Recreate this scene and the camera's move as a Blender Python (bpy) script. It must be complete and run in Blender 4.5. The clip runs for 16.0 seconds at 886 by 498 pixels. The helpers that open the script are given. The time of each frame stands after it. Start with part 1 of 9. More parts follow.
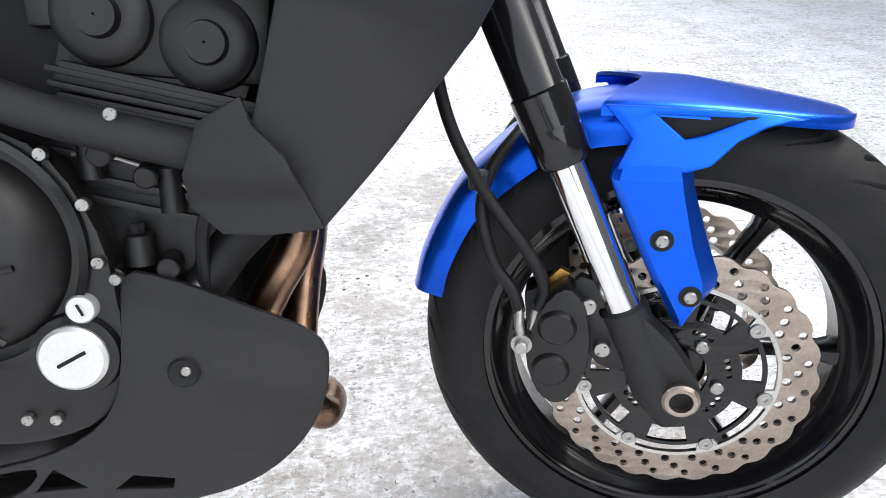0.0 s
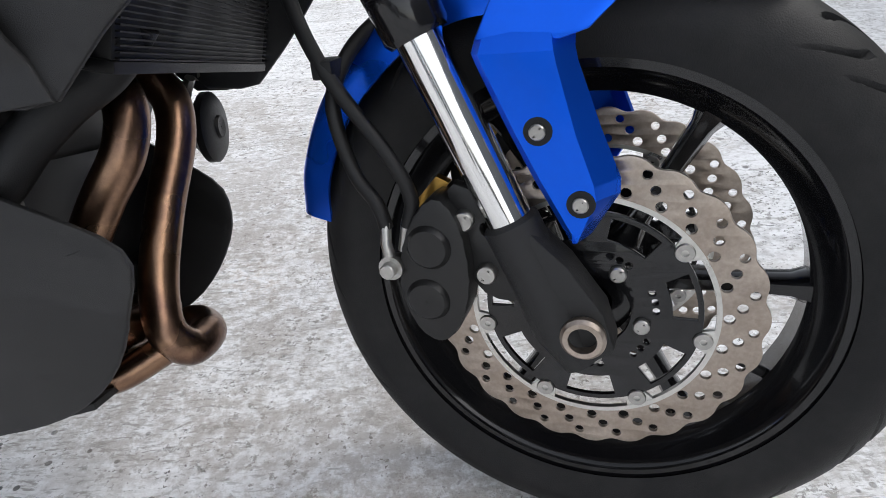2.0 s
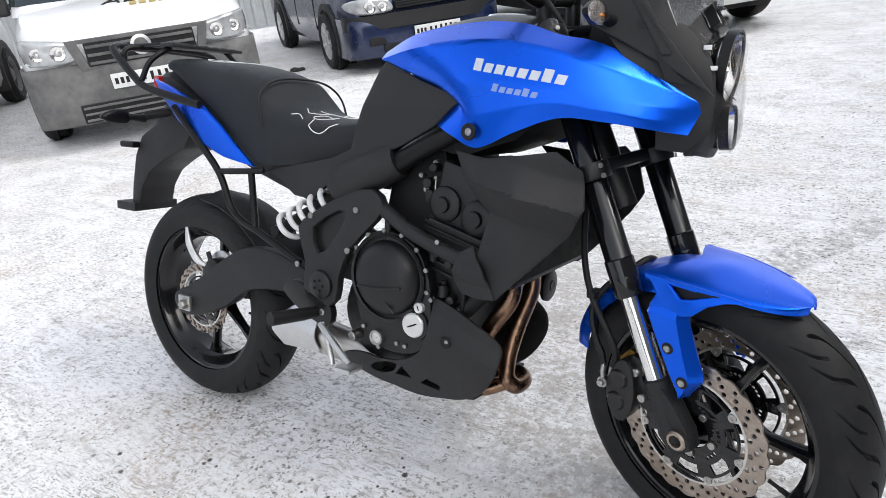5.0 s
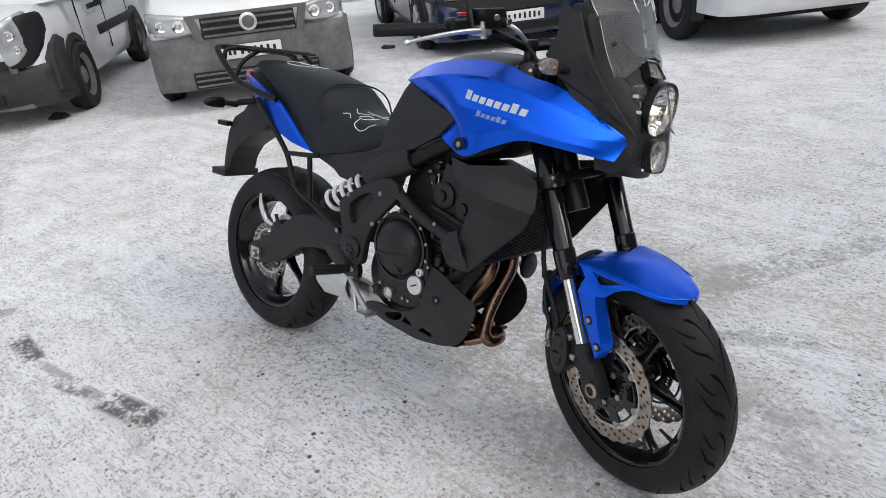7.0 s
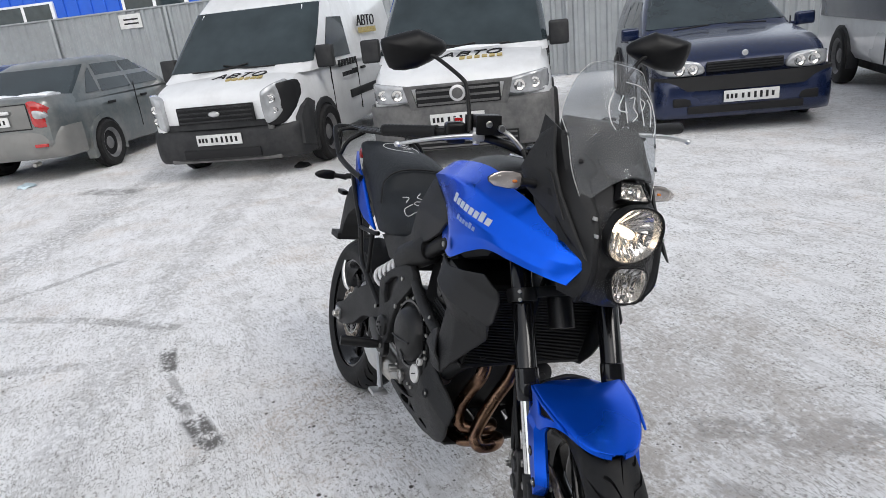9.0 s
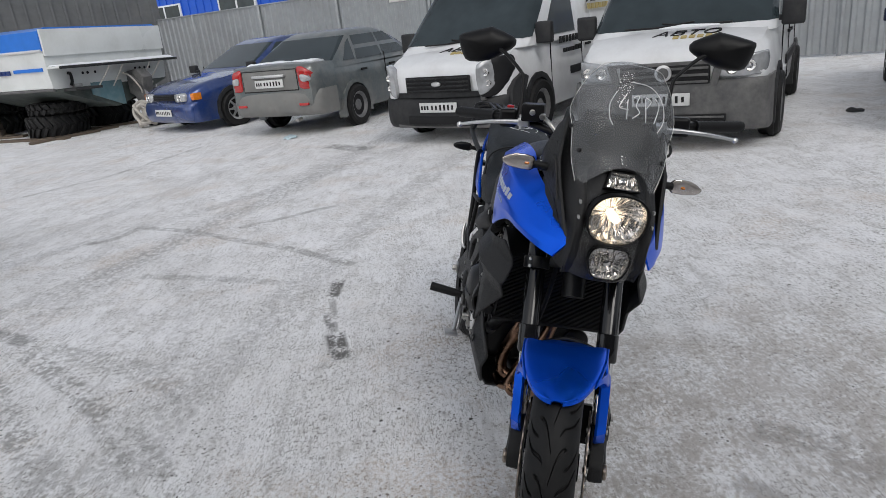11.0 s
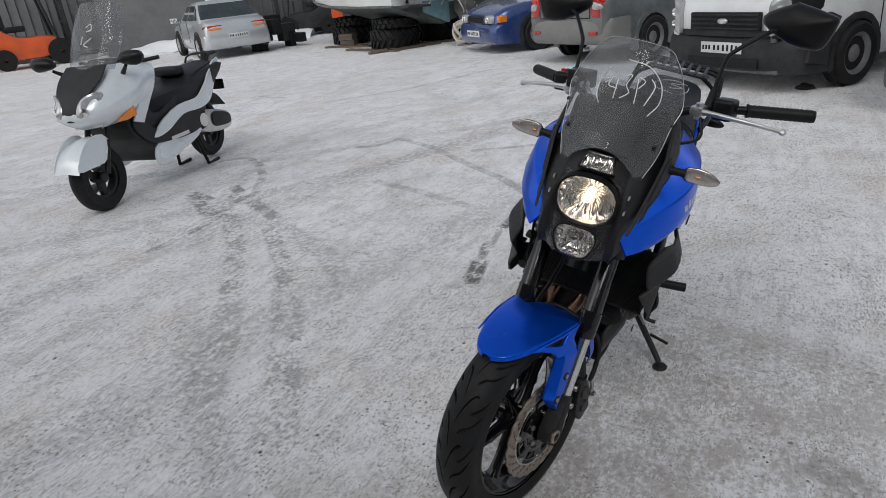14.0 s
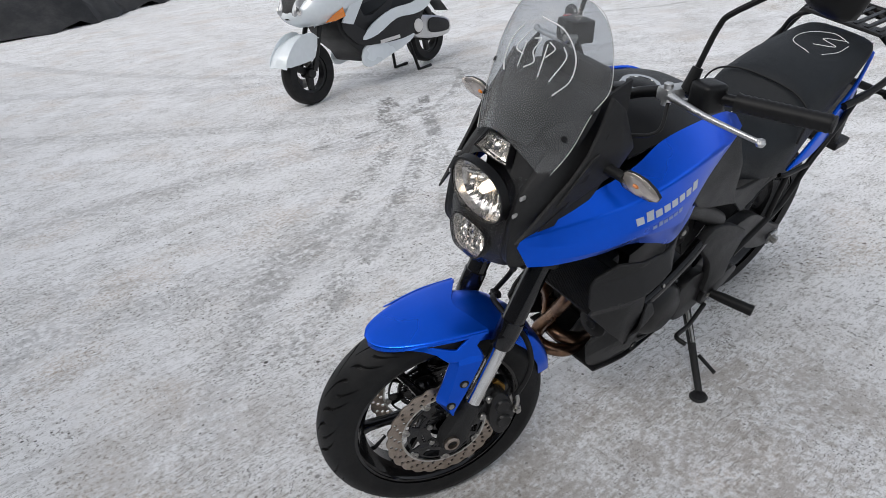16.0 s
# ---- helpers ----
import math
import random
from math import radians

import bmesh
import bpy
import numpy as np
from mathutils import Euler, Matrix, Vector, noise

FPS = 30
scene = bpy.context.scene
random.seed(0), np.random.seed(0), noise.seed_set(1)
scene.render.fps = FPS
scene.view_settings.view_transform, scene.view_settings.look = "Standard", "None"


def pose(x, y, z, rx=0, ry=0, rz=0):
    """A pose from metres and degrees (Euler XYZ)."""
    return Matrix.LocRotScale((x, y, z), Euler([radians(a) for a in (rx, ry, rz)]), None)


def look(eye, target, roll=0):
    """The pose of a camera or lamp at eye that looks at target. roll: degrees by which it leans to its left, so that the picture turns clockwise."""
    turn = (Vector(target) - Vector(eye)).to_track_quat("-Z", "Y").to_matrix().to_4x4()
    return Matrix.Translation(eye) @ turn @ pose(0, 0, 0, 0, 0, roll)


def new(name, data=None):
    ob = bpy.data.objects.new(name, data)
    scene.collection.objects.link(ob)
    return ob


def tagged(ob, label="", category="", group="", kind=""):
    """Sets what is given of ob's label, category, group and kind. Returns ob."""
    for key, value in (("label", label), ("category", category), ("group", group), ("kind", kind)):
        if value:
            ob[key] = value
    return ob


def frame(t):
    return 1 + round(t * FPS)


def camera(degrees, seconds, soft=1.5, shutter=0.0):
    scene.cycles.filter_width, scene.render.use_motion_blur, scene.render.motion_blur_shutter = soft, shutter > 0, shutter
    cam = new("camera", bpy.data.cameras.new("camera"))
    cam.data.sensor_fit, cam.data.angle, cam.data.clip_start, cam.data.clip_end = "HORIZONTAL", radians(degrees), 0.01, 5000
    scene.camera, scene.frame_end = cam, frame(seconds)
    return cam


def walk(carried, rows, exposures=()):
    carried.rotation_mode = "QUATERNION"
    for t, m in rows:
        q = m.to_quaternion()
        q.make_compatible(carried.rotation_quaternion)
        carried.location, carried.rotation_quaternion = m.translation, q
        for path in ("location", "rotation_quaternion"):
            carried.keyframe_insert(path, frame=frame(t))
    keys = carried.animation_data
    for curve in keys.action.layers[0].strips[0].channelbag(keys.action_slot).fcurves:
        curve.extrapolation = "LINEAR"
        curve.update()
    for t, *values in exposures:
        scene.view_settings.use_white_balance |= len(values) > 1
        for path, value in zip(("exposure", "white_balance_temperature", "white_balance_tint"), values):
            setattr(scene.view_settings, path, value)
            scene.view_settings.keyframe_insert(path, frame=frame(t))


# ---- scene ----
cam = camera(68.1, 16.0, 0.8)
PATH = [
    (0, (1.053, -0.542, 0.798), (1.277, 1.176, -0.201), -0.0),
    (0.5, (1.147, -0.507, 0.742), (1.32, 1.2, -0.287), -0.7),
    (1, (1.207, -0.487, 0.68), (1.295, 1.207, -0.379), -2.9),
    (1.5, (1.239, -0.479, 0.637), (1.322, 1.22, -0.416), -3.8),
    (2, (1.279, -0.493, 0.676), (1.203, 1.213, -0.365), -5.3),
    (2.5, (1.336, -0.491, 0.753), (1.117, 1.175, -0.331), -6.6),
    (3, (1.405, -0.495, 0.793), (0.943, 1.094, -0.331), -7.2),
    (3.5, (1.48, -0.529, 0.85), (0.848, 1.005, -0.267), -7.8),
    (4, (1.537, -0.633, 0.956), (0.674, 0.848, -0.074), -7.6),
    (4.5, (1.554, -0.825, 1.074), (0.66, 0.714, 0.161), -5.6),
    (4.7, (1.561, -0.933, 1.135), (0.607, 0.587, 0.253), -6.3),
    (6.8, (1.988, -1.249, 1.384), (0.753, 0.058, 0.508), -6.7),
    (7, (2.015, -1.218, 1.393), (0.787, 0.078, 0.492), -5.6),
    (7.5, (2.084, -1.094, 1.424), (0.686, 0.031, 0.54), -9.4),
    (8, (2.239, -0.947, 1.424), (0.738, 0.089, 0.603), -7.0),
    (8.5, (2.356, -0.788, 1.419), (0.731, 0.116, 0.683), -8.3),
    (9, (2.416, -0.64, 1.423), (0.687, 0.113, 0.757), -6.4),
    (9.5, (2.558, -0.537, 1.426), (0.761, 0.002, 0.73), -7.5),
    (10, (2.716, -0.422, 1.429), (0.892, -0.099, 0.673), -7.0),
    (10.2, (2.747, -0.375, 1.432), (0.895, -0.123, 0.72), -7.4),
    (12.3, (2.958, 0.095, 1.471), (1.133, -0.181, 0.7), -6.3),
    (12.5, (2.944, 0.147, 1.478), (1.129, -0.185, 0.706), -6.8),
    (13, (2.976, 0.338, 1.497), (1.188, -0.141, 0.739), -5.7),
    (13.5, (2.972, 0.498, 1.491), (1.264, -0.207, 0.725), -6.8),
    (14, (2.846, 0.652, 1.473), (1.217, -0.212, 0.7), -6.3),
    (14.5, (2.741, 0.832, 1.472), (1.238, -0.182, 0.628), -11.9),
    (15, (2.571, 1.007, 1.459), (1.157, -0.026, 0.492), -5.2),
    (15.5, (2.348, 1.086, 1.434), (1.077, -0.147, 0.504), -3.8),
    (16, (2.118, 1.184, 1.436), (1.09, -0.258, 0.507), -6.7),
]
walk(cam, [(t, look(eye, target, roll)) for t, eye, target, roll in PATH],
     [(0, 1.6), (0.5, 1.35), (1.0, 0.95), (1.5, 0.95), (2.5, 1.0), (3.0, 1.0), (3.5, 1.2), (4.0, 1.3), (4.6, 1.15), (7.0, 0.56), (9.0, 0.5), (10.0, 0.25), (12.5, 0.0), (14.5, -0.05), (16.0, 0.36)])

from mathutils.bvhtree import BVHTree

# ---------------- light ----------------
world = bpy.data.worlds.new("overcast_sky")
scene.world = world
world.use_nodes = True
wt = world.node_tree
sky = wt.nodes.new("ShaderNodeTexSky")
sky.sky_type = 'NISHITA'
sky.sun_disc = False
sky.sun_elevation, sky.sun_rotation = radians(38), radians(120)
sky.dust_density, sky.air_density, sky.ozone_density = 1.5, 1.0, 1.0
desat = wt.nodes.new("ShaderNodeHueSaturation")
desat.inputs["Saturation"].default_value = 0.29
wt.links.new(sky.outputs[0], desat.inputs["Color"])
wt.links.new(desat.outputs[0], wt.nodes["Background"].inputs[0])
wt.nodes["Background"].inputs[1].default_value = 0.15
sun_data = bpy.data.lights.new("sun", 'SUN')
sun_data.energy, sun_data.angle, sun_data.color = 0.9, radians(25), (1.0, 0.97, 0.93)
sun = new("sun", sun_data)
sun.matrix_world = look((0, 0, 10), (-3.0, -1.5, 6.2))


# ---------------- materials ----------------
def mat(name, color, rough=0.5, metal=0.0, vary=0.15, scale=60.0, bump=0.0, bscale=300.0, coat=0.0, spec=0.5, dirt=None, dscale=4.0, damt=0.5):
    """A surface with two scales of variation in colour and roughness, fine relief and, if given, dirt of its own colour."""
    m = bpy.data.materials.new(name)
    m.use_nodes = True
    t, n, l = m.node_tree, m.node_tree.nodes, m.node_tree.links
    b = n["Principled BSDF"]
    co = n.new("ShaderNodeTexCoord")
    big, fine = n.new("ShaderNodeTexNoise"), n.new("ShaderNodeTexNoise")
    big.inputs["Scale"].default_value, fine.inputs["Scale"].default_value = scale * 0.08, scale
    big.inputs["Detail"].default_value, fine.inputs["Detail"].default_value = 3, 4
    for q in (big, fine):
        l.new(co.outputs["Object"], q.inputs["Vector"])
    add = n.new("ShaderNodeMath"); add.operation = 'ADD'
    l.new(big.outputs[0], add.inputs[0]); l.new(fine.outputs[0], add.inputs[1])
    mr = n.new("ShaderNodeMapRange")
    mr.inputs[1].default_value, mr.inputs[2].default_value = 0.6, 1.4
    mr.inputs[3].default_value, mr.inputs[4].default_value = 1 - vary, 1 + vary
    l.new(add.outputs[0], mr.inputs[0])
    mul = n.new("ShaderNodeMix"); mul.data_type = 'RGBA'; mul.blend_type = 'MULTIPLY'
    mul.inputs[0].default_value = 1
    mul.inputs[6].default_value = (*color, 1)
    l.new(mr.outputs[0], mul.inputs[7])
    out = mul.outputs[2]
    if dirt:
        dn = n.new("ShaderNodeTexNoise"); dn.inputs["Scale"].default_value = dscale; dn.inputs["Detail"].default_value = 8
        dn.inputs["Roughness"].default_value = 0.7
        l.new(co.outputs["Object"], dn.inputs["Vector"])
        dm = n.new("ShaderNodeMapRange"); dm.inputs[1].default_value, dm.inputs[2].default_value = 0.42, 0.68
        dm.inputs[4].default_value = damt
        l.new(dn.outputs[0], dm.inputs[0])
        mx = n.new("ShaderNodeMix"); mx.data_type = 'RGBA'
        l.new(dm.outputs[0], mx.inputs[0]); l.new(out, mx.inputs[6]); mx.inputs[7].default_value = (*dirt, 1)
        out = mx.outputs[2]
    l.new(out, b.inputs["Base Color"])
    rr = n.new("ShaderNodeMapRange")
    rr.inputs[1].default_value, rr.inputs[2].default_value = 0.3, 0.7
    rr.inputs[3].default_value, rr.inputs[4].default_value = max(0.02, rough * 0.85), min(1, rough * 1.15)
    l.new(big.outputs[0], rr.inputs[0]); l.new(rr.outputs[0], b.inputs["Roughness"])
    b.inputs["Metallic"].default_value, b.inputs["Coat Weight"].default_value = metal, coat
    b.inputs["Coat Roughness"].default_value = 0.06
    b.inputs["Specular IOR Level"].default_value = spec
    if bump:
        bn = n.new("ShaderNodeTexNoise"); bn.inputs["Scale"].default_value = bscale; bn.inputs["Detail"].default_value = 3
        bp = n.new("ShaderNodeBump"); bp.inputs["Strength"].default_value = bump; bp.inputs["Distance"].default_value = 0.002
        l.new(co.outputs["Object"], bn.inputs["Vector"]); l.new(bn.outputs[0], bp.inputs["Height"]); l.new(bp.outputs[0], b.inputs["Normal"])
    return m


def glass(name, color, rough=0.03, haze=0.0):
    m = bpy.data.materials.new(name)
    m.use_nodes = True
    n, l = m.node_tree.nodes, m.node_tree.links
    tr, gl, mx, fr = (n.new("ShaderNodeBsdf" + k) if k else n.new("ShaderNodeMixShader") for k in ("Transparent", "Glossy", "", ""))
    tr.inputs[0].default_value = (*color, 1)
    gl.inputs["Roughness"].default_value = rough
    lw = n.new("ShaderNodeLayerWeight"); lw.inputs[0].default_value = 0.5
    pw = n.new("ShaderNodeMath"); pw.operation = 'POWER'; pw.inputs[1].default_value = 3.5
    f = n.new("ShaderNodeMapRange"); f.inputs[3].default_value, f.inputs[4].default_value = 0.012, 0.25
    l.new(lw.outputs["Facing"], pw.inputs[0]); l.new(pw.outputs[0], f.inputs[0])
    l.new(f.outputs[0], mx.inputs[0]); l.new(tr.outputs[0], mx.inputs[1]); l.new(gl.outputs[0], mx.inputs[2])
    l.new(mx.outputs[0], n["Material Output"].inputs[0])
    if haze:  # thin uneven pale film: haze and whitish reflection painted onto the pane
        df = n.new("ShaderNodeBsdfDiffuse"); df.inputs[0].default_value = (0.50, 0.50, 0.50, 1)
        tc, nz = n.new("ShaderNodeTexCoord"), n.new("ShaderNodeTexNoise")
        nz.inputs["Scale"].default_value, nz.inputs["Detail"].default_value = 9, 6
        mr = n.new("ShaderNodeMapRange")
        mr.inputs[1].default_value, mr.inputs[2].default_value = 0.3, 0.7
        mr.inputs[3].default_value, mr.inputs[4].default_value = haze * 0.6, haze * 1.4
        l.new(tc.outputs["Object"], nz.inputs["Vector"]); l.new(nz.outputs[0], mr.inputs[0])
        l.new(mr.outputs[0], fr.inputs[0]); l.new(mx.outputs[0], fr.inputs[1]); l.new(df.outputs[0], fr.inputs[2])
        l.new(fr.outputs[0], n["Material Output"].inputs[0])
    return m


M = {}
M["blue"] = mat("metallic_blue_paint", (0.003, 0.11, 0.80), 0.29, 0.80, 0.03, 60, coat=0.12, spec=0.3)
M["black"] = mat("satin_black_plastic", (0.006, 0.006, 0.0065), 0.38, 0, 0.2, 80, 0.15, 1500, dirt=(0.020, 0.019, 0.018), dscale=6, damt=0.3, spec=0.25)
M["matte"] = mat("matte_black_plastic", (0.0165, 0.0165, 0.0172), 0.52, 0, 0.2, 120, 0.35, 1800, dirt=(0.024, 0.0235, 0.023), dscale=5, damt=0.35, spec=0.36)
M["gloss"] = mat("gloss_black_paint", (0.005, 0.005, 0.006), 0.18, 0, 0.2, 60, coat=0.45, dirt=(0.018, 0.017, 0.016), dscale=7, damt=0.2, spec=0.3)
M["engine"] = mat("black_engine_casting", (0.0065, 0.0065, 0.007), 0.40, 0.0, 0.25, 90, 0.12, 1600, dirt=(0.026, 0.025, 0.023), dscale=9, damt=0.35, spec=0.42)
M["rubber"] = mat("tyre_rubber", (0.011, 0.011, 0.0115), 0.6, 0, 0.25, 40, 0.25, 700, dirt=(0.030, 0.029, 0.028), dscale=14, damt=0.45, spec=0.25)
M["hose"] = mat("rubber_hose", (0.009, 0.009, 0.0095), 0.5, 0, 0.2, 80, 0.2, 900, spec=0.3)
M["seat"] = mat("seat_vinyl", (0.012, 0.0145, 0.0175), 0.52, 0, 0.2, 50, 0.4, 1600, dirt=(0.018, 0.019, 0.021), dscale=5, damt=0.25, spec=0.28)
M["chrome"] = mat("chrome_tube", (0.78, 0.78, 0.77), 0.09, 1, 0.05, 60)
M["steel"] = mat("zinc_plated_steel", (0.42, 0.41, 0.39), 0.33, 1, 0.2, 200)
M["alu"] = mat("cast_aluminium", (0.62, 0.62, 0.62), 0.35, 0.9, 0.12, 200, 0.15, 900)
M["cap"] = mat("satin_silver_cap", (0.75, 0.74, 0.72), 0.4, 0.7, 0.08, 300, 0.2, 1500)
M["rotor"] = mat("used_brake_disc", (0.42, 0.36, 0.31), 0.36, 1, 0.22, 260, 0.1, 1500, dirt=(0.20, 0.15, 0.11), dscale=14, damt=0.5)
M["rotoredge"] = mat("machined_steel", (0.6, 0.59, 0.56), 0.3, 1, 0.12, 300)
M["header"] = mat("heat_stained_exhaust_pipe", (0.27, 0.165, 0.105), 0.27, 1.0, 0.3, 60, 0.1, 700, dirt=(0.10, 0.058, 0.05), dscale=13, damt=1.0)
M["muffler"] = mat("brushed_stainless_steel", (0.58, 0.56, 0.53), 0.33, 1, 0.15, 120, dirt=(0.30, 0.27, 0.23), dscale=8, damt=0.4)
M["gold"] = mat("gold_anodised_metal", (0.55, 0.32, 0.08), 0.35, 1, 0.1, 200)
M["logo"] = mat("light_grey_decal", (0.62, 0.66, 0.72), 0.4, 0.2, 0.04, 300)
M["logo2"] = mat("pale_blue_decal", (0.25, 0.36, 0.70), 0.4, 0.2, 0.04, 300)
M["chalk"] = mat("white_marker_stroke", (0.8, 0.8, 0.8), 0.8, 0, 0.15, 400)
M["spring"] = mat("white_painted_spring", (0.72, 0.72, 0.72), 0.35, 0, 0.1, 200)
M["fins"] = mat("radiator_fins", (0.006, 0.006, 0.0065), 0.6, 0.0, 0.3, 300)
M["screen"] = glass("tinted_screen", (0.80, 0.82, 0.84), 0.03, 0.12)
M["lens"] = glass("clear_lens", (0.96, 0.96, 0.96), 0.02)
M["carglass"] = mat("dark_car_glass", (0.030, 0.042, 0.047), 0.04, 0, 0.5, 2.5, coat=0.1, spec=0.42)
M["amber"] = mat("amber_reflector", (0.75, 0.22, 0.02), 0.25, 0, 0.1, 200, coat=1)
M["red"] = mat("red_lamp_lens", (0.42, 0.012, 0.012), 0.15, 0, 0.15, 60, coat=1)
M["reflector"] = mat("bright_lamp_reflector", (0.84, 0.82, 0.79), 0.20, 1.0, 0.12, 120)
M["mirror"] = mat("mirror_reflector", (0.86, 0.86, 0.86), 0.07, 1, 0.05, 60)
M["vanwhite"] = mat("white_car_paint", (0.74, 0.75, 0.76), 0.3, 0, 0.05, 8, coat=0.7, dirt=(0.42, 0.41, 0.40), dscale=1.6, damt=0.4)
M["greyplastic"] = mat("weathered_grey_bumper", (0.085, 0.085, 0.085), 0.65, 0, 0.25, 20, 0.2, 400, dirt=(0.25, 0.24, 0.23), dscale=3, damt=0.5)
M["darkplastic"] = mat("dark_bumper_plastic", (0.020, 0.021, 0.023), 0.55, 0, 0.25, 20, 0.2, 400, dirt=(0.09, 0.087, 0.084), dscale=3, damt=0.35, spec=0.3)
M["navy"] = mat("navy_car_paint", (0.004, 0.013, 0.055), 0.25, 0.3, 0.15, 20, coat=0.5, dirt=(0.05, 0.055, 0.07), dscale=2, damt=0.25)
M["carblue"] = mat("mid_blue_car_paint", (0.014, 0.045, 0.19), 0.28, 0.3, 0.15, 20, coat=0.9, dirt=(0.16, 0.17, 0.19), dscale=2, damt=0.4)
M["cargrey"] = mat("green_grey_car_paint", (0.12, 0.14, 0.145), 0.35, 0.4, 0.15, 20, coat=0.5, dirt=(0.30, 0.285, 0.26), dscale=1.8, damt=0.6)
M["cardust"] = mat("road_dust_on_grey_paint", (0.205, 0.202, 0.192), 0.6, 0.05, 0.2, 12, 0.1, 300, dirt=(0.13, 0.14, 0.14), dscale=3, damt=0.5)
M["carsilver"] = mat("silver_car_paint", (0.55, 0.58, 0.60), 0.32, 0.5, 0.1, 20, coat=0.7, dirt=(0.4, 0.39, 0.38), dscale=2, damt=0.35)
M["lampglass"] = mat("clear_lamp_glass", (0.42, 0.43, 0.44), 0.20, 0.30, 0.35, 14, coat=1)
M["signal"] = mat("clear_signal_glass", (0.64, 0.58, 0.53), 0.16, 0.7, 0.35, 40, coat=1)
M["rimgrey"] = mat("dull_steel_rim", (0.16, 0.16, 0.165), 0.5, 0.3, 0.25, 30, dirt=(0.30, 0.29, 0.28), dscale=6, damt=0.5)
M["plate"] = mat("number_plate_white", (0.68, 0.68, 0.67), 0.5, 0, 0.05, 40, dirt=(0.4, 0.39, 0.37), dscale=9, damt=0.4)
M["ink"] = mat("black_print", (0.010, 0.010, 0.011), 0.6, 0, 0.1, 60, spec=0.3)
M["inkgold"] = mat("ochre_print", (0.42, 0.33, 0.12), 0.5, 0, 0.1, 60)
M["fence"] = mat("galvanised_fence", (0.33, 0.35, 0.36), 0.5, 0.35, 0.12, 6, 0.1, 200, dirt=(0.24, 0.24, 0.24), dscale=1.2, damt=0.4)
M["shed"] = mat("blue_cladding", (0.012, 0.10, 0.55), 0.45, 0.1, 0.1, 4)
M["wallgrey"] = mat("dark_grey_wall", (0.10, 0.105, 0.11), 0.7, 0, 0.2, 6, 0.2, 90, dirt=(0.17, 0.17, 0.17), dscale=0.7, damt=0.5)
M["boatwhite"] = mat("boat_gelcoat", (0.70, 0.72, 0.71), 0.3, 0, 0.06, 6, coat=0.4, dirt=(0.42, 0.43, 0.40), dscale=1.5, damt=0.5)
M["boatblue"] = mat("boat_blue_gelcoat", (0.01, 0.16, 0.62), 0.35, 0, 0.1, 6, coat=0.4)
M["boatkeel"] = mat("faded_blue_antifouling", (0.13, 0.24, 0.28), 0.7, 0, 0.2, 8, 0.2, 60, dirt=(0.3, 0.3, 0.27), dscale=2, damt=0.6)
M["bottom"] = mat("grimy_bottom_paint", (0.055, 0.070, 0.066), 0.75, 0, 0.3, 8, 0.25, 60, dirt=(0.16, 0.17, 0.15), dscale=2, damt=0.5)
M["orange"] = mat("orange_machine_paint", (0.75, 0.11, 0.02), 0.4, 0, 0.15, 8, dirt=(0.1, 0.06, 0.04), dscale=4, damt=0.4)
M["scooter"] = mat("pearl_white_bodywork", (0.74, 0.79, 0.82), 0.25, 0.1, 0.05, 30, coat=0.9)
M["rope"] = mat("pale_rope", (0.50, 0.47, 0.43), 0.9, 0, 0.2, 60)
M["wood"] = mat("weathered_timber", (0.115, 0.088, 0.066), 0.8, 0, 0.3, 30, 0.4, 80)
M["snow"] = mat("clean_snow", (0.80, 0.82, 0.85), 0.7, 0, 0.06, 30, 0.5, 60)
M["icebag"] = mat("pale_blue_plastic_bag", (0.50, 0.62, 0.68), 0.4)

# lamps that are lit
glow = bpy.data.materials.new("lit_bulb")
glow.use_nodes = True
glow.node_tree.nodes["Principled BSDF"].inputs["Emission Color"].default_value = (1, 0.83, 0.62, 1)
glow.node_tree.nodes["Principled BSDF"].inputs["Emission Strength"].default_value = 2.0
M["glow"] = glow


# ---------------- mesh helpers ----------------
def part(name, bm, material, parent, label="", m=None, smooth=40, kind=""):
    """Links a bmesh as one mesh object under a thing or a part."""
    if m is not None:
        bm.transform(m)
    me = bpy.data.meshes.new(name)
    bmesh.ops.recalc_face_normals(bm, faces=bm.faces)
    bm.to_mesh(me)
    bm.free()
    me.materials.append(M[material])
    if smooth:
        me.polygons.foreach_set("use_smooth", [True] * len(me.polygons))
        me.set_sharp_from_angle(angle=radians(smooth))
    ob = new(name, me)
    if parent is not None:
        ob.parent = parent
    return tagged(ob, label=label, kind=kind)


def thing(name, m, label, category, group=""):
    ob = new(name)
    ob.empty_display_size = 0.1
    ob.matrix_world = m
    return tagged(ob, label=label, category=category, group=group)


def join(*bms):
    out = bms[0]
    for b in bms[1:]:
        me = bpy.data.meshes.new("tmp")
        b.to_mesh(me)
        out.from_mesh(me)
        bpy.data.meshes.remove(me)
        b.free()
    return out


def mirrored(bm):
    """A copy on the other side of y = 0."""
    b = bm.copy()
    b.transform(Matrix.Diagonal((1, -1, 1, 1)))
    bmesh.ops.reverse_faces(b, faces=b.faces)
    return b


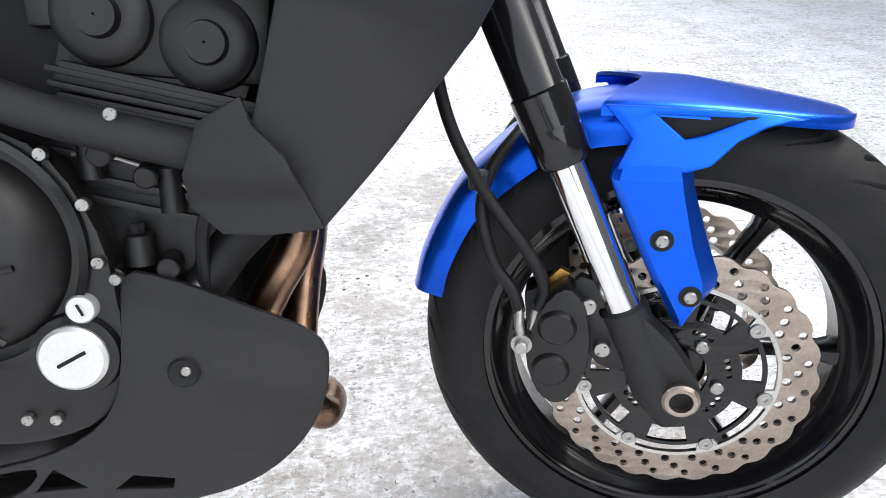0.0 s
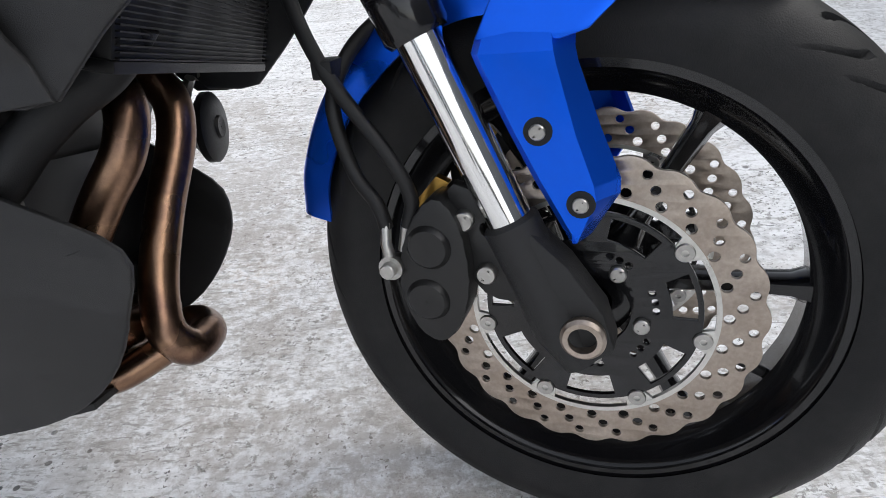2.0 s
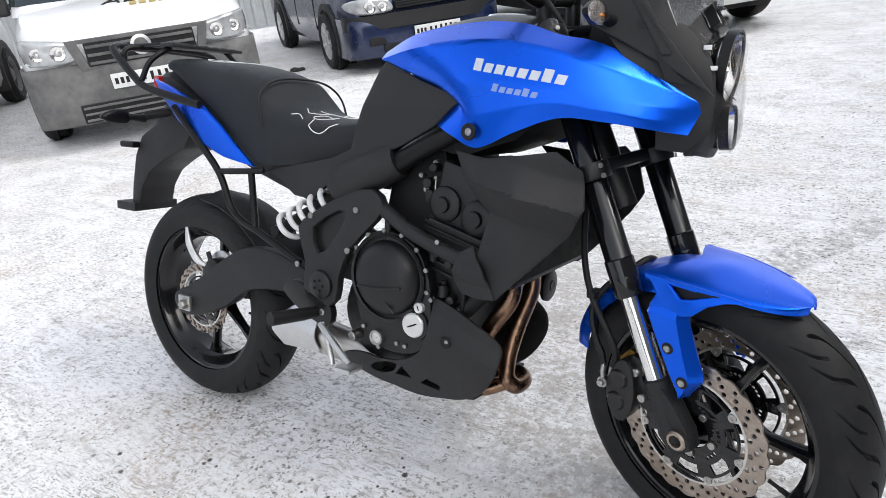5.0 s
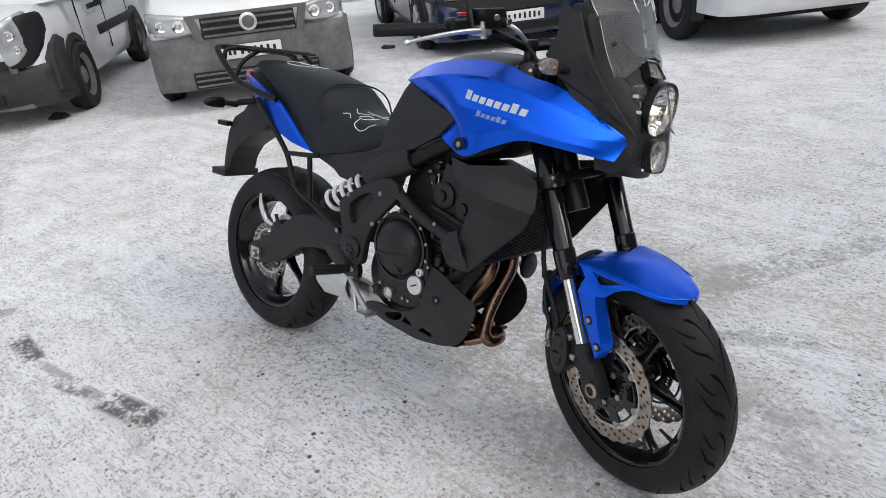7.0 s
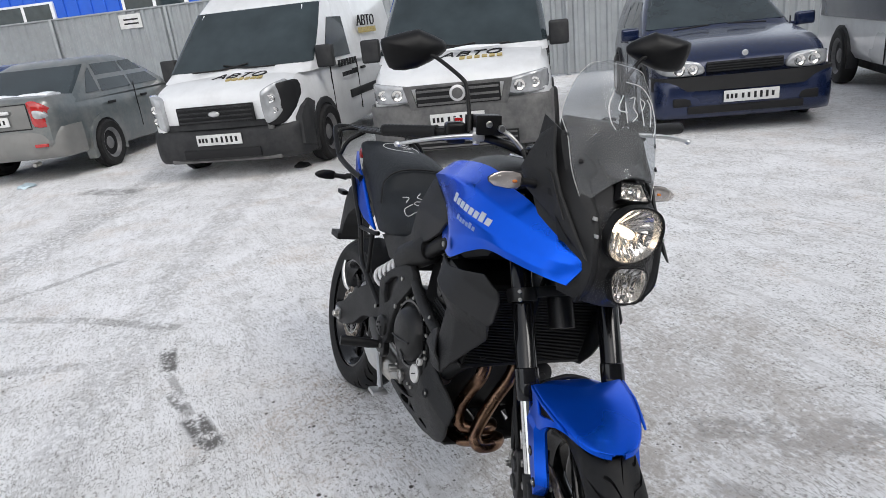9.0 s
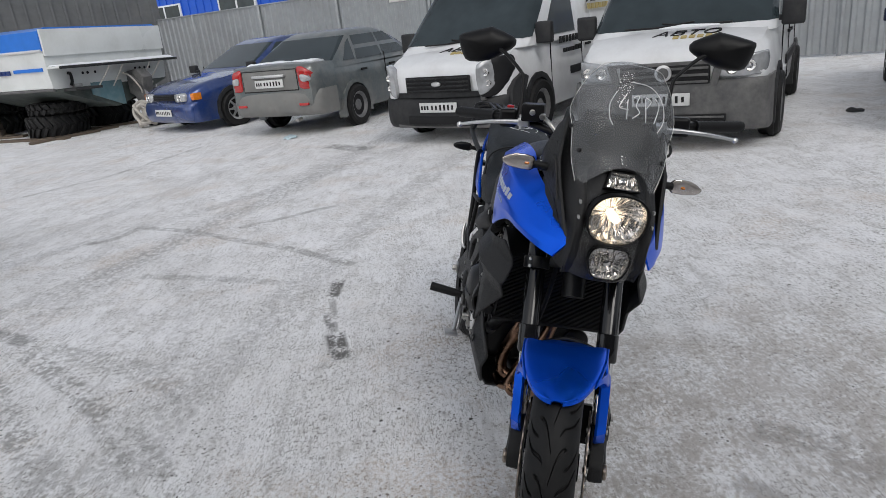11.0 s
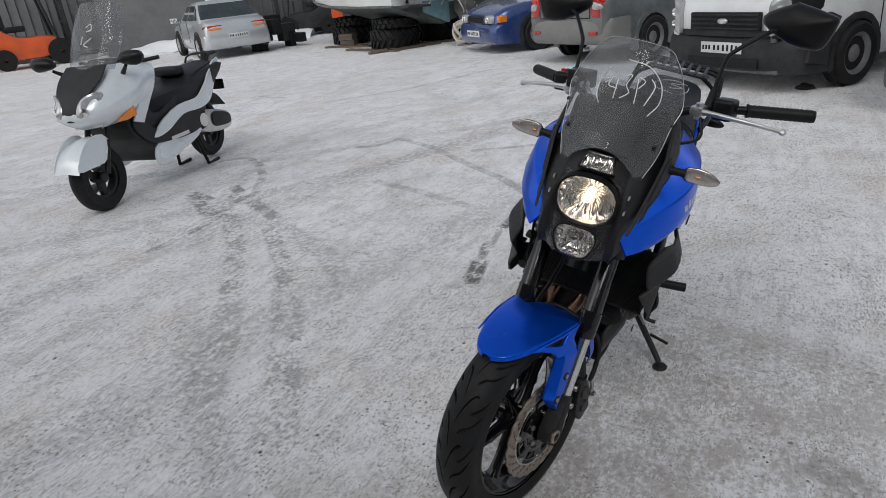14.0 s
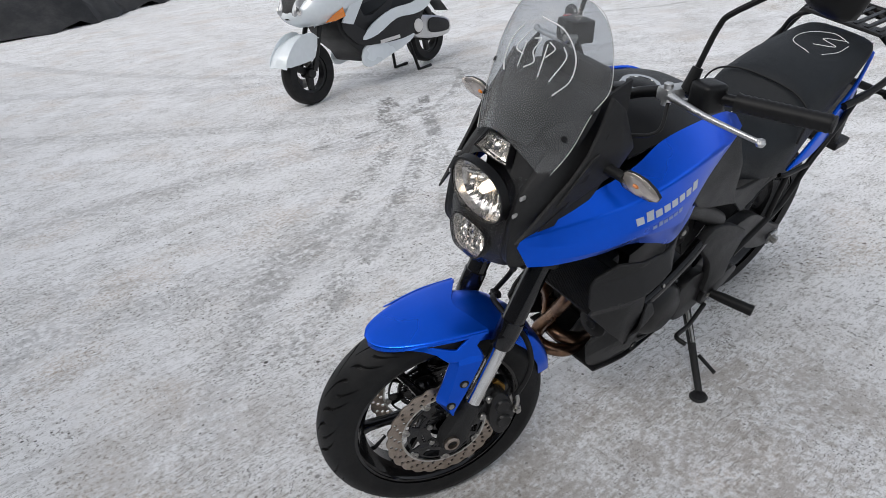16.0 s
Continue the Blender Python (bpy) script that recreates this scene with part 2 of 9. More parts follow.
def spline(pts, n):
    """n points along a smooth line through the given ones."""
    p = [Vector(q) for q in pts]
    if len(p) == 2:
        return [p[0].lerp(p[1], i / (n - 1)) for i in range(n)]
    p = [2 * p[0] - p[1]] + p + [2 * p[-1] - p[-2]]
    out, segs = [], len(p) - 3
    for i in range(n):
        u = i / (n - 1) * segs
        k = min(int(u), segs - 1)
        t = u - k
        a, b, c, d = p[k:k + 4]
        out.append(0.5 * (2 * b + (c - a) * t + (2 * a - 5 * b + 4 * c - d) * t * t + (3 * b - a - 3 * c + d) * t ** 3))
    return out


def skin(rings, closed=True, caps=True):
    bm = bmesh.new()
    vs = [[bm.verts.new(p) for p in r] for r in rings]
    n = len(rings[0])
    for a, b in zip(vs, vs[1:]):
        for i in range(n if closed else n - 1):
            j = (i + 1) % n
            bm.faces.new((a[i], a[j], b[j], b[i]))
    if caps and closed:
        bm.faces.new(vs[0][::-1])
        bm.faces.new(vs[-1])
    return bm


def tube(pts, r, seg=10, n=0, caps=True):
    """A round bar along a smooth line; r is one radius or one for each point given."""
    rad = [r] * len(pts) if isinstance(r, (int, float)) else list(r)
    if n:
        q = spline([Vector((*p, 0))[:3] for p in pts], n)
        rad = [float(np.interp(i / (n - 1) * (len(pts) - 1), range(len(pts)), rad)) for i in range(n)]
    else:
        q = [Vector(p) for p in pts]
    rings, side = [], None
    for i, p in enumerate(q):
        d = (q[min(i + 1, len(q) - 1)] - q[max(i - 1, 0)]).normalized()
        if side is None:
            side = d.orthogonal().normalized()
        side = (side - d * side.dot(d)).normalized()
        up = d.cross(side)
        rings.append([p + rad[i] * (math.cos(k * math.tau / seg) * side + math.sin(k * math.tau / seg) * up) for k in range(seg)])
    return skin(rings, True, caps)


def sheet(rows, nu, nv, thick, crease=0.0):
    """A smooth shell through rows of points, thickened inward (towards y = 0)."""
    g = [spline(r, nu) for r in rows]
    cols = [spline([r[i] for r in g], nv) for i in range(nu)]
    if crease:
        for i in range(nu):
            for j in range(nv):
                u = j / (nv - 1) * (len(g) - 1)
                k = min(int(u), len(g) - 2)
                cols[i][j] = cols[i][j].lerp(g[k][i].lerp(g[k + 1][i], u - k), crease)
    grid = [[cols[i][j] for i in range(nu)] for j in range(nv)]
    nor = []
    for j in range(nv):
        line = []
        for i in range(nu):
            du = grid[j][min(i + 1, nu - 1)] - grid[j][max(i - 1, 0)]
            dv = grid[min(j + 1, nv - 1)][i] - grid[max(j - 1, 0)][i]
            k = du.cross(dv)
            line.append(k.normalized() if k.length > 1e-9 else Vector((0, 0, 1)))
        nor.append(line)
    mid = nor[nv // 2][nu // 2]
    p = grid[nv // 2][nu // 2]
    flip = -1 if mid.dot(Vector((0, p.y, 0.3 * p.z))) < 0 else 1
    bm = bmesh.new()
    top = [[bm.verts.new(q) for q in r] for r in grid]
    low = [[bm.verts.new(q - flip * thick * k) for q, k in zip(r, s)] for r, s in zip(grid, nor)]
    for j in range(nv - 1):
        for i in range(nu - 1):
            bm.faces.new((top[j][i], top[j][i + 1], top[j + 1][i + 1], top[j + 1][i]))
            bm.faces.new((low[j][i], low[j + 1][i], low[j + 1][i + 1], low[j][i + 1]))
    for i in range(nu - 1):
        bm.faces.new((top[0][i], low[0][i], low[0][i + 1], top[0][i + 1]))
        bm.faces.new((top[-1][i], top[-1][i + 1], low[-1][i + 1], low[-1][i]))
    for j in range(nv - 1):
        bm.faces.new((top[j][0], top[j + 1][0], low[j + 1][0], low[j][0]))
        bm.faces.new((top[j][-1], low[j][-1], low[j + 1][-1], top[j + 1][-1]))
    return bm


def box(c, s, bevel=0.0, segs=2, m=None):
    bm = bmesh.new()
    bmesh.ops.create_cube(bm, size=1, matrix=Matrix.Translation(c) @ Matrix.Diagonal((*s, 1)))
    if bevel:
        bmesh.ops.bevel(bm, geom=bm.edges[:], offset=bevel, segments=segs, affect='EDGES', profile=0.6)
    if m is not None:
        bm.transform(m)
    return bm


def lathe(profile, seg=32, at=(0, 0, 0), axis='y', caps=False):
    """Turns (radius, height) pairs round an axis."""
    rings = []
    for r, h in profile:
        ring = []
        for k in range(seg):
            a = k * math.tau / seg
            c, s = r * math.cos(a), r * math.sin(a)
            ring.append(Vector({'y': (c, h, s), 'x': (h, c, s), 'z': (c, s, h)}[axis]) + Vector(at))
        rings.append(ring)
    return skin(rings, True, caps)


def rod(a, b, r, seg=10, bevel=0.15):
    """A round pin from a to b with slightly rounded ends."""
    a, b = Vector(a), Vector(b)
    d = (b - a).normalized() * r * bevel
    k = 1 - bevel
    return tube([a, a + d, b - d, b], [r * k, r, r, r * k], seg)


def prism(outline, y0, y1, bevel=0.0, segs=2):
    """A side outline of (x, z) pairs, given depth from y0 to y1."""
    bm = bmesh.new()
    f = bm.faces.new([bm.verts.new((x, y0, z)) for x, z in outline])
    e = bmesh.ops.extrude_face_region(bm, geom=[f])
    bmesh.ops.translate(bm, verts=[v for v in e["geom"] if isinstance(v, bmesh.types.BMVert)], vec=(0, y1 - y0, 0))
    if bevel:
        bmesh.ops.bevel(bm, geom=[q for q in bm.edges], offset=bevel, segments=segs, affect='EDGES', profile=0.6)
    return bm


def plate(loops, thick, bevel=0.0, res=1):
    """A flat plate in x, z with holes: the first loop is its outline, the others its holes; it is centred on y = 0."""
    cu = bpy.data.curves.new("tmp", 'CURVE')
    cu.dimensions, cu.fill_mode, cu.extrude, cu.bevel_depth, cu.bevel_resolution = '2D', 'BOTH', max(thick / 2 - bevel, 0.0002), bevel, res
    cu.offset = -bevel
    for loop in loops:
        s = cu.splines.new('POLY')
        s.points.add(len(loop) - 1)
        for p, (x, z) in zip(s.points, loop):
            p.co = (x, z, 0, 1)
        s.use_cyclic_u = True
    ob = new("tmp", cu)
    me = bpy.data.meshes.new_from_object(ob.evaluated_get(bpy.context.evaluated_depsgraph_get()))
    bm = bmesh.new()
    bm.from_mesh(me)
    bpy.data.objects.remove(ob); bpy.data.curves.remove(cu); bpy.data.meshes.remove(me)
    bm.transform(Matrix(((1, 0, 0, 0), (0, 0, -1, 0), (0, 1, 0, 0), (0, 0, 0, 1))))
    bmesh.ops.remove_doubles(bm, verts=bm.verts, dist=1e-5)
    return bm


def bent(bm, f):
    for v in bm.verts:
        v.co = f(v.co)
    return bm


def circle(x, z, r, n=10, ph=0.0):
    return [(x + r * math.cos(ph + k * math.tau / n), z + r * math.sin(ph + k * math.tau / n)) for k in range(n)]


def smooth_loop(pts, n=6):
    """A closed outline through the points, rounded."""
    p = [Vector(q) for q in pts]
    out, c = [], len(p)
    for k in range(c):
        a, b, d, e = p[k - 1], p[k], p[(k + 1) % c], p[(k + 2) % c]
        for i in range(n):
            t = i / n
            q = 0.5 * (2 * b + (d - a) * t + (2 * a - 5 * b + 4 * d - e) * t * t + (3 * b - a - 3 * d + e) * t ** 3)
            out.append((q[0], q[1]))
    return out


def bolt(at, r=0.006, d=(0, -1, 0), h=0.005):
    """A small cap-head bolt with a hex socket."""
    a, w = Vector(at), Vector(d).normalized()
    return tube([a, a + w * h * 0.8, a + w * h, a + w * (h + 0.00005), a + w * (h - r * 0.7)], [r * 0.9, r * 0.9, r * 0.76, r * 0.45, r * 0.43], 12)


def tyre_mesh(R, width, rim, grooves, seg=1080, rows=60):
    """A tyre round the y axis with its tread cut in: grooves is a list of (turn in degrees, from, to, half width)."""
    prof = []
    w = width / 2
    for k in range(rows + 1):
        u = -1 + 2 * k / rows
        a = u * radians(118)
        y = w * math.sin(a) if abs(a) < math.pi / 2 else math.copysign(w * (1 - 0.22 * (abs(a) / (math.pi / 2) - 1) ** 1.2 * 2), a)
        rr = rim + (R - rim) * (math.cos(a) * 0.5 + 0.5) ** 0.8 if abs(a) < math.pi / 2 else rim + (R - rim) * (math.cos(a) * 0.5 + 0.5) ** 0.8
        prof.append((rr, y))
    prof = [(R - (R - rim) * (1 - math.cos(min(abs(-118 + 236 * k / rows), 90) * math.pi / 180)) * 0.62 if abs(-118 + 236 * k / rows) <= 90
             else rim + (R - rim) * 0.38 * max(0, 1 - (abs(-118 + 236 * k / rows) - 90) / 28), prof[k][1]) for k in range(rows + 1)]
    pts, faces = [], []
    period = 360 / 14
    for i in range(seg):
        ang = 360 * i / seg
        for rr, y in prof:
            yy = abs(y) / w
            cut = 0.0
            for g0, y0, y1, half in grooves:
                if y0 - 0.04 < yy < y1 + 0.04 and rr > R - (R - rim) * 0.56:
                    d = (ang + (0 if y > 0 else period / 2) - g0 + period / 2) % period - period / 2
                    t = min(1.0, max(0.0, min(yy - y0 + 0.04, y1 + 0.04 - yy) / 0.08))
                    cut = max(cut, min(1.0, max(0.0, (half * (0.5 + 0.5 * t) - abs(d)) / 0.3)) * min(1.0, t * 2))
            q = rr - 0.008 * cut
            tw = radians(ang + 30 * yy + 4 * math.sin(yy * 6))
            pts.append((q * math.cos(tw), y, q * math.sin(tw)))
    n = len(prof)
    for i in range(seg):
        for k in range(n - 1):
            a, b = i * n + k, ((i + 1) % seg) * n + k
            faces.append((a, a + 1, b + 1, b))
    bm = bmesh.new()
    me = bpy.data.meshes.new("tmp")
    me.from_pydata(pts, [], faces)
    bm.from_mesh(me)
    bpy.data.meshes.remove(me)
    return bm


def slab(pts, depth, n=None):
    """A thin plate through four or more points, with depth along its normal."""
    p = [Vector(q) for q in pts]
    k = n or (p[1] - p[0]).cross(p[2] - p[0]).normalized()
    return skin([p, [q + Vector(k) * depth for q in p]])

# ---------------- the motorcycle ----------------
# Its own axes: x ahead from the rear contact, y to its left, z up its middle plane; it leans on the side stand.
LEAN, TURN = radians(-16), radians(-20)
bike = thing("motorcycle", Matrix.Rotation(LEAN, 4, 'X'), "blue and black touring motorcycle leaning on its side stand", "motorcycle")
AX = Vector((-math.sin(radians(25)), 0, math.cos(radians(25))))
OX = Vector((1.415 - 0.04 * math.cos(radians(25)), 0, 0.302 - 0.04 * math.sin(radians(25))))
STEER = Matrix.Translation(OX) @ Matrix.Rotation(TURN, 4, AX) @ Matrix.Translation(-OX)
FC = Vector((1.415, 0, 0.302))
RC = Vector((-0.045, -0.030, 0.288))
G1 = [(0, 0.06, 0.50, 1.0), (9, 0.34, 0.88, 1.0), (17, 0.56, 0.90, 0.9)]


def drop_on(ob, pts, lift=0.0015, way=(0, 0, -1)):
    """Lays points onto the surface of a part, along a direction."""
    me = ob.data
    bm = bmesh.new(); bm.from_mesh(me)

    tree = BVHTree.FromBMesh(bm)
    out = []
    for p in pts:
        hit, nor, _, _ = tree.ray_cast(Vector(p) - Vector(way) * 0.5, Vector(way))
        out.append((hit + nor * lift * (1 if nor.dot(Vector(way)) < 0 else -1)) if hit else Vector(p))
    bm.free()
    return out


def strokes_on(ob, strokes, r, parent, label, n=26, way=(0, 0, -1), lift=0.0006):
    """Each stroke of chalk or marker as a part of its own."""
    for s in strokes:
        part("stroke", tube(drop_on(ob, spline([(*q, 1.2) if len(q) == 2 else q for q in s], n), lift, way), r, 5), "chalk", parent, label)


def both(name, bm, material, parent, label="", m=None, smooth=40):
    """The part on the right side and its mirror image on the left."""
    other = mirrored(bm)
    a = part(name, bm, material, parent, label, m, smooth)
    b = part(name, other, material, parent, label, m, smooth)
    return a, b


def wheel(name, c, R, width, m, spokes, ph, blue_line=False):
    rim_r = 0.216
    w = width * 0.42
    at = Matrix.Translation(c)
    m = at if m is None else m @ at
    prof = [(rim_r + 0.010, -w), (rim_r + 0.010, -w + 0.004), (rim_r - 0.002, -w + 0.010), (rim_r - 0.006, -w * 0.6), (rim_r - 0.022, -w * 0.35),
            (rim_r - 0.022, w * 0.35), (rim_r - 0.006, w * 0.6), (rim_r - 0.002, w - 0.010), (rim_r + 0.010, w - 0.004), (rim_r + 0.010, w)]
    inner = [(r - (0.012 if i in (0, 1, 8, 9) else 0.006), h) for i, (r, h) in enumerate(prof)]
    loop = prof + inner[::-1] + prof[:1]
    rim = part(name, lathe(loop, 96), "gloss", bike, "gloss black cast wheel with six slim spokes", m)
    part("tyre", tyre_mesh(R, width, rim_r + 0.006, G1), "rubber", rim, "dusty road tyre with slanted tread grooves", m)
    part("bead_line", lathe([(rim_r + 0.030, -w - 0.0085), (rim_r + 0.033, -w - 0.0088), (rim_r + 0.033, -w - 0.006), (rim_r + 0.030, -w - 0.006), (rim_r + 0.030, -w - 0.0085)], 96), "rubber", rim, "", m)
    part("hub", lathe([(0.018, -0.065), (0.036, -0.065), (0.04, -0.05), (0.034, -0.03), (0.034, 0.03), (0.04, 0.05), (0.036, 0.065), (0.018, 0.065), (0.018, -0.065)], 32), "gloss", rim, "", m)
    for k in range(spokes):
        a = radians(ph) + k * math.tau / spokes
        rings = []
        for r, hw, hd in ((0.030, 0.020, 0.026), (0.07, 0.0115, 0.017), (0.13, 0.009, 0.014), (0.175, 0.011, 0.016), (0.197, 0.018, 0.022)):
            rings.append([(r * math.cos(a) - q * hw * math.sin(a), p * hd, r * math.sin(a) + q * hw * math.cos(a))
                          for q, p in ((-1, -0.5), (-0.5, -1), (0.5, -1), (1, -0.5), (1, 0.5), (0.5, 1), (-0.5, 1), (-1, 0.5))])
        part("spoke", skin(rings), "gloss", rim, "", m)
    a = radians(ph - 31)
    v0 = Vector((0.195 * math.cos(a), -0.006, 0.195 * math.sin(a)))
    v1 = Vector((0.150 * math.cos(a), -0.018, 0.150 * math.sin(a)))
    part("valve", join(tube([v0, v0.lerp(v1, 0.5)], 0.0055, 10), tube([v0.lerp(v1, 0.5), v1], 0.004, 10)), "hose", rim, "", m)
    return rim


front = wheel("front_wheel", FC, 0.302, 0.122, STEER, 6, -1)
rear = wheel("rear_wheel", RC, 0.317, 0.166, None, 6, 20)


def brake_disc(name, c, y, r_out, r_in, bobbins, ph, m, parent, material, label):
    """A floating disc with a scalloped, drilled ring on a dark slotted carrier."""
    n = 24
    outline = []
    for k in range(n * 10):
        a = k * math.tau / (n * 10)
        outline.append(((r_out - 0.0045 * abs(math.sin(a * n / 2)) ** 3) * math.cos(a), (r_out - 0.0045 * abs(math.sin(a * n / 2)) ** 3) * math.sin(a)))
    holes = [[(r_in * math.cos(-k * math.tau / 96), r_in * math.sin(-k * math.tau / 96)) for k in range(96)]]
    for k in range(n):
        for i, (q, off) in enumerate(((0.22, 0.0), (0.5, 0.33), (0.78, 0.66))):
            a = (k + off) * math.tau / n
            r = r_in + (r_out - 0.004 - r_in) * q
            holes.append(circle(r * math.cos(a), r * math.sin(a), 0.0050 - 0.0003 * i, 10))
    m2 = (m if m is not None else Matrix()) @ Matrix.Translation((c[0], y, c[2]))
    ring = part(name, plate([outline] + holes, 0.0045, 0.0004), material, parent, label, m2, 30)
    part("ring_edge", lathe([(r_in - 0.002, -0.0026), (r_in + 0.0025, -0.0026), (r_in + 0.0025, 0.0026), (r_in - 0.002, 0.0026), (r_in - 0.002, -0.0026)], 96), "rotoredge", ring, "bright machined inner rim", m2)
    ro = r_in - 0.012
    carrier = [[(ro * math.cos(k * math.tau / 80), ro * math.sin(k * math.tau / 80)) for k in range(80)]]
    carrier.append(circle(0, 0, 0.036, 40))
    for k in range(bobbins):
        a0 = radians(ph) + (k + 0.22) * math.tau / bobbins
        a1 = radians(ph) + (k + 0.78) * math.tau / bobbins
        carrier.append([((ro - 0.005) * math.cos(a0 + (a1 - a0) * i / 7), (ro - 0.005) * math.sin(a0 + (a1 - a0) * i / 7)) for i in range(8)]
                       + [((ro - 0.026) * math.cos(a1 - (a1 - a0) * i / 7), (ro - 0.026) * math.sin(a1 - (a1 - a0) * i / 7)) for i in range(8)])
        am = radians(ph) + (k + 0.5) * math.tau / bobbins
        for da in (-0.16, 0, 0.16):
            carrier.append(circle(0.058 * math.cos(am + da), 0.058 * math.sin(am + da), 0.0035, 8))
    part("carrier", plate(carrier, 0.005, 0.0006), "gloss", ring, "black slotted disc carrier", m2, 30)
    s = -1 if y < 0 else 1
    for k in range(bobbins):
        a = radians(ph) + k * math.tau / bobbins
        p = Vector((math.cos(a), 0, math.sin(a)))
        t = Vector((-math.sin(a), 0, math.cos(a)))
        tab = [tuple((p * r + t * w)[i] for i in (0, 2)) for r, w in ((r_in + 0.004, -0.016), (r_in - 0.013, -0.0085), (r_in - 0.020, 0.0), (r_in - 0.013, 0.0085), (r_in + 0.004, 0.016))]
        part("tab", plate([tab], 0.0044, 0.0006), "rotoredge", ring, "", m2)
        q = p * (r_in - 0.009)
        part("bobbin", lathe([(0.0032, -0.005), (0.0078, -0.005), (0.0085, -0.004), (0.0085, 0.004), (0.0078, 0.005), (0.0032, 0.005), (0.0032, -0.005)], 18, q), "steel", ring, "", m2)
    for k in range(5):
        a = radians(ph + 20) + k * math.tau / 5
        part("bolt", bolt((0.047 * math.cos(a), s * 0.003, 0.047 * math.sin(a)), 0.0085, (0, s, 0), 0.006), "steel", ring, "", m2)
    return ring


brake_disc("front_brake_disc", FC, -0.080, 0.151, 0.110, 7, 38, STEER, bike, "rotor", "scalloped and drilled brake disc with a brownish used face")
brake_disc("front_brake_disc", FC, 0.080, 0.151, 0.110, 7, 12, STEER, bike, "rotor", "scalloped and drilled brake disc with a brownish used face")
brake_disc("rear_brake_disc", RC, -0.098, 0.110, 0.084, 5, 10, None, bike, "rotor", "small scalloped rear brake disc")

# fork: bright slider tubes under black upper tubes, on the lower casting
FA = Vector((-math.sin(radians(22.5)), 0, math.cos(radians(22.5))))
F0 = Vector((1.392, 0, 0.300))


def fork_at(z, y):
    k = (z - F0.z) / FA.z
    return F0 + FA * k + Vector((0, y, 0))


FY = 0.106
for s in (-1, 1):
    y = s * FY
    leg = part("fork_leg", tube([fork_at(0.555, y), fork_at(0.56, y), fork_at(0.60, y), fork_at(0.605, y), fork_at(1.06, y), fork_at(1.065, y)],
                                [0.025, 0.0285, 0.0285, 0.0262, 0.0262, 0.022], 28), "gloss", bike, "black upper fork tube", STEER)
    part("fork_slider", tube([fork_at(0.37, y), fork_at(0.56, y)], 0.0205, 28), "chrome", leg, "bright chromed fork slider", STEER)
    part("dust_seal", tube([fork_at(0.546, y), fork_at(0.546, y), fork_at(0.550, y), fork_at(0.583, y), fork_at(0.586, y)], [0.021, 0.0285, 0.0305, 0.0305, 0.0285], 28), "gloss", leg, "", STEER)
    for z0, z1 in ((0.590, 0.626),):
        part("collar", tube([fork_at(z0, y), fork_at(z0 + 0.002, y), fork_at(z1 - 0.002, y), fork_at(z1, y)], [0.0265, 0.0288, 0.0288, 0.0265], 28), "gloss", leg, "", STEER)
    # lower casting with the axle boss
    cast = join(tube([fork_at(0.402, y), fork_at(0.398, y), fork_at(0.34, y), fork_at(0.30, y * 1.02), Vector((1.412, y * 1.04, 0.265))], [0.020, 0.0255, 0.0250, 0.0265, 0.018], 20),
                prism([(1.345, 0.378), (1.370, 0.398), (1.402, 0.366), (1.432, 0.322), (1.442, 0.286), (1.416, 0.268), (1.388, 0.288), (1.366, 0.325)], y - s * 0.018, y + s * 0.020, 0.006))
    part("axle_casting", cast, "matte", leg, "", STEER)
    part("axle_nut", lathe([(0.0125, s * 0.020), (0.0185, s * 0.020), (0.020, s * 0.023), (0.020, s * 0.028), (0.017, s * 0.031), (0.0125, s * 0.031), (0.0125, s * 0.010), (0.001, s * 0.010)], 28, (1.415, y, 0.302)), "rotor", leg, "dull bronze-coloured hollow axle end", STEER)
    # caliper bracket, caliper, pistons
    br = part("caliper", join(prism(smooth_loop([(1.262, 0.300), (1.250, 0.345), (1.262, 0.395), (1.290, 0.428), (1.312, 0.405), (1.318, 0.350), (1.306, 0.305), (1.285, 0.285)], 3), y - s * 0.012, y + s * 0.026, 0.006),
                              lathe([(0.001, s * 0.031), (0.017, s * 0.031), (0.021, s * 0.026), (0.021, s * 0.0)], 20, (1.277, y, 0.330)),
                              lathe([(0.001, s * 0.031), (0.017, s * 0.031), (0.021, s * 0.026), (0.021, s * 0.0)], 20, (1.283, y, 0.382)),
                              prism([(1.250, 0.30), (1.245, 0.40), (1.29, 0.42), (1.30, 0.30)], y - s * 0.060, y - s * 0.020, 0.006)), "engine", bike, "black twin-piston brake caliper", STEER)
    part("mount", plate([smooth_loop([(1.300, 0.430), (1.330, 0.425), (1.365, 0.395), (1.385, 0.345), (1.35, 0.325), (1.316, 0.345)], 3), smooth_loop([(1.330, 0.400), (1.350, 0.388), (1.347, 0.379), (1.328, 0.390)], 3)], 0.014, 0.002), "engine", br, "", STEER @ Matrix.Translation((0, y + s * 0.004, 0)))
    for bx, bz in ((1.314, 0.404), (1.331, 0.354)):
        part("bolt", bolt((bx, y + s * 0.010, bz), 0.0105, (0, s, 0), 0.010), "steel", br, "", STEER)
    part("bleed_nipple", tube([(1.268, y + s * 0.012, 0.402), (1.262, y + s * 0.014, 0.424)], [0.005, 0.003], 8), "hose", br, "", STEER)
    part("pad_spring", prism([(1.262, 0.392), (1.262, 0.412), (1.284, 0.436), (1.296, 0.430)], y - s * 0.018, y - s * 0.008, 0.001), "gold", br, "brassy pad spring", STEER)
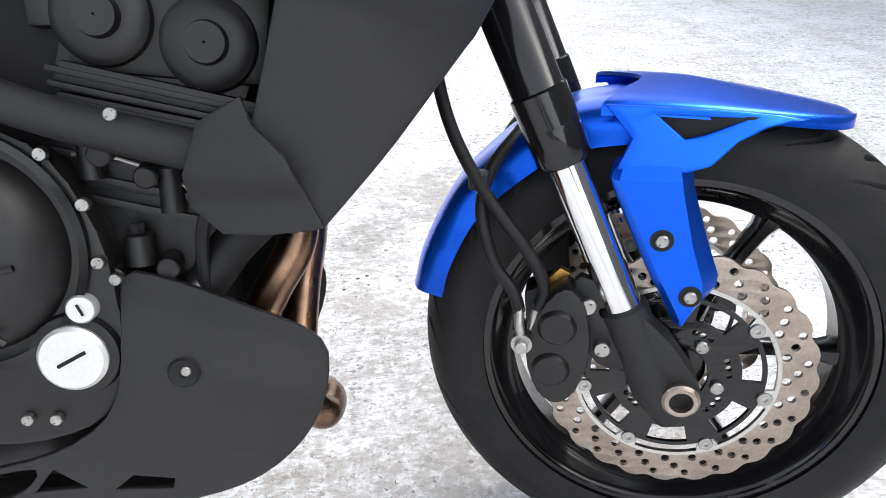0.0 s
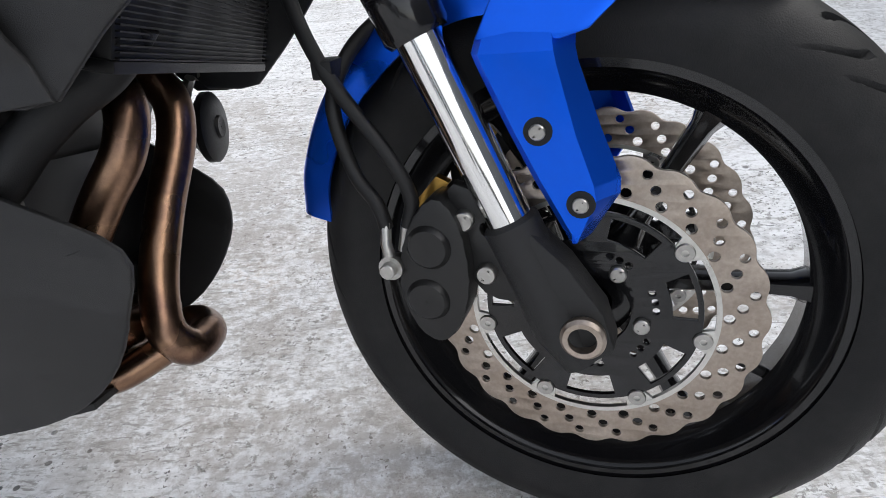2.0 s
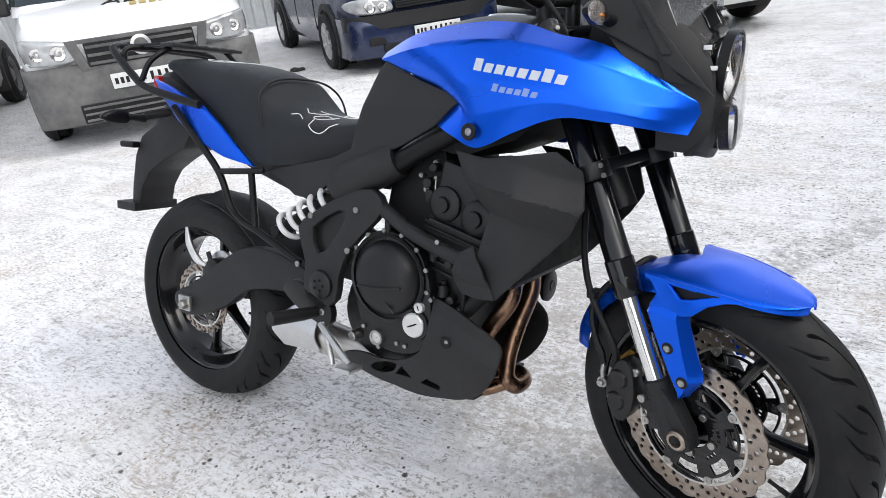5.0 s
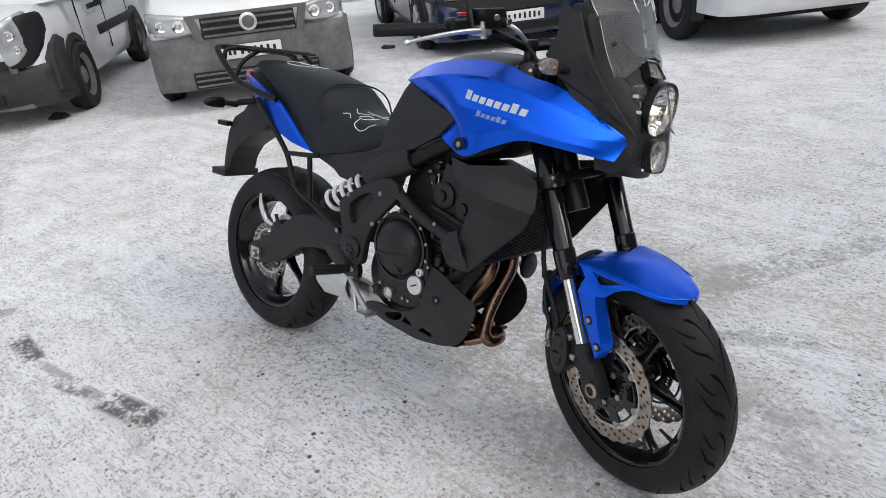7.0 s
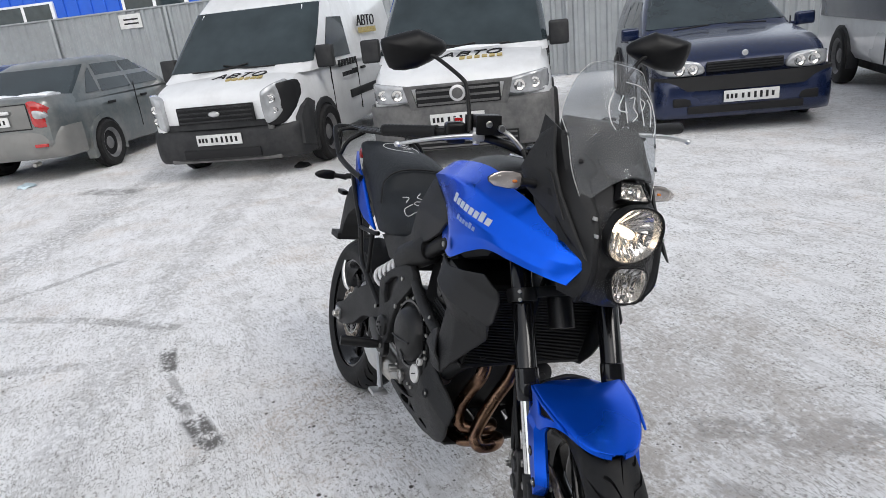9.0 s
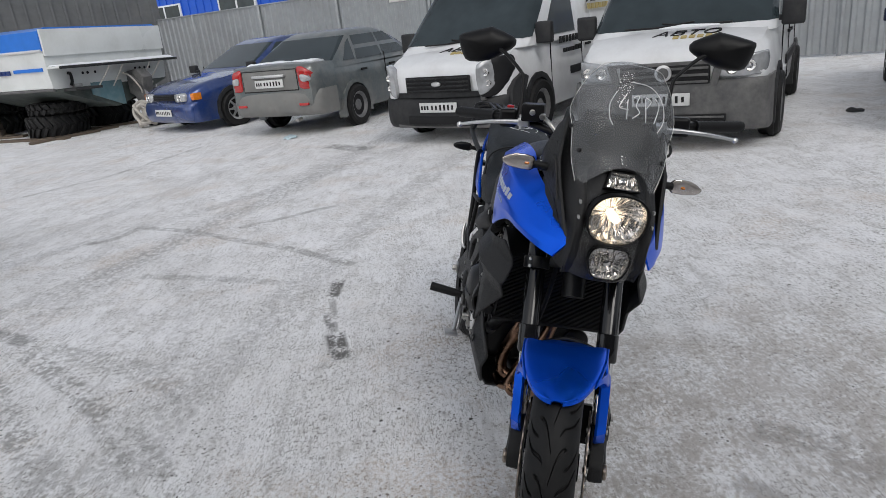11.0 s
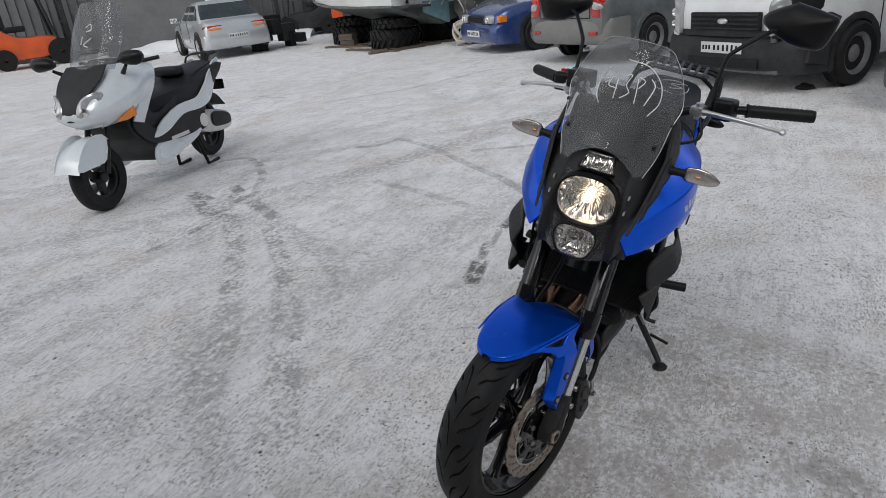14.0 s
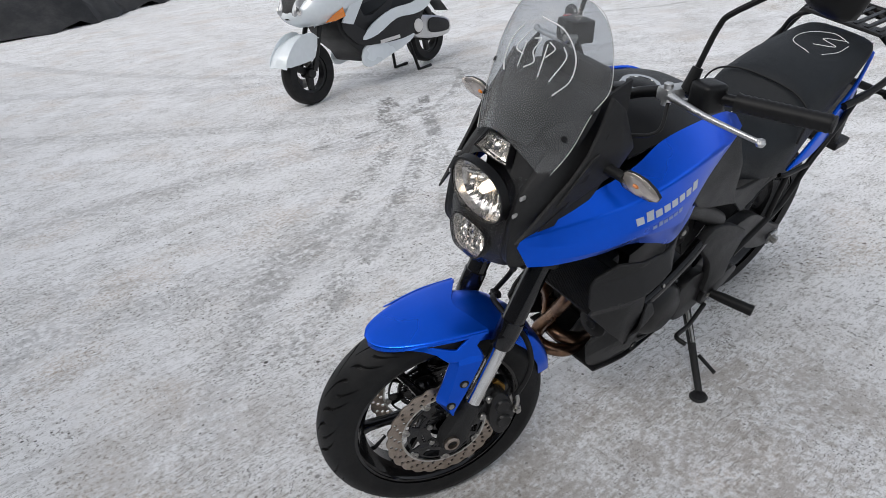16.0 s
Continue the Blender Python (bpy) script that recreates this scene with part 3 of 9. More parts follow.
    part("banjo", join(rod((1.246, y + s * 0.010, 0.362), (1.246, y + s * 0.040, 0.362), 0.0075), lathe([(0.001, -0.005), (0.0115, -0.005), (0.0115, 0.005), (0.001, 0.005)], 16, (1.246, y + s * 0.026, 0.362)),
                       tube([(1.246, y + s * 0.026, 0.362), (1.243, y + s * 0.026, 0.385), (1.243, y + s * 0.020, 0.402)], 0.0055, 10),
                       tube([(1.256, y + s * 0.018, 0.375), (1.262, y + s * 0.016, 0.404)], 0.0055, 10)), "steel", br, "zinc hose fitting", STEER)

# brake hoses
hose1 = [(1.262, -0.122, 0.398), (1.268, -0.122, 0.425), (1.252, -0.122, 0.462), (1.200, -0.114, 0.535), (1.166, -0.094, 0.600), (1.148, -0.070, 0.68), (1.146, -0.054, 0.76), (1.150, -0.035, 0.82)]
hose2 = [(1.243, -0.126, 0.396), (1.236, -0.125, 0.420), (1.216, -0.120, 0.448), (1.202, -0.112, 0.505), (1.212, -0.085, 0.545), (1.238, -0.045, 0.575), (1.250, 0.0, 0.592), (1.238, 0.05, 0.575), (1.212, 0.09, 0.540), (1.206, 0.115, 0.49), (1.220, 0.122, 0.44), (1.246, 0.124, 0.398)]
h1 = part("brake_hose", tube(hose1, 0.0068, 12, 60), "hose", bike, "black rubber brake hose", STEER)
h2 = part("brake_hose", tube(hose2, 0.0068, 12, 80), "hose", bike, "black rubber brake hose", STEER)
part("hose_clip", box((1.200, -0.104, 0.535), (0.020, 0.030, 0.016), 0.003), "hose", h1, "", STEER)

# front mudguard: a creased deck, a rear tail and two side legs round the fork
deck = []
for x, z, zc, w in ((1.318, 0.611, 0.622, 0.107), (1.350, 0.611, 0.622, 0.107), (1.40, 0.607, 0.620, 0.103), (1.46, 0.600, 0.611, 0.092), (1.51, 0.592, 0.601, 0.075), (1.545, 0.586, 0.593, 0.056), (1.566, 0.583, 0.587, 0.036), (1.576, 0.581, 0.583, 0.014)):
    back = 0.045 * max(0.0, 1 - (x - 1.318) / 0.14)
    half = [(x, -w, z - 0.010), (x + back * 0.05, -w * 0.95, z + 0.002), (x + back * 0.5, -w * 0.55, z + (zc - z) * 0.72), (x + back, 0, zc)]
    deck.append(half + [(p, -q, r) for p, q, r in half[-2::-1]])
fender = part("front_mudguard", sheet(deck, 41, 31, 0.004), "blue", bike, "metallic blue front mudguard with a creased deck", STEER, 50)
tail = []
for ang, r, w in ((100, 0.312, 0.088), (106, 0.316, 0.087), (113, 0.322, 0.084), (122, 0.326, 0.080), (140, 0.326, 0.074), (155, 0.322, 0.068), (166, 0.320, 0.052)):
    c, s = math.cos(radians(ang)), math.sin(radians(ang))
    tail.append([(FC.x + (r - 0.040) * c, -w, FC.z + (r - 0.040) * s), (FC.x + (r - 0.010) * c, -w * 0.92, FC.z + (r - 0.010) * s), (FC.x + r * c, -w * 0.5, FC.z + r * s), (FC.x + r * c, 0, FC.z + r * s),
                 (FC.x + r * c, w * 0.5, FC.z + r * s), (FC.x + (r - 0.010) * c, w * 0.92, FC.z + (r - 0.010) * s), (FC.x + (r - 0.040) * c, w, FC.z + (r - 0.040) * s)])
part("tail", sheet(tail, 31, 41, 0.0035), "blue", fender, "", STEER, 50)
arm_out = [(1.322, 0.612), (1.348, 0.580), (1.334, 0.551), (1.400, 0.548), (1.421, 0.554), (1.445, 0.576), (1.471, 0.587), (1.495, 0.591), (1.510, 0.592), (1.48, 0.598), (1.42, 0.606), (1.36, 0.610)]
arm_win = [(1.369, 0.602), (1.396, 0.579), (1.412, 0.582), (1.454, 0.596)]


def arm_bend(v):
    w = float(np.interp(v.x, (1.32, 1.40, 1.46, 1.51, 1.54), (0.109, 0.105, 0.094, 0.077, 0.058)))
    t = max(0.0, min(1.0, (v.z - 0.55) / 0.05))
    return Vector((v.x, v.y - 0.114 * (1 - t) - w * t, v.z))


def cut_plate(loops, thick, bevel, f, fine=0.016):
    bm = plate(loops, thick, bevel)
    bmesh.ops.triangulate(bm, faces=bm.faces[:])
    for _ in range(6):
        long = [e for e in bm.edges if e.calc_length() > fine]
        if not long:
            break
        bmesh.ops.subdivide_edges(bm, edges=long, cuts=1)
        bmesh.ops.triangulate(bm, faces=[q for q in bm.faces if len(q.verts) > 3])
    return bent(bm, f)


ab = cut_plate([arm_out, arm_win], 0.007, 0.002, arm_bend, 0.012)
both("side_arm", ab, "blue", fender, "", STEER, 45)
legs = []
for z, xr, xc, xf, yo in ((0.560, 1.338, 1.394, 1.410, -0.1135), (0.553, 1.334, 1.394, 1.409, -0.117), (0.541, 1.331, 1.396, 1.409, -0.1225), (0.530, 1.335, 1.398, 1.411, -0.1225), (0.477, 1.358, 1.411, 1.428, -0.1225), (0.437, 1.377, 1.424, 1.443, -0.1225), (0.424, 1.384, 1.426, 1.443, -0.1225), (0.386, 1.403, 1.410, 1.419, -0.121)):
    out = [(xr, yo + 0.007), (xr + 0.007, yo), (xr + 0.5 * (xc - xr), yo - 0.001), (xc, yo), (0.5 * (xc + xf), yo + 0.011), (xf, yo + 0.022)]
    legs.append([(x, y, z) for x, y in out] + [(x - 0.002, y + 0.006, z) for x, y in out[::-1]])
dl = []
for r0, r1 in zip(legs, legs[1:]):
    for q in range(4):
        dl.append([tuple(a_ + (b_ - a_) * q / 4 for a_, b_ in zip(p0, p1)) for p0, p1 in zip(r0, r1)])
dl.append(legs[-1])
both("side_leg", skin(dl), "blue", fender, "", STEER, 24)
win = prism([(1.366, 0.606), (1.395, 0.575), (1.414, 0.578), (1.462, 0.597)], -0.100, -0.096)
both("vent_backing", win, "ink", fender, "black vent insert", STEER)
for bx, bz in ((1.382, 0.481), (1.414, 0.421)):
    # black disc stands in for the shade of a sunk bolt hole
    both("bolt_recess_shade", lathe([(0.001, -0.1238), (0.0115, -0.1238), (0.0118, -0.122)], 20, (bx, 0, bz)), "ink", fender, "", STEER)
    both("bolt", bolt((bx, -0.1225, bz), 0.0075, (0, -1, 0), 0.005), "steel", fender, "", STEER)

# triple clamps, head tube, stem
for zc, d in ((0.785, 0.0), (1.035, 0.0)):
    c = fork_at(zc, 0)
    cl = join(*[lathe([(0.026, -0.016), (0.036, -0.016), (0.037, -0.012), (0.037, 0.012), (0.036, 0.016), (0.026, 0.016), (0.026, -0.016)], 24, (0, 0, 0), 'z') for _ in range(1)])
    cl.transform(Matrix.Translation(fork_at(zc, -FY)) @ Matrix.Rotation(radians(-22.5), 4, 'Y'))
    cr = cl.copy()
    cr.transform(Matrix.Translation((0, 2 * FY, 0)))
    bar = box((0, 0, 0), (0.058, 0.150, 0.026), 0.006)
    bar.transform(Matrix.Translation(c + Vector((-0.018, 0, 0))) @ Matrix.Rotation(radians(-22.5), 4, 'Y'))
    clamp = part("triple_clamp", join(cl, cr, bar), "engine", bike, "black fork clamp", STEER)
    for s in (-1, 1):
        for dz in (-0.010, 0.008):
            p = fork_at(zc + dz, s * (FY + 0.014)) + Vector((0.034, 0, 0.012))
            part("bolt", bolt(p, 0.0055, (1, s * 0.5, 0.3), 0.004), "steel", clamp, "", STEER)
part("steering_head", tube([OX + AX * 0.45, OX + AX * 0.80], 0.032, 20), "engine", bike, "", STEER)

# handlebar, grips, levers, mirrors, master cylinder
bar_pts = [(1.02, 0.0, 1.105), (1.02, -0.06, 1.105), (1.015, -0.12, 1.130), (0.985, -0.20, 1.152), (0.952, -0.27, 1.156), (0.868, -0.415, 1.154)]
bar = part("handlebar", tube(bar_pts[::-1] + [(x, -y, z) for x, y, z in bar_pts[1:]], 0.011, 12, 80), "black", bike, "black tubular handlebar", STEER)
for s in (-1, 1):
    g0, g1 = Vector((0.945, s * 0.285, 1.156)), Vector((0.866, s * 0.418, 1.154))
    pts, rad = [], []
    for k in range(29):
        t = k / 28
        pts.append(g0.lerp(g1, t)); rad.append(0.0165 if k % 2 else 0.0150)
    rad[0], rad[-1] = 0.018, 0.014
    part("grip", tube(pts, rad, 16), "hose", bar, "ribbed black rubber grip", STEER)
    part("bar_end", tube([g1, g1 + (g1 - g0).normalized() * 0.004, g1 + (g1 - g0).normalized() * 0.005], [0.0155, 0.0150, 0.010], 16), "matte", bar, "", STEER)
    p = Vector((1.022, s * 0.195, 1.150))
    lever = [p, p + Vector((0.004, s * 0.045, 0.000)), p + Vector((0.000, s * 0.10, -0.004)), p + Vector((-0.018, s * 0.15, -0.012)), p + Vector((-0.042, s * 0.195, -0.022))]
    lv = part("lever", join(tube(lever, [0.0085, 0.007, 0.0058, 0.005, 0.0045], 10, 24), lathe([(0.0005, -0.0085), (0.006, -0.006), (0.0088, 0), (0.006, 0.006), (0.0005, 0.0085)], 14, lever[-1], 'z')), "alu", bar, "polished aluminium lever with a ball end", STEER)
    part("lever_perch", join(box(p + Vector((-0.02, -s * 0.004, 0.0)), (0.06, 0.034, 0.026), 0.007), rod(p + Vector((0, 0, -0.02)), p + Vector((0, 0, 0.022)), 0.009)), "alu", bar, "", STEER)
    part("switch_box", box((0.972, s * 0.242, 1.156), (0.050, 0.052, 0.054), 0.012, 3, None), "black", bar, "", STEER)
    st = [(0.985, s * 0.205, 1.165), (0.965, s * 0.206, 1.225), (0.950, s * 0.210, 1.270), (0.940, s * 0.222, 1.292), (0.895, s * 0.275, 1.338), (0.885, s * 0.300, 1.350)]
    mir = part("mirror_stem", join(tube(st, 0.0055, 10, 20), tube([(0.988, s * 0.205, 1.156), (0.974, s * 0.206, 1.198)], [0.013, 0.010], 12)), "black", bike, "black mirror stem", STEER)
    shell = smooth_loop([(-0.100, -0.004), (-0.092, 0.020), (-0.030, 0.056), (-0.010, 0.060), (0.080, 0.050), (0.098, 0.036), (0.090, -0.020), (0.070, -0.046), (0.000, -0.050), (-0.080, -0.022)], 2)
    rings = []
    for d, k in ((-0.016, 1.0), (-0.010, 1.04), (0.004, 1.03), (0.022, 0.85), (0.034, 0.5), (0.037, 0.15)):
        rings.append([(d, s * u * k, v * k) for u, v in shell])
    place = Matrix.Translation((0.872, s * 0.335, 1.358)) @ Matrix.Scale(0.84, 4) @ Matrix.Rotation(radians(-s * 8), 4, 'Z') @ Matrix.Rotation(radians(-s * 8), 4, 'X')
    part("mirror_shell", skin(rings), "black", mir, "angular black mirror housing", STEER @ place, 45)
    part("mirror_glass", skin([[(-0.0165, s * u * 0.92, v * 0.92) for u, v in shell], [(-0.019, s * u * 0.90, v * 0.90) for u, v in shell]]), "mirror", mir, "", STEER @ place)
mc = part("brake_reservoir", box((1.005, -0.165, 1.178), (0.060, 0.066, 0.050), 0.006), "black", bar, "black brake fluid reservoir", STEER)
part("bolt", bolt((1.036, -0.165, 1.180), 0.0095, (1, 0, 0), 0.004), "steel", mc, "", STEER)
part("red_switch", box((0.985, -0.235, 1.190), (0.018, 0.020, 0.008), 0.002), "red", bar, "red stop switch", STEER)
part("hose_union", join(tube([(1.03, -0.13, 1.165), (1.045, -0.11, 1.15), (1.055, -0.085, 1.12)], 0.006, 10, 14), rod((1.02, -0.135, 1.17), (1.05, -0.135, 1.17), 0.009)), "steel", bar, "", STEER)
cable = [(1.02, 0.20, 1.14), (1.05, 0.22, 1.09), (1.09, 0.16, 1.07), (1.11, 0.08, 1.06), (1.08, 0.03, 1.0)]
part("clutch_cable", tube(cable, 0.004, 8, 30), "hose", bar, "", STEER)
cable = [(1.05, -0.085, 1.12), (1.08, -0.06, 1.06), (1.12, -0.05, 0.98), (1.14, -0.045, 0.90), (1.15, -0.035, 0.82)]
part("brake_line", tube(cable, 0.0055, 8, 30), "hose", bar, "", STEER)
for s in (-1, 1):
    part("bar_riser", join(rod((1.02, s * 0.045, 1.03), (1.02, s * 0.045, 1.12), 0.016, 16), box((1.02, s * 0.045, 1.112), (0.04, 0.03, 0.024), 0.005)), "engine", bar, "", STEER)

# tank and its blue side cowls
top = [[(0.64, -0.085, 0.985), (0.66, -0.05, 1.000), (0.66, 0, 1.006), (0.66, 0.05, 1.000), (0.64, 0.085, 0.985)],
       [(0.74, -0.13, 1.020), (0.74, -0.07, 1.045), (0.74, 0, 1.050), (0.74, 0.07, 1.045), (0.74, 0.13, 1.020)],
       [(0.86, -0.15, 1.040), (0.86, -0.08, 1.070), (0.86, 0, 1.074), (0.86, 0.08, 1.070), (0.86, 0.15, 1.040)],
       [(0.98, -0.15, 1.045), (0.98, -0.08, 1.070), (0.98, 0, 1.074), (0.98, 0.08, 1.070), (0.98, 0.15, 1.045)],
       [(1.08, -0.13, 1.020), (1.08, -0.07, 1.040), (1.08, 0, 1.044), (1.08, 0.07, 1.040), (1.08, 0.13, 1.020)]]
tank = part("tank", sheet(top, 25, 33, 0.01), "black", bike, "glossy black tank top with a filler cap", None, 60)
part("filler_ring", lathe([(0.030, 0.0), (0.046, 0.0), (0.047, 0.006), (0.044, 0.010), (0.034, 0.010), (0.032, 0.006), (0.030, 0.0)], 40, (0.90, 0, 1.073), 'z'), "chrome", tank, "bright filler cap ring")
part("filler_cap", lathe([(0.033, 0.0), (0.033, 0.008), (0.028, 0.0105), (0.001, 0.011)], 40, (0.90, 0, 1.073), 'z'), "black", tank)
cowl = [[(0.668, -0.130, 1.000), (0.76, -0.140, 1.036), (0.90, -0.150, 1.052), (1.01, -0.152, 1.046), (1.09, -0.160, 1.022), (1.17, -0.158, 1.005), (1.262, -0.128, 0.962), (1.364, -0.083, 0.907)],
        [(0.672, -0.150, 0.982), (0.78, -0.188, 0.998), (0.90, -0.208, 1.008), (1.00, -0.216, 1.006), (1.09, -0.212, 0.992), (1.17, -0.192, 0.968), (1.27, -0.142, 0.934), (1.367, -0.086, 0.902)],
        [(0.79, -0.178, 0.942), (0.86, -0.205, 0.938), (0.93, -0.226, 0.932), (1.02, -0.236, 0.930), (1.11, -0.230, 0.920), (1.19, -0.205, 0.908), (1.28, -0.158, 0.896), (1.362, -0.092, 0.893)],
        [(0.908, -0.205, 0.900), (0.92, -0.218, 0.880), (0.96, -0.234, 0.868), (1.04, -0.238, 0.884), (1.12, -0.230, 0.895), (1.20, -0.208, 0.885), (1.28, -0.166, 0.872), (1.354, -0.105, 0.876)],
        [(0.848, -0.205, 0.848), (0.895, -0.222, 0.828), (0.960, -0.234, 0.808), (1.04, -0.234, 0.842), (1.12, -0.224, 0.870), (1.20, -0.206, 0.866), (1.28, -0.170, 0.855), (1.343, -0.128, 0.849)]]
cowl = [[(x, y * k, z) for x, y, z in r] for r, k in zip(cowl, (0.985, 1.03, 1.0, 0.985, 0.955))]
c1 = sheet(cowl, 57, 37, 0.005, 0.95)
c1 = bent(c1, lambda v: Vector((v.x if v.x < 1.28 else 1.28 + (v.x - 1.28) * 0.80, v.y - (0.010 * min(1.0, (v.x - 1.28) / 0.08) if v.x > 1.28 else 0.0), v.z)))
cowls = both("tank_cowl", c1, "blue", bike, "metallic blue tank cowl sweeping to a point", None, 50)
for ob, s in zip(cowls, (-1, 1)):
    part("bolt", bolt((0.948, s * 0.236, 0.838), 0.008, (0, s, 0), 0.004), "steel", ob)
    # black ring paints the shade round the sunk cowl bolt
    part("bolt_recess_shade", lathe([(0.008, s * 0.002), (0.015, s * 0.004), (0.017, 0.0), (0.008, 0.0), (0.008, s * 0.002)], 20, (0.948, s * 0.236, 0.838)), "ink", ob)
    # the two rows of lettering are shown as plain slanted bars
    for row, (xa, za, xb, zb, h, n, mt) in enumerate(((0.945, 0.963, 1.135, 0.936, 0.018, 8, "logo"), (0.99, 0.921, 1.085, 0.909, 0.011, 6, "logo2"))):
        bars = None
        for k in range(n):
            t0, t1 = (k + 0.10) / n, (k + 0.84) / n
            hh = h * (1.25 if k in (0, n - 2) else 0.9)
            quad = []
            for t, v in ((t0, 0), ((t0 + t1) / 2, 0), (t1, 0), (t1, 1), ((t0 + t1) / 2, 1), (t0, 1)):
                quad.append((xa + (xb - xa) * t + (0.005 if v else 0), s * 0.3, za + (zb - za) * t - h / 2 + v * hh))
            up = drop_on(ob, quad, 0.0012, (0, -s, 0))
            lo = drop_on(ob, quad, -0.002, (0, -s, 0))
            b = skin([lo, up])
            bars = b if bars is None else join(bars, b)
        part("lettering", bars, mt, ob, "plain light bars of lettering", None, 0)

# seat, side panels, tail, rack
seat_rings = []
for x, zt, zb, w in ((0.650, 0.885, 0.830, 0.070), (0.625, 0.878, 0.795, 0.098), (0.585, 0.862, 0.775, 0.118), (0.545, 0.852, 0.762, 0.128), (0.48, 0.848, 0.747, 0.138), (0.42, 0.852, 0.734, 0.156), (0.36, 0.862, 0.727, 0.166), (0.315, 0.885, 0.724, 0.168), (0.29, 0.912, 0.728, 0.166),
                     (0.262, 0.945, 0.738, 0.162), (0.22, 0.964, 0.762, 0.158), (0.12, 0.984, 0.835, 0.148), (0.0, 0.994, 0.905, 0.136), (-0.10, 1.000, 0.955, 0.120), (-0.155, 0.998, 0.968, 0.100), (-0.175, 0.988, 0.975, 0.070)):
    h = zt - zb
    half = [(0.0, zt), (0.35, zt - 0.02 * h), (0.66, zt - 0.09 * h), (0.86, zt - 0.22 * h), (0.97, zt - 0.45 * h), (1.0, zt - 0.72 * h), (0.97, zb)]
    ring = [(x, -w * a, z) for a, z in half] + [(x, w * a, z) for a, z in half[::-1]]
    del ring[7 + 6]
    seat_rings.append(ring)
sr = [[Vector(p) for p in r] for r in seat_rings]
dense = [spline([r[i] for r in sr], 61) for i in range(len(sr[0]))]
seat = part("seat", skin([[d[k] for d in dense] for k in range(61)]), "seat", bike, "dark grey vinyl stepped seat with chalk scribbles", None, 60)
part("seam", tube([(0.305, -0.168, 0.82), (0.285, -0.158, 0.895), (0.278, -0.10, 0.935), (0.276, 0, 0.945), (0.278, 0.10, 0.935), (0.285, 0.158, 0.895), (0.305, 0.168, 0.82)], 0.003, 8, 40), "ink", seat, "dark seam between the two seats")


strokes_on(seat, [[(0.50, -0.10), (0.47, -0.13), (0.43, -0.13), (0.42, -0.10)], [(0.46, -0.05), (0.43, -0.09), (0.40, -0.08), (0.42, -0.05), (0.46, -0.07)], [(0.40, -0.02), (0.37, -0.06), (0.34, -0.04)],
                                   [(0.50, -0.03), (0.42, -0.01), (0.36, -0.01)], [(0.48, 0.02), (0.45, -0.02), (0.42, 0.03)], [(0.39, -0.11), (0.36, -0.09), (0.35, -0.11)]], 0.0013, seat, "white chalk stroke")
strokes_on(seat, [[(0.10, 0.02), (0.06, -0.05), (-0.02, -0.06), (-0.08, 0.0), (-0.06, 0.06)], [(0.04, 0.0), (0.0, 0.05), (-0.02, 0.0), (-0.06, 0.05)], [(0.08, 0.05), (0.02, 0.07), (-0.04, 0.07)]], 0.0013, seat, "white chalk stroke")

side = [(0.690, 0.978), (0.80, 0.935), (0.913, 0.902), (0.850, 0.846), (0.76, 0.800), (0.690, 0.772), (0.55, 0.715), (0.470, 0.650), (0.400, 0.655), (0.345, 0.688), (0.284, 0.705), (0.34, 0.722), (0.44, 0.738), (0.54, 0.758), (0.602, 0.782), (0.622, 0.842), (0.650, 0.905), (0.672, 0.955)]


def side_bend(v):
    t = max(0.0, min(1.0, (v.x - 0.28) / 0.6))
    y = -0.135 - 0.03 * math.sin(t * 2.2) - 0.045 * t ** 3 + 0.25 * max(0.0, v.z - 0.88) - 0.0
    return Vector((v.x, v.y + y, v.z))


both("side_panel", cut_plate([side], 0.012, 0.003, side_bend), "matte", bike, "matte black side panel", None, 40)
tailp = [(-0.240, 0.940), (-0.12, 0.918), (0.065, 0.868), (0.14, 0.820), (0.272, 0.716), (0.16, 0.735), (0.026, 0.779), (-0.07, 0.822), (-0.19, 0.895)]


def tail_bend(v):
    t = max(0.0, min(1.0, (v.x + 0.24) / 0.5))
    return Vector((v.x, v.y - 0.085 - 0.075 * math.sin(t * math.pi * 0.62) - 0.12 * (0.86 - v.z) * (1 if v.z < 0.86 else 0.2) * 0.5, v.z))


both("tail_panel", cut_plate([tailp], 0.012, 0.004, tail_bend), "blue", bike, "metallic blue tail panel", None, 40)
part("tail_core", skin([[(x, y * w, z0 + (z1 - z0) * k) for y, k in ((-1, 0.2), (-0.9, 0), (0.9, 0), (1, 0.2), (1, 0.8), (0.7, 1), (-0.7, 1), (-1, 0.8))]
                        for x, w, z0, z1 in ((0.45, 0.11, 0.62, 0.76), (0.2, 0.115, 0.70, 0.80), (0.0, 0.105, 0.78, 0.90), (-0.18, 0.08, 0.87, 0.965), (-0.26, 0.05, 0.90, 0.96))]), "matte", bike, "black under-seat tray")
part("tail_light", box((-0.268, 0, 0.93), (0.03, 0.13, 0.045), 0.01), "red", bike, "red tail lamp")
mud = [(-0.21, 0.885), (-0.10, 0.80), (-0.15, 0.735), (-0.24, 0.70), (-0.33, 0.650), (-0.375, 0.595), (-0.395, 0.530), (-0.435, 0.530), (-0.425, 0.600), (-0.400, 0.700), (-0.36, 0.765), (-0.29, 0.80)]
hug = part("rear_mudguard", prism(mud, -0.065, 0.065, 0.012, 2), "matte", bike, "black rear mudguard and plate holder")
part("plate_bracket", box((-0.445, 0, 0.530), (0.100, 0.16, 0.028), 0.004), "matte", hug)
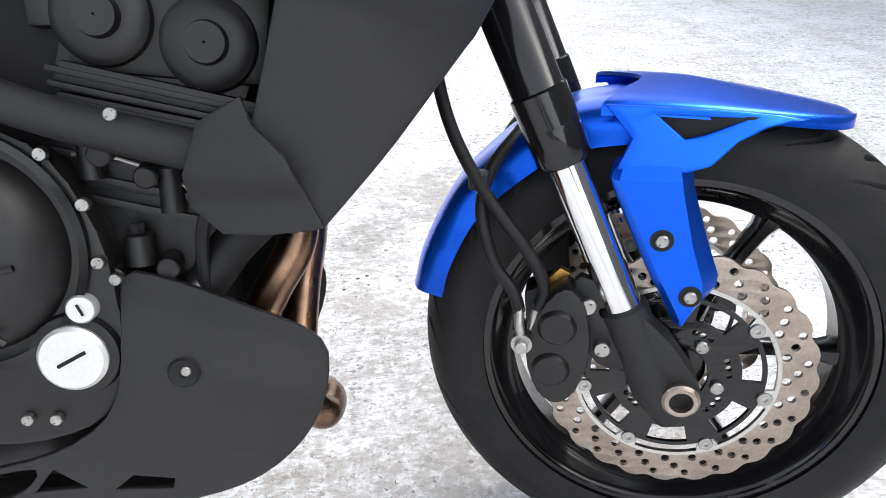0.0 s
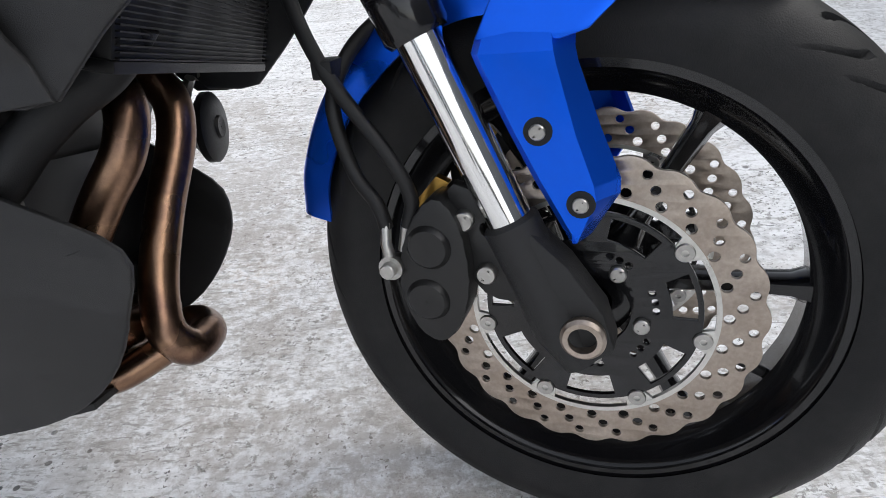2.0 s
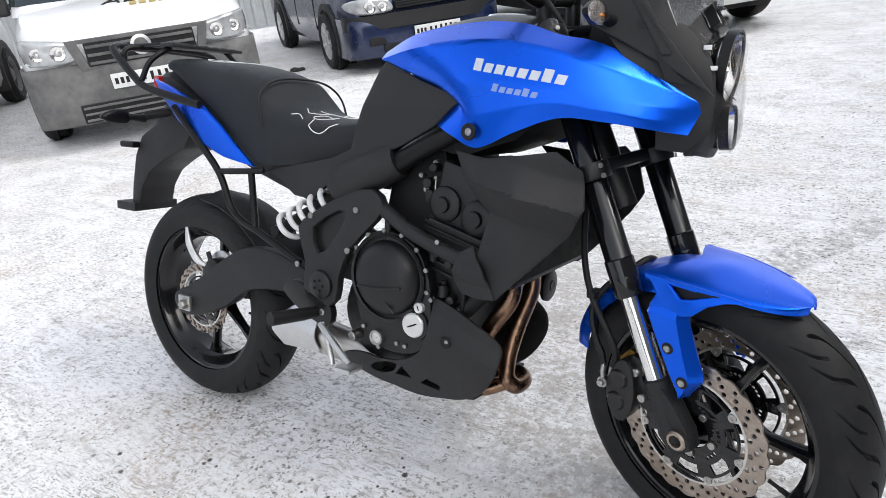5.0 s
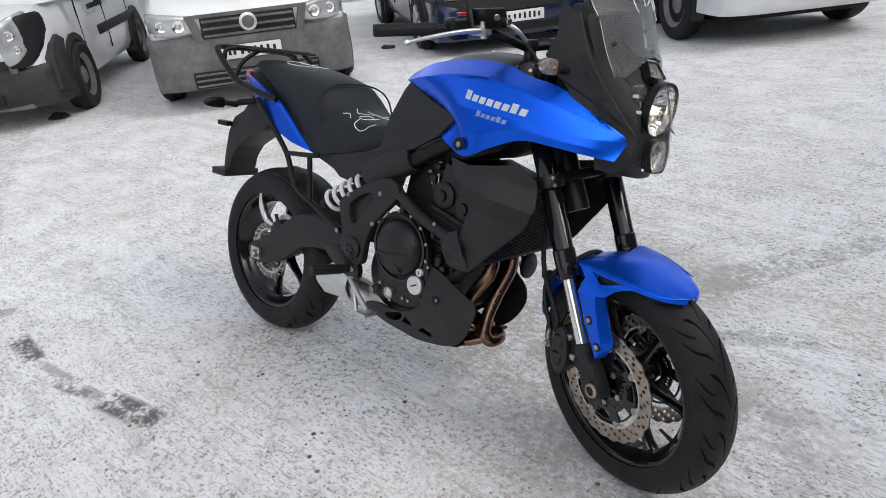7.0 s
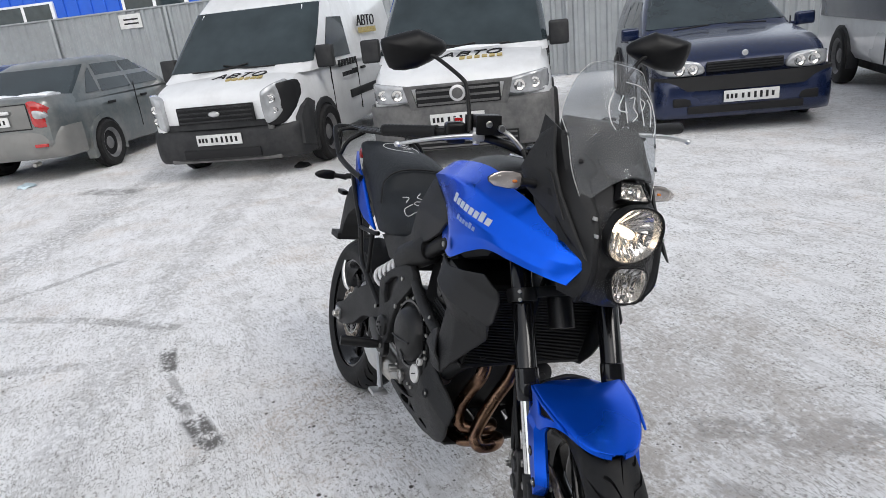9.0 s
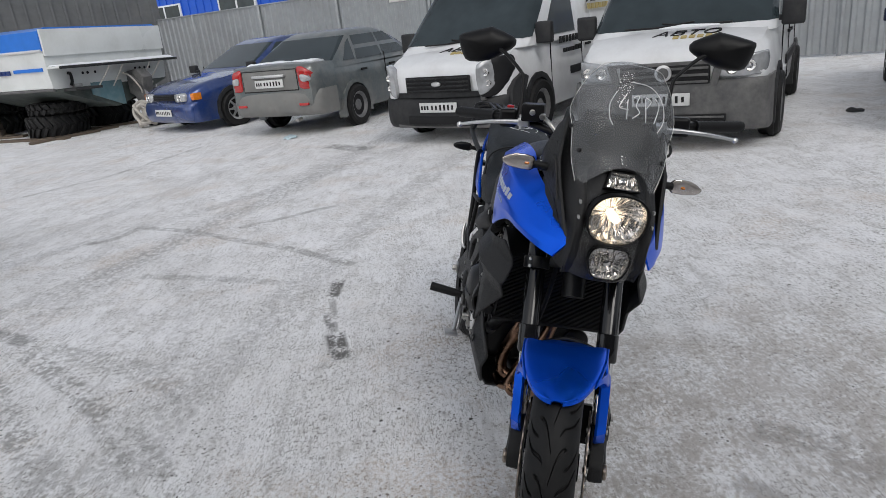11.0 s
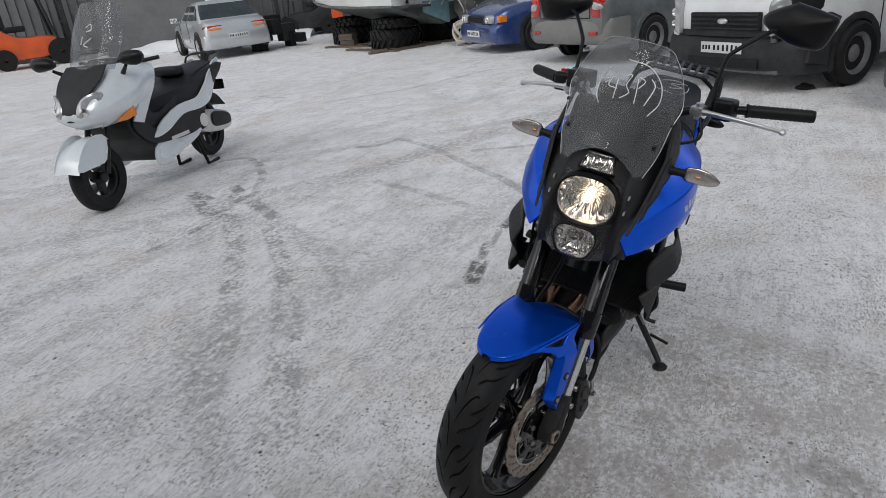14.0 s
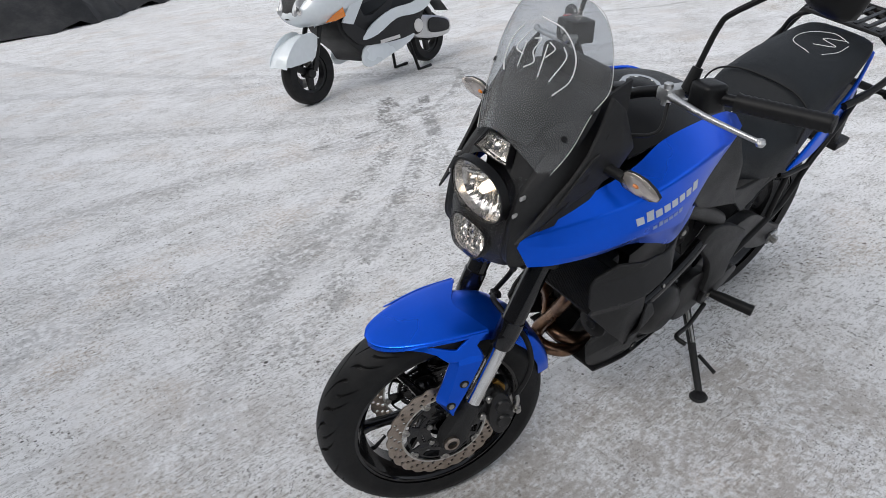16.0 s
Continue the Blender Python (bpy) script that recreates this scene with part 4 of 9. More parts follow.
both("reflector_arm", box((-0.405, -0.075, 0.735), (0.07, 0.03, 0.020), 0.006), "black", hug)


def signal(at, s, rear=False):
    """A slim kite-shaped turn signal on a rubber stalk."""
    lens = []
    for d, k in ((-0.012, 0.55), (-0.006, 0.95), (0.002, 1.0), (0.010, 0.82), (0.014, 0.4)):
        lens.append([(d, s * u * k + s * (1 - k) * 0.03, v * k) for u, v in smooth_loop([(-0.042, 0.000), (-0.034, 0.024), (0.012, 0.026), (0.048, 0.004), (0.030, -0.018), (-0.032, -0.022)], 2)])
    front_rings, back_rings = lens[2:], lens[:3]
    m = Matrix.Translation(at) @ Matrix.Diagonal((0.9, 1.0, 0.80, 1))
    stalk = part("signal_stalk", tube([(0.0, -s * 0.09, -0.004), (0, -s * 0.05, 0.0), (0.0, -s * 0.035, 0.0)], [0.016, 0.012, 0.013], 12), "hose", bike, "", m)
    if rear:
        front_rings, back_rings = lens[:3], lens[2:]
    part("signal_housing", skin(back_rings), "black", stalk, "", m)
    if not rear:
        rr = part("signal_reflector", skin([[(0.0024, p[1], p[2]) for p in lens[1]], [(0.0036, p[1] * 0.96, p[2] * 0.94) for p in lens[1]], [(0.0044, p[1] * 0.5, p[2] * 0.5) for p in lens[1]]]), "signal", stalk, "", m)
        part("signal_bulb", lathe([(0.0005, 0.0), (0.004, 0.002), (0.005, 0.008), (0.004, 0.012), (0.0005, 0.014)], 12, (0.0035, -s * 0.012, 0), 'y'), "amber", stalk, "amber bulb", m)
    le = part("signal_lens", skin(front_rings), "lens" if not rear else "black", stalk, "clear turn signal lens" if not rear else "dark turn signal lens", m)
    le.visible_shadow = False


for s in (-1, 1):
    signal((1.182, s * 0.228, 1.045), s)
    signal((-0.262, s * 0.205, 0.825), s, True)
    part("signal_arm", tube([(-0.20, s * 0.05, 0.845), (-0.25, s * 0.12, 0.828)], 0.012, 10), "hose", bike)

# luggage rack: side hoops, slatted top and side frames
rr_ = [(0.065, -0.166, 0.868), (-0.02, -0.178, 0.884), (-0.14, -0.186, 0.912), (-0.19, -0.185, 0.938), (-0.295, -0.174, 1.008), (-0.320, -0.158, 1.026), (-0.330, -0.12, 1.030), (-0.332, 0, 1.032)]
rack = part("luggage_rack", tube(rr_ + [(x, -y, z) for x, y, z in rr_[-2::-1]], 0.011, 12, 110), "black", bike, "black tubular luggage rack")
for s in (-1, 1):
    part("stay", tube([(-0.16, s * 0.184, 0.930), (-0.15, s * 0.16, 0.985), (-0.14, s * 0.10, 1.028)], 0.008, 10, 12), "black", rack)
for k in range(7):
    y = -0.105 + k * 0.035
    part("slat", box((-0.222, y, 1.036), (0.225, 0.014, 0.008), 0.002), "black", rack)
part("cross_plate", box((-0.125, 0, 1.032), (0.06, 0.25, 0.010), 0.003), "matte", rack)
part("cross_bar", tube([(-0.27, -0.165, 0.985), (-0.27, -0.13, 1.026), (-0.27, 0.13, 1.026), (-0.27, 0.165, 0.985)], 0.008, 10, 30), "black", rack)
for s in (-1, 1):
    fr = part("side_frame", tube([(-0.06, s * 0.155, 0.86), (0.03, s * 0.165, 0.79), (0.137, s * 0.170, 0.695), (0.185, s * 0.172, 0.605), (0.235, s * 0.176, 0.570), (0.304, s * 0.180, 0.549), (0.445, s * 0.182, 0.492)], 0.0095, 10, 50), "black", bike, "black tubular side frame")
    part("brace", join(tube([(0.137, s * 0.170, 0.695), (0.275, s * 0.168, 0.706), (0.30, s * 0.160, 0.71)], 0.008, 10, 10), tube([(0.262, s * 0.168, 0.705), (0.283, s * 0.176, 0.562)], 0.009, 10)), "black", fr)

# swingarm, chain, rear caliper, shock
sw = [(-0.062, 0.335), (0.02, 0.375), (0.12, 0.445), (0.215, 0.500), (0.30, 0.505), (0.40, 0.475), (0.50, 0.420), (0.48, 0.370), (0.36, 0.395), (0.24, 0.385), (0.16, 0.330), (0.06, 0.285), (-0.03, 0.270), (-0.065, 0.295)]


def rear_shift(v):
    """The swingarm's parts follow the rear axle; its pivot stays."""
    k = max(0.0, min(1.0, (0.45 - v.x) / 0.35))
    return v + Vector((-0.045, -0.008, -0.024)) * k


for s in (-1, 1):
    arm = part("swingarm", bent(prism(smooth_loop(sw, 3), s * 0.088 - 0.012, s * 0.128 - 0.012, 0.008), rear_shift), "engine" if s > 0 else "matte", bike, "black box-section swingarm")
    ad = part("chain_adjuster", bent(box((-0.012, s * 0.134 - 0.010, 0.310), (0.052, 0.010, 0.046), 0.003), rear_shift), "alu", arm, "bright chain adjuster block")
    part("axle_nut", bent(join(lathe([(0.001, s * 0.020), (0.012, s * 0.020), (0.0145, s * 0.016), (0.0145, s * 0.0)], 6, (-0.002, s * 0.138 - 0.010, 0.310)), lathe([(0.001, s * 0.002), (0.020, s * 0.002), (0.020, 0), (0.001, 0)], 20, (-0.002, s * 0.138 - 0.010, 0.310))), rear_shift), "steel", ad)
rcal = part("rear_caliper", bent(join(prism(smooth_loop([(0.02, 0.40), (0.05, 0.445), (0.09, 0.44), (0.085, 0.385), (0.05, 0.365)], 3), -0.135, -0.085, 0.006), rod((0.02, -0.11, 0.46), (0.045, -0.11, 0.40), 0.007)), lambda v: rear_shift(v) + Vector((0, 0.03, 0))), "engine", bike, "black rear brake caliper")
part("caliper_bracket", plate([smooth_loop([(-0.03, 0.36), (0.0, 0.44), (0.05, 0.465), (0.085, 0.44), (0.03, 0.37), (0.0, 0.33)], 3)], 0.008, 0.001), "alu", rcal, "", Matrix.Translation((-0.03, -0.07, -0.022)))
part("guard_strip", bent(tube([(0.020, -0.15, 0.545), (0.035, -0.155, 0.50), (0.060, -0.150, 0.455), (0.085, -0.14, 0.44)], [0.004, 0.010, 0.010, 0.005], 8, 16), rear_shift), "alu", rcal, "bright metal bracket")
hugger = [[(RC.x + 0.335 * math.cos(radians(a)), y + RC.y, RC.z + (0.335 - 0.02 * abs(y) / 0.08) * math.sin(radians(a))) for y in (-0.085, -0.05, 0, 0.05, 0.085)] for a in (25, 40, 55, 70, 85)]
part("rear_hugger", sheet(hugger, 9, 17, 0.004), "matte", bike, "")
# laid-down shock on the right
sa, sb = Vector((0.372, -0.150, 0.568)), Vector((0.552, -0.148, 0.668))
sd = (sb - sa)
shock = part("rear_shock", join(tube([sa - sd * 0.12, sb + sd * 0.25], 0.020, 18), tube([sb + sd * 0.02, sb + sd * 0.10], 0.034, 24), rod(sa + Vector((0, -0.03, 0)) - sd * 0.1, sa + Vector((0, 0.03, 0)) - sd * 0.1, 0.016)), "black", bike, "rear shock absorber laid beside the seat")
coil = []
side1 = sd.normalized().orthogonal().normalized(); up1 = sd.normalized().cross(side1)
for k in range(160):
    t = k / 159
    a = t * 5.2 * math.tau
    coil.append(sa + sd * t + 0.035 * (math.cos(a) * side1 + math.sin(a) * up1))
part("spring", tube(coil, 0.0072, 10), "spring", shock, "white coil spring")
can = part("side_canister", tube([(0.56, -0.165, 0.685), (0.58, -0.165, 0.700), (0.72, -0.160, 0.765), (0.735, -0.160, 0.770)], [0.038, 0.045, 0.045, 0.038], 24), "matte", bike, "black canister under the side panel")

# main frame: cast plates behind the engine and steel tubes round it
fr_out = [(0.455, 0.585), (0.50, 0.625), (0.60, 0.680), (0.68, 0.700), (0.715, 0.665), (0.690, 0.625), (0.620, 0.555), (0.585, 0.480), (0.575, 0.420), (0.520, 0.385), (0.470, 0.430), (0.478, 0.500)]
fp = plate([smooth_loop(fr_out, 2), smooth_loop([(0.505, 0.590), (0.585, 0.640), (0.605, 0.625), (0.560, 0.560), (0.520, 0.530)], 2)], 0.026, 0.005)
rf = part("pivot_plate", fp, "matte", bike, "black pivot plate", Matrix.Translation((0, -0.185, 0)))
part("plate_web", plate([smooth_loop([(0.490, 0.580), (0.59, 0.655), (0.62, 0.635), (0.570, 0.545), (0.51, 0.510)], 2)], 0.012, 0.002), "engine", rf, "", Matrix.Translation((0, -0.176, 0)))
part("pivot_cap", join(lathe([(0.001, -0.016), (0.026, -0.016), (0.034, -0.010), (0.036, 0.0)], 28, (0.533, -0.196, 0.455)), *[box((0.533 + 0.014 * math.cos(k * math.tau / 5), -0.213, 0.455 + 0.014 * math.sin(k * math.tau / 5)), (0.006, 0.004, 0.006), 0.001) for k in range(5)]), "engine", rf)
for q in ((0.455, 0.494), (0.640, 0.648), (0.615, 0.55), (0.50, 0.62)):
    part("bolt", bolt((q[0], -0.198, q[1]), 0.008, (0, -1, 0), 0.005), "steel", rf)
lf = part("pivot_plate", plate([smooth_loop(fr_out, 2)], 0.026, 0.005), "matte", bike, "black pivot plate", Matrix.Translation((0, 0.185, 0)))
for s in (-1, 1):
    t1 = part("frame_tube", tube([(0.66, s * 0.175, 0.680), (0.73, s * 0.186, 0.644), (0.80, s * 0.190, 0.610), (0.91, s * 0.194, 0.576), (1.02, s * 0.19, 0.548)], 0.0165, 16, 30), "gloss" if s > 0 else "matte", bike, "black steel frame tube")
    part("frame_tube", tube([(0.62, s * 0.165, 0.69), (0.74, s * 0.165, 0.765), (0.86, s * 0.165, 0.830), (1.0, s * 0.12, 0.90), (1.09, s * 0.05, 0.93)], 0.024, 16, 30), "black", bike, "black steel frame tube")
    part("bolt", bolt((0.864, s * 0.202, 0.604), 0.006, (0, s, 0.35), 0.004), "steel", t1)

# engine: crankcase, cylinders, head covers, clutch cover, bolts
eng = part("engine", join(prism(smooth_loop([(0.57, 0.37), (0.59, 0.47), (0.66, 0.555), (0.78, 0.565), (0.86, 0.52), (0.885, 0.44), (0.872, 0.33), (0.80, 0.285), (0.64, 0.29)], 4), -0.150, 0.155, 0.012),
                         prism([(0.775, 0.55), (0.825, 0.70), (0.978, 0.66), (0.895, 0.46), (0.85, 0.45)], -0.150, 0.150, 0.006)), "engine", bike, "black twin-cylinder engine")
head = part("cylinder_head", join(prism([(0.818, 0.640), (0.845, 0.775), (0.995, 0.735), (0.975, 0.620)], -0.158, 0.158, 0.01), prism([(0.812, 0.632), (0.818, 0.648), (0.978, 0.606), (0.972, 0.590)], -0.166, 0.166, 0.003), prism([(0.806, 0.612), (0.812, 0.624), (0.970, 0.584), (0.966, 0.572)], -0.164, 0.164, 0.003)), "engine", eng)
for cx, cz in ((0.854, 0.680), (0.934, 0.657)):
    part("cam_cover", lathe([(0.001, -0.024), (0.016, -0.024), (0.018, -0.016), (0.030, -0.016), (0.038, -0.010), (0.040, 0.0)], 36, (cx, -0.155, cz)), "engine", eng, "round black cam cover")
for k, (bx, bz) in enumerate(((0.838, 0.575), (0.872, 0.555), (0.800, 0.49), (0.835, 0.47), (0.88, 0.475))):
    part("boss", rod((bx, -0.150, bz), (bx, -0.172, bz - 0.004), 0.010, 14), "engine", eng)
for bx, bz in ((0.816, 0.507), (0.856, 0.495)):
    bs = part("boss", join(tube([(bx, -0.158, bz - 0.020), (bx, -0.158, bz + 0.006), (bx, -0.158, bz + 0.008)], [0.0135, 0.0125, 0.010], 16)), "engine", eng)
    part("bolt", join(tube([(bx, -0.158, bz + 0.008), (bx, -0.158, bz + 0.016)], 0.0065, 6)), "engine", bs)
for zr in (0.640, 0.628, 0.616):
    part("head_rib", prism([(0.806, zr), (0.808, zr + 0.005), (0.972, zr - 0.038), (0.970, zr - 0.043)], -0.168, 0.168, 0.001), "engine", eng)
for bx, bz in ((0.826, 0.585), (0.888, 0.553)):
    part("lug", tube([(bx, -0.156, bz - 0.034), (bx, -0.156, bz + 0.004)], [0.011, 0.0095], 14), "engine", eng)
part("casting_seam", tube([(0.812, -0.157, 0.572), (0.845, -0.157, 0.568), (0.890, -0.157, 0.548), (0.905, -0.157, 0.535)], 0.0016, 6, 14), "steel", eng, "bright casting seam")
part("cover_gasket", prism([(0.770, 0.556), (0.776, 0.564), (0.955, 0.522), (0.952, 0.514)], -0.153, 0.153, 0.002), "ink", eng)
for k in range(4):
    zf = 0.590 - 0.016 * k
    part("cylinder_fin", prism([(0.800 - 0.006 * k, zf), (0.802 - 0.006 * k, zf + 0.006), (0.958 - 0.010 * k, zf - 0.034), (0.956 - 0.010 * k, zf - 0.040)], -0.156, 0.156, 0.001), "engine", eng)
cc = part("clutch_cover", join(lathe([(0.001, -0.046), (0.050, -0.045), (0.072, -0.038), (0.084, -0.022), (0.090, 0.0)], 64, (0.722, -0.172, 0.500)),
                              prism(smooth_loop([(0.62, 0.47), (0.632, 0.56), (0.70, 0.607), (0.79, 0.585), (0.832, 0.51), (0.84, 0.42), (0.84, 0.38), (0.80, 0.335), (0.72, 0.325), (0.655, 0.36)], 4), -0.182, -0.145, 0.006)), "engine", eng, "round black clutch cover")
part("cover_rib", join(tube([(0.66, -0.2165, 0.478), (0.72, -0.2195, 0.482), (0.78, -0.2165, 0.492)], 0.003, 6, 12), tube([(0.735, -0.2175, 0.455), (0.762, -0.214, 0.430)], 0.0028, 6)), "engine", cc)
part("cover_ring", lathe([(0.096, -0.012), (0.103, -0.012), (0.103, 0.0), (0.096, 0.0), (0.096, -0.012)], 64, (0.722, -0.178, 0.500)), "gloss", cc)
for a in range(10):
    an = radians(-60 + a * 26)
    if a < 9:
        part("bolt", bolt((0.722 + 0.109 * math.cos(an), -0.182, 0.500 + 0.109 * math.sin(an)), 0.0065, (0, -1, 0), 0.006), "steel", cc)
part("clutch_arm", join(rod((0.716, -0.175, 0.585), (0.716, -0.175, 0.645), 0.010), tube([(0.716, -0.175, 0.64), (0.745, -0.185, 0.640), (0.775, -0.19, 0.636)], 0.005, 8, 10)), "engine", cc)
part("cable_fitting", join(rod((0.826, -0.160, 0.665), (0.829, -0.160, 0.735), 0.0025), rod((0.825, -0.160, 0.735), (0.833, -0.160, 0.735), 0.005), rod((0.826, -0.160, 0.68), (0.827, -0.160, 0.70), 0.004)), "steel", eng, "bright cable fitting")
part("throttle_link", join(rod((0.80, -0.13, 0.72), (0.80, -0.155, 0.72), 0.012), rod((0.815, -0.13, 0.755), (0.815, -0.155, 0.755), 0.010), box((0.80, -0.13, 0.69), (0.02, 0.03, 0.03), 0.004)), "engine", eng, "")
part("throttle_body", prism([(0.66, 0.60), (0.70, 0.79), (0.83, 0.79), (0.842, 0.70), (0.79, 0.58)], -0.125, 0.125, 0.01), "ink", eng, "dark throttle bodies")
for k, (x, z) in enumerate(((0.775, 0.735), (0.790, 0.705), (0.812, 0.765), (0.760, 0.765))):
    part("fitting", join(rod((x, -0.118, z), (x, -0.140, z), 0.006 + 0.002 * (k % 2), 12), rod((x, -0.138, z), (x, -0.144, z), 0.004, 6)), "steel", eng)
# lower right case with the caps
caps = part("oil_cap", lathe([(0.001, -0.010), (0.0255, -0.010), (0.0285, -0.007), (0.0285, 0.006)], 40, (0.800, -0.186, 0.405)), "cap", eng, "satin silver round cap with a slot")
part("slot", tube([(0.789, -0.1965, 0.400), (0.812, -0.1965, 0.411)], 0.0018, 6), "ink", caps)
part("cap_rim", lathe([(0.028, -0.004), (0.036, -0.003), (0.038, 0.004), (0.028, 0.004), (0.028, -0.004)], 40, (0.800, -0.186, 0.405)), "engine", caps)
c2 = part("small_cap", lathe([(0.001, -0.006), (0.011, -0.006), (0.0125, -0.004), (0.0125, 0.006)], 28, (0.812, -0.186, 0.447)), "cap", eng, "small silver cap")
part("slot", tube([(0.810, -0.1925, 0.452), (0.814, -0.1925, 0.442)], 0.0012, 6), "ink", c2)
sg = part("sight_glass", lathe([(0.013, -0.008), (0.018, -0.008), (0.019, -0.005), (0.019, 0.004), (0.013, 0.004), (0.013, -0.008)], 28, (0.695, -0.184, 0.352)), "steel", eng, "round oil sight glass")
part("glass", lathe([(0.001, -0.004), (0.013, -0.004), (0.013, 0.002)], 28, (0.695, -0.184, 0.352)), "cap", sg)
for q in ((0.842, 0.470), (0.752, 0.350), (0.700, 0.330), (0.775, 0.348), (0.655, 0.372)):
    part("bolt", bolt((q[0], -0.183, q[1]), 0.006, (0, -1, 0), 0.006), "steel", eng)
part("drain_stud", rod((0.636, -0.17, 0.348), (0.628, -0.20, 0.344), 0.013, 14), "steel", eng)
# left engine side: generator cover and sprocket cover
gc = part("generator_cover", join(lathe([(0.001, 0.042), (0.060, 0.040), (0.082, 0.022), (0.088, 0.0)], 48, (0.76, 0.155, 0.43)), prism(smooth_loop([(0.52, 0.36), (0.54, 0.47), (0.64, 0.50), (0.70, 0.45), (0.68, 0.35), (0.60, 0.32)], 3), 0.15, 0.182, 0.006)), "engine", eng, "black generator cover")
for a in range(8):
    an = a * math.tau / 8
    part("bolt", bolt((0.76 + 0.094 * math.cos(an), 0.156, 0.43 + 0.094 * math.sin(an)), 0.006, (0, 1, 0), 0.006), "steel", gc)

# belly cowl, radiator, shrouds
belly = [(0.560, 0.268), (0.600, 0.292), (0.650, 0.300), (0.690, 0.296), (0.76, 0.310), (0.815, 0.345), (0.838, 0.40), (0.842, 0.468), (0.885, 0.462), (0.95, 0.430), (1.004, 0.394), (1.006, 0.347), (0.980, 0.294), (0.935, 0.252), (0.87, 0.228), (0.78, 0.220), (0.68, 0.224), (0.60, 0.243)]
bh1 = [(0.730, 0.262), (0.755, 0.290), (0.775, 0.262)]
bh2 = [(0.800, 0.255), (0.820, 0.272), (0.855, 0.262), (0.85, 0.248)]
bh3 = smooth_loop([(0.655, 0.262), (0.69, 0.285), (0.74, 0.292), (0.72, 0.265), (0.68, 0.252)], 3)


def belly_bend(v):
    t = max(0.0, min(1.0, (v.z - 0.22) / 0.2))
    y = -0.135 - 0.055 * math.sin(min(1, t * 1.1) * math.pi / 2) + 0.08 * max(0.0, v.x - 0.92) * 1.4 + 0.03 * max(0.0, 0.66 - v.x) * 2
    if v.z > 0.40 - 0.9 * (v.x - 0.86) * 0.45:
        y += 0.018 * min(1.0, (v.z - (0.40 - 0.4 * (v.x - 0.86))) / 0.04)
    return Vector((v.x, v.y + y, v.z))


bl = cut_plate([smooth_loop(belly, 3), bh1, bh2, bh3], 0.008, 0.002, belly_bend)
bl2 = bent(mirrored(bl), lambda v: Vector((v.x - 0.018 * max(0.0, (v.x - 0.85) / 0.18), v.y * (0.90 - 0.17 * max(0.0, min(1.0, (v.x - 0.80) / 0.2))), v.z)))
bels = (part("belly_cowl", bl, "matte", bike, "matte black belly cowl", None, 40), part("belly_cowl", bl2, "matte", bike, "matte black belly cowl", None, 40))
for ob, s in zip(bels, (-1, 1)):
    part("bolt", bolt((0.890, s * 0.192, 0.386), 0.005, (0, s, 0), 0.004), "steel", ob)
    # black ring paints the shade round the sunk belly bolt
    part("bolt_recess_shade", lathe([(0.005, s * 0.0005), (0.012, s * 0.003), (0.014, 0.0), (0.005, 0.0), (0.005, s * 0.0005)], 20, (0.888, s * 0.194, 0.385)), "ink", ob)
part("belly_pan", sheet([[(0.60, -0.135, 0.245), (0.60, 0, 0.235), (0.60, 0.135, 0.245)], [(0.78, -0.138, 0.222), (0.78, 0, 0.212), (0.78, 0.138, 0.222)], [(0.93, -0.13, 0.245), (0.93, 0, 0.238), (0.93, 0.13, 0.245)]], 9, 15, 0.006), "matte", bels[0])

RADM = Matrix.Translation((1.050, 0.012, 0.648)) @ Matrix.Rotation(radians(13), 4, 'Y')
rad = part("radiator", box((0, 0, 0), (0.020, 0.380, 0.225), 0.003), "fins", bike, "black radiator with fine horizontal fins", RADM)
for k in range(46):
    part("fin", box((0.0120, 0, -0.110 + k * 0.00485), (0.004, 0.372, 0.0014)), "fins", rad, "", RADM, 0)
part("lower_tank", box((0.000, 0, -0.116), (0.028, 0.386, 0.010), 0.003), "black", rad, "", RADM)
part("fan_shroud", box((-0.03, 0, 0), (0.03, 0.28, 0.20), 0.01), "matte", rad, "", RADM)
shr = [(0.905, 0.800), (0.985, 0.790), (1.06, 0.800), (1.12, 0.810), (1.165, 0.775), (1.178, 0.706), (1.150, 0.655), (1.080, 0.575), (1.020, 0.512), (0.995, 0.508), (0.955, 0.512), (0.922, 0.548), (0.924, 0.580), (0.972, 0.598), (0.985, 0.640), (0.998, 0.685), (0.95, 0.735)]


def shr_bend(v):
    t = max(0.0, min(1.0, (v.x - 0.90) / 0.28))
    y = -0.205 - 0.022 * math.sin(t * math.pi) + 0.35 * max(0.0, v.x - 1.06) * (1.2 - 3.0 * max(0.0, v.z - 0.62)) * 0.8
    ridge = 0.030 * max(0.0, 1 - abs((v.z - 0.735) + 0.25 * (v.x - 1.02)) / 0.055) * (1 if v.x > 0.97 else max(0, 1 - (0.97 - v.x) / 0.07))
    return Vector((v.x, v.y + y - ridge, v.z))


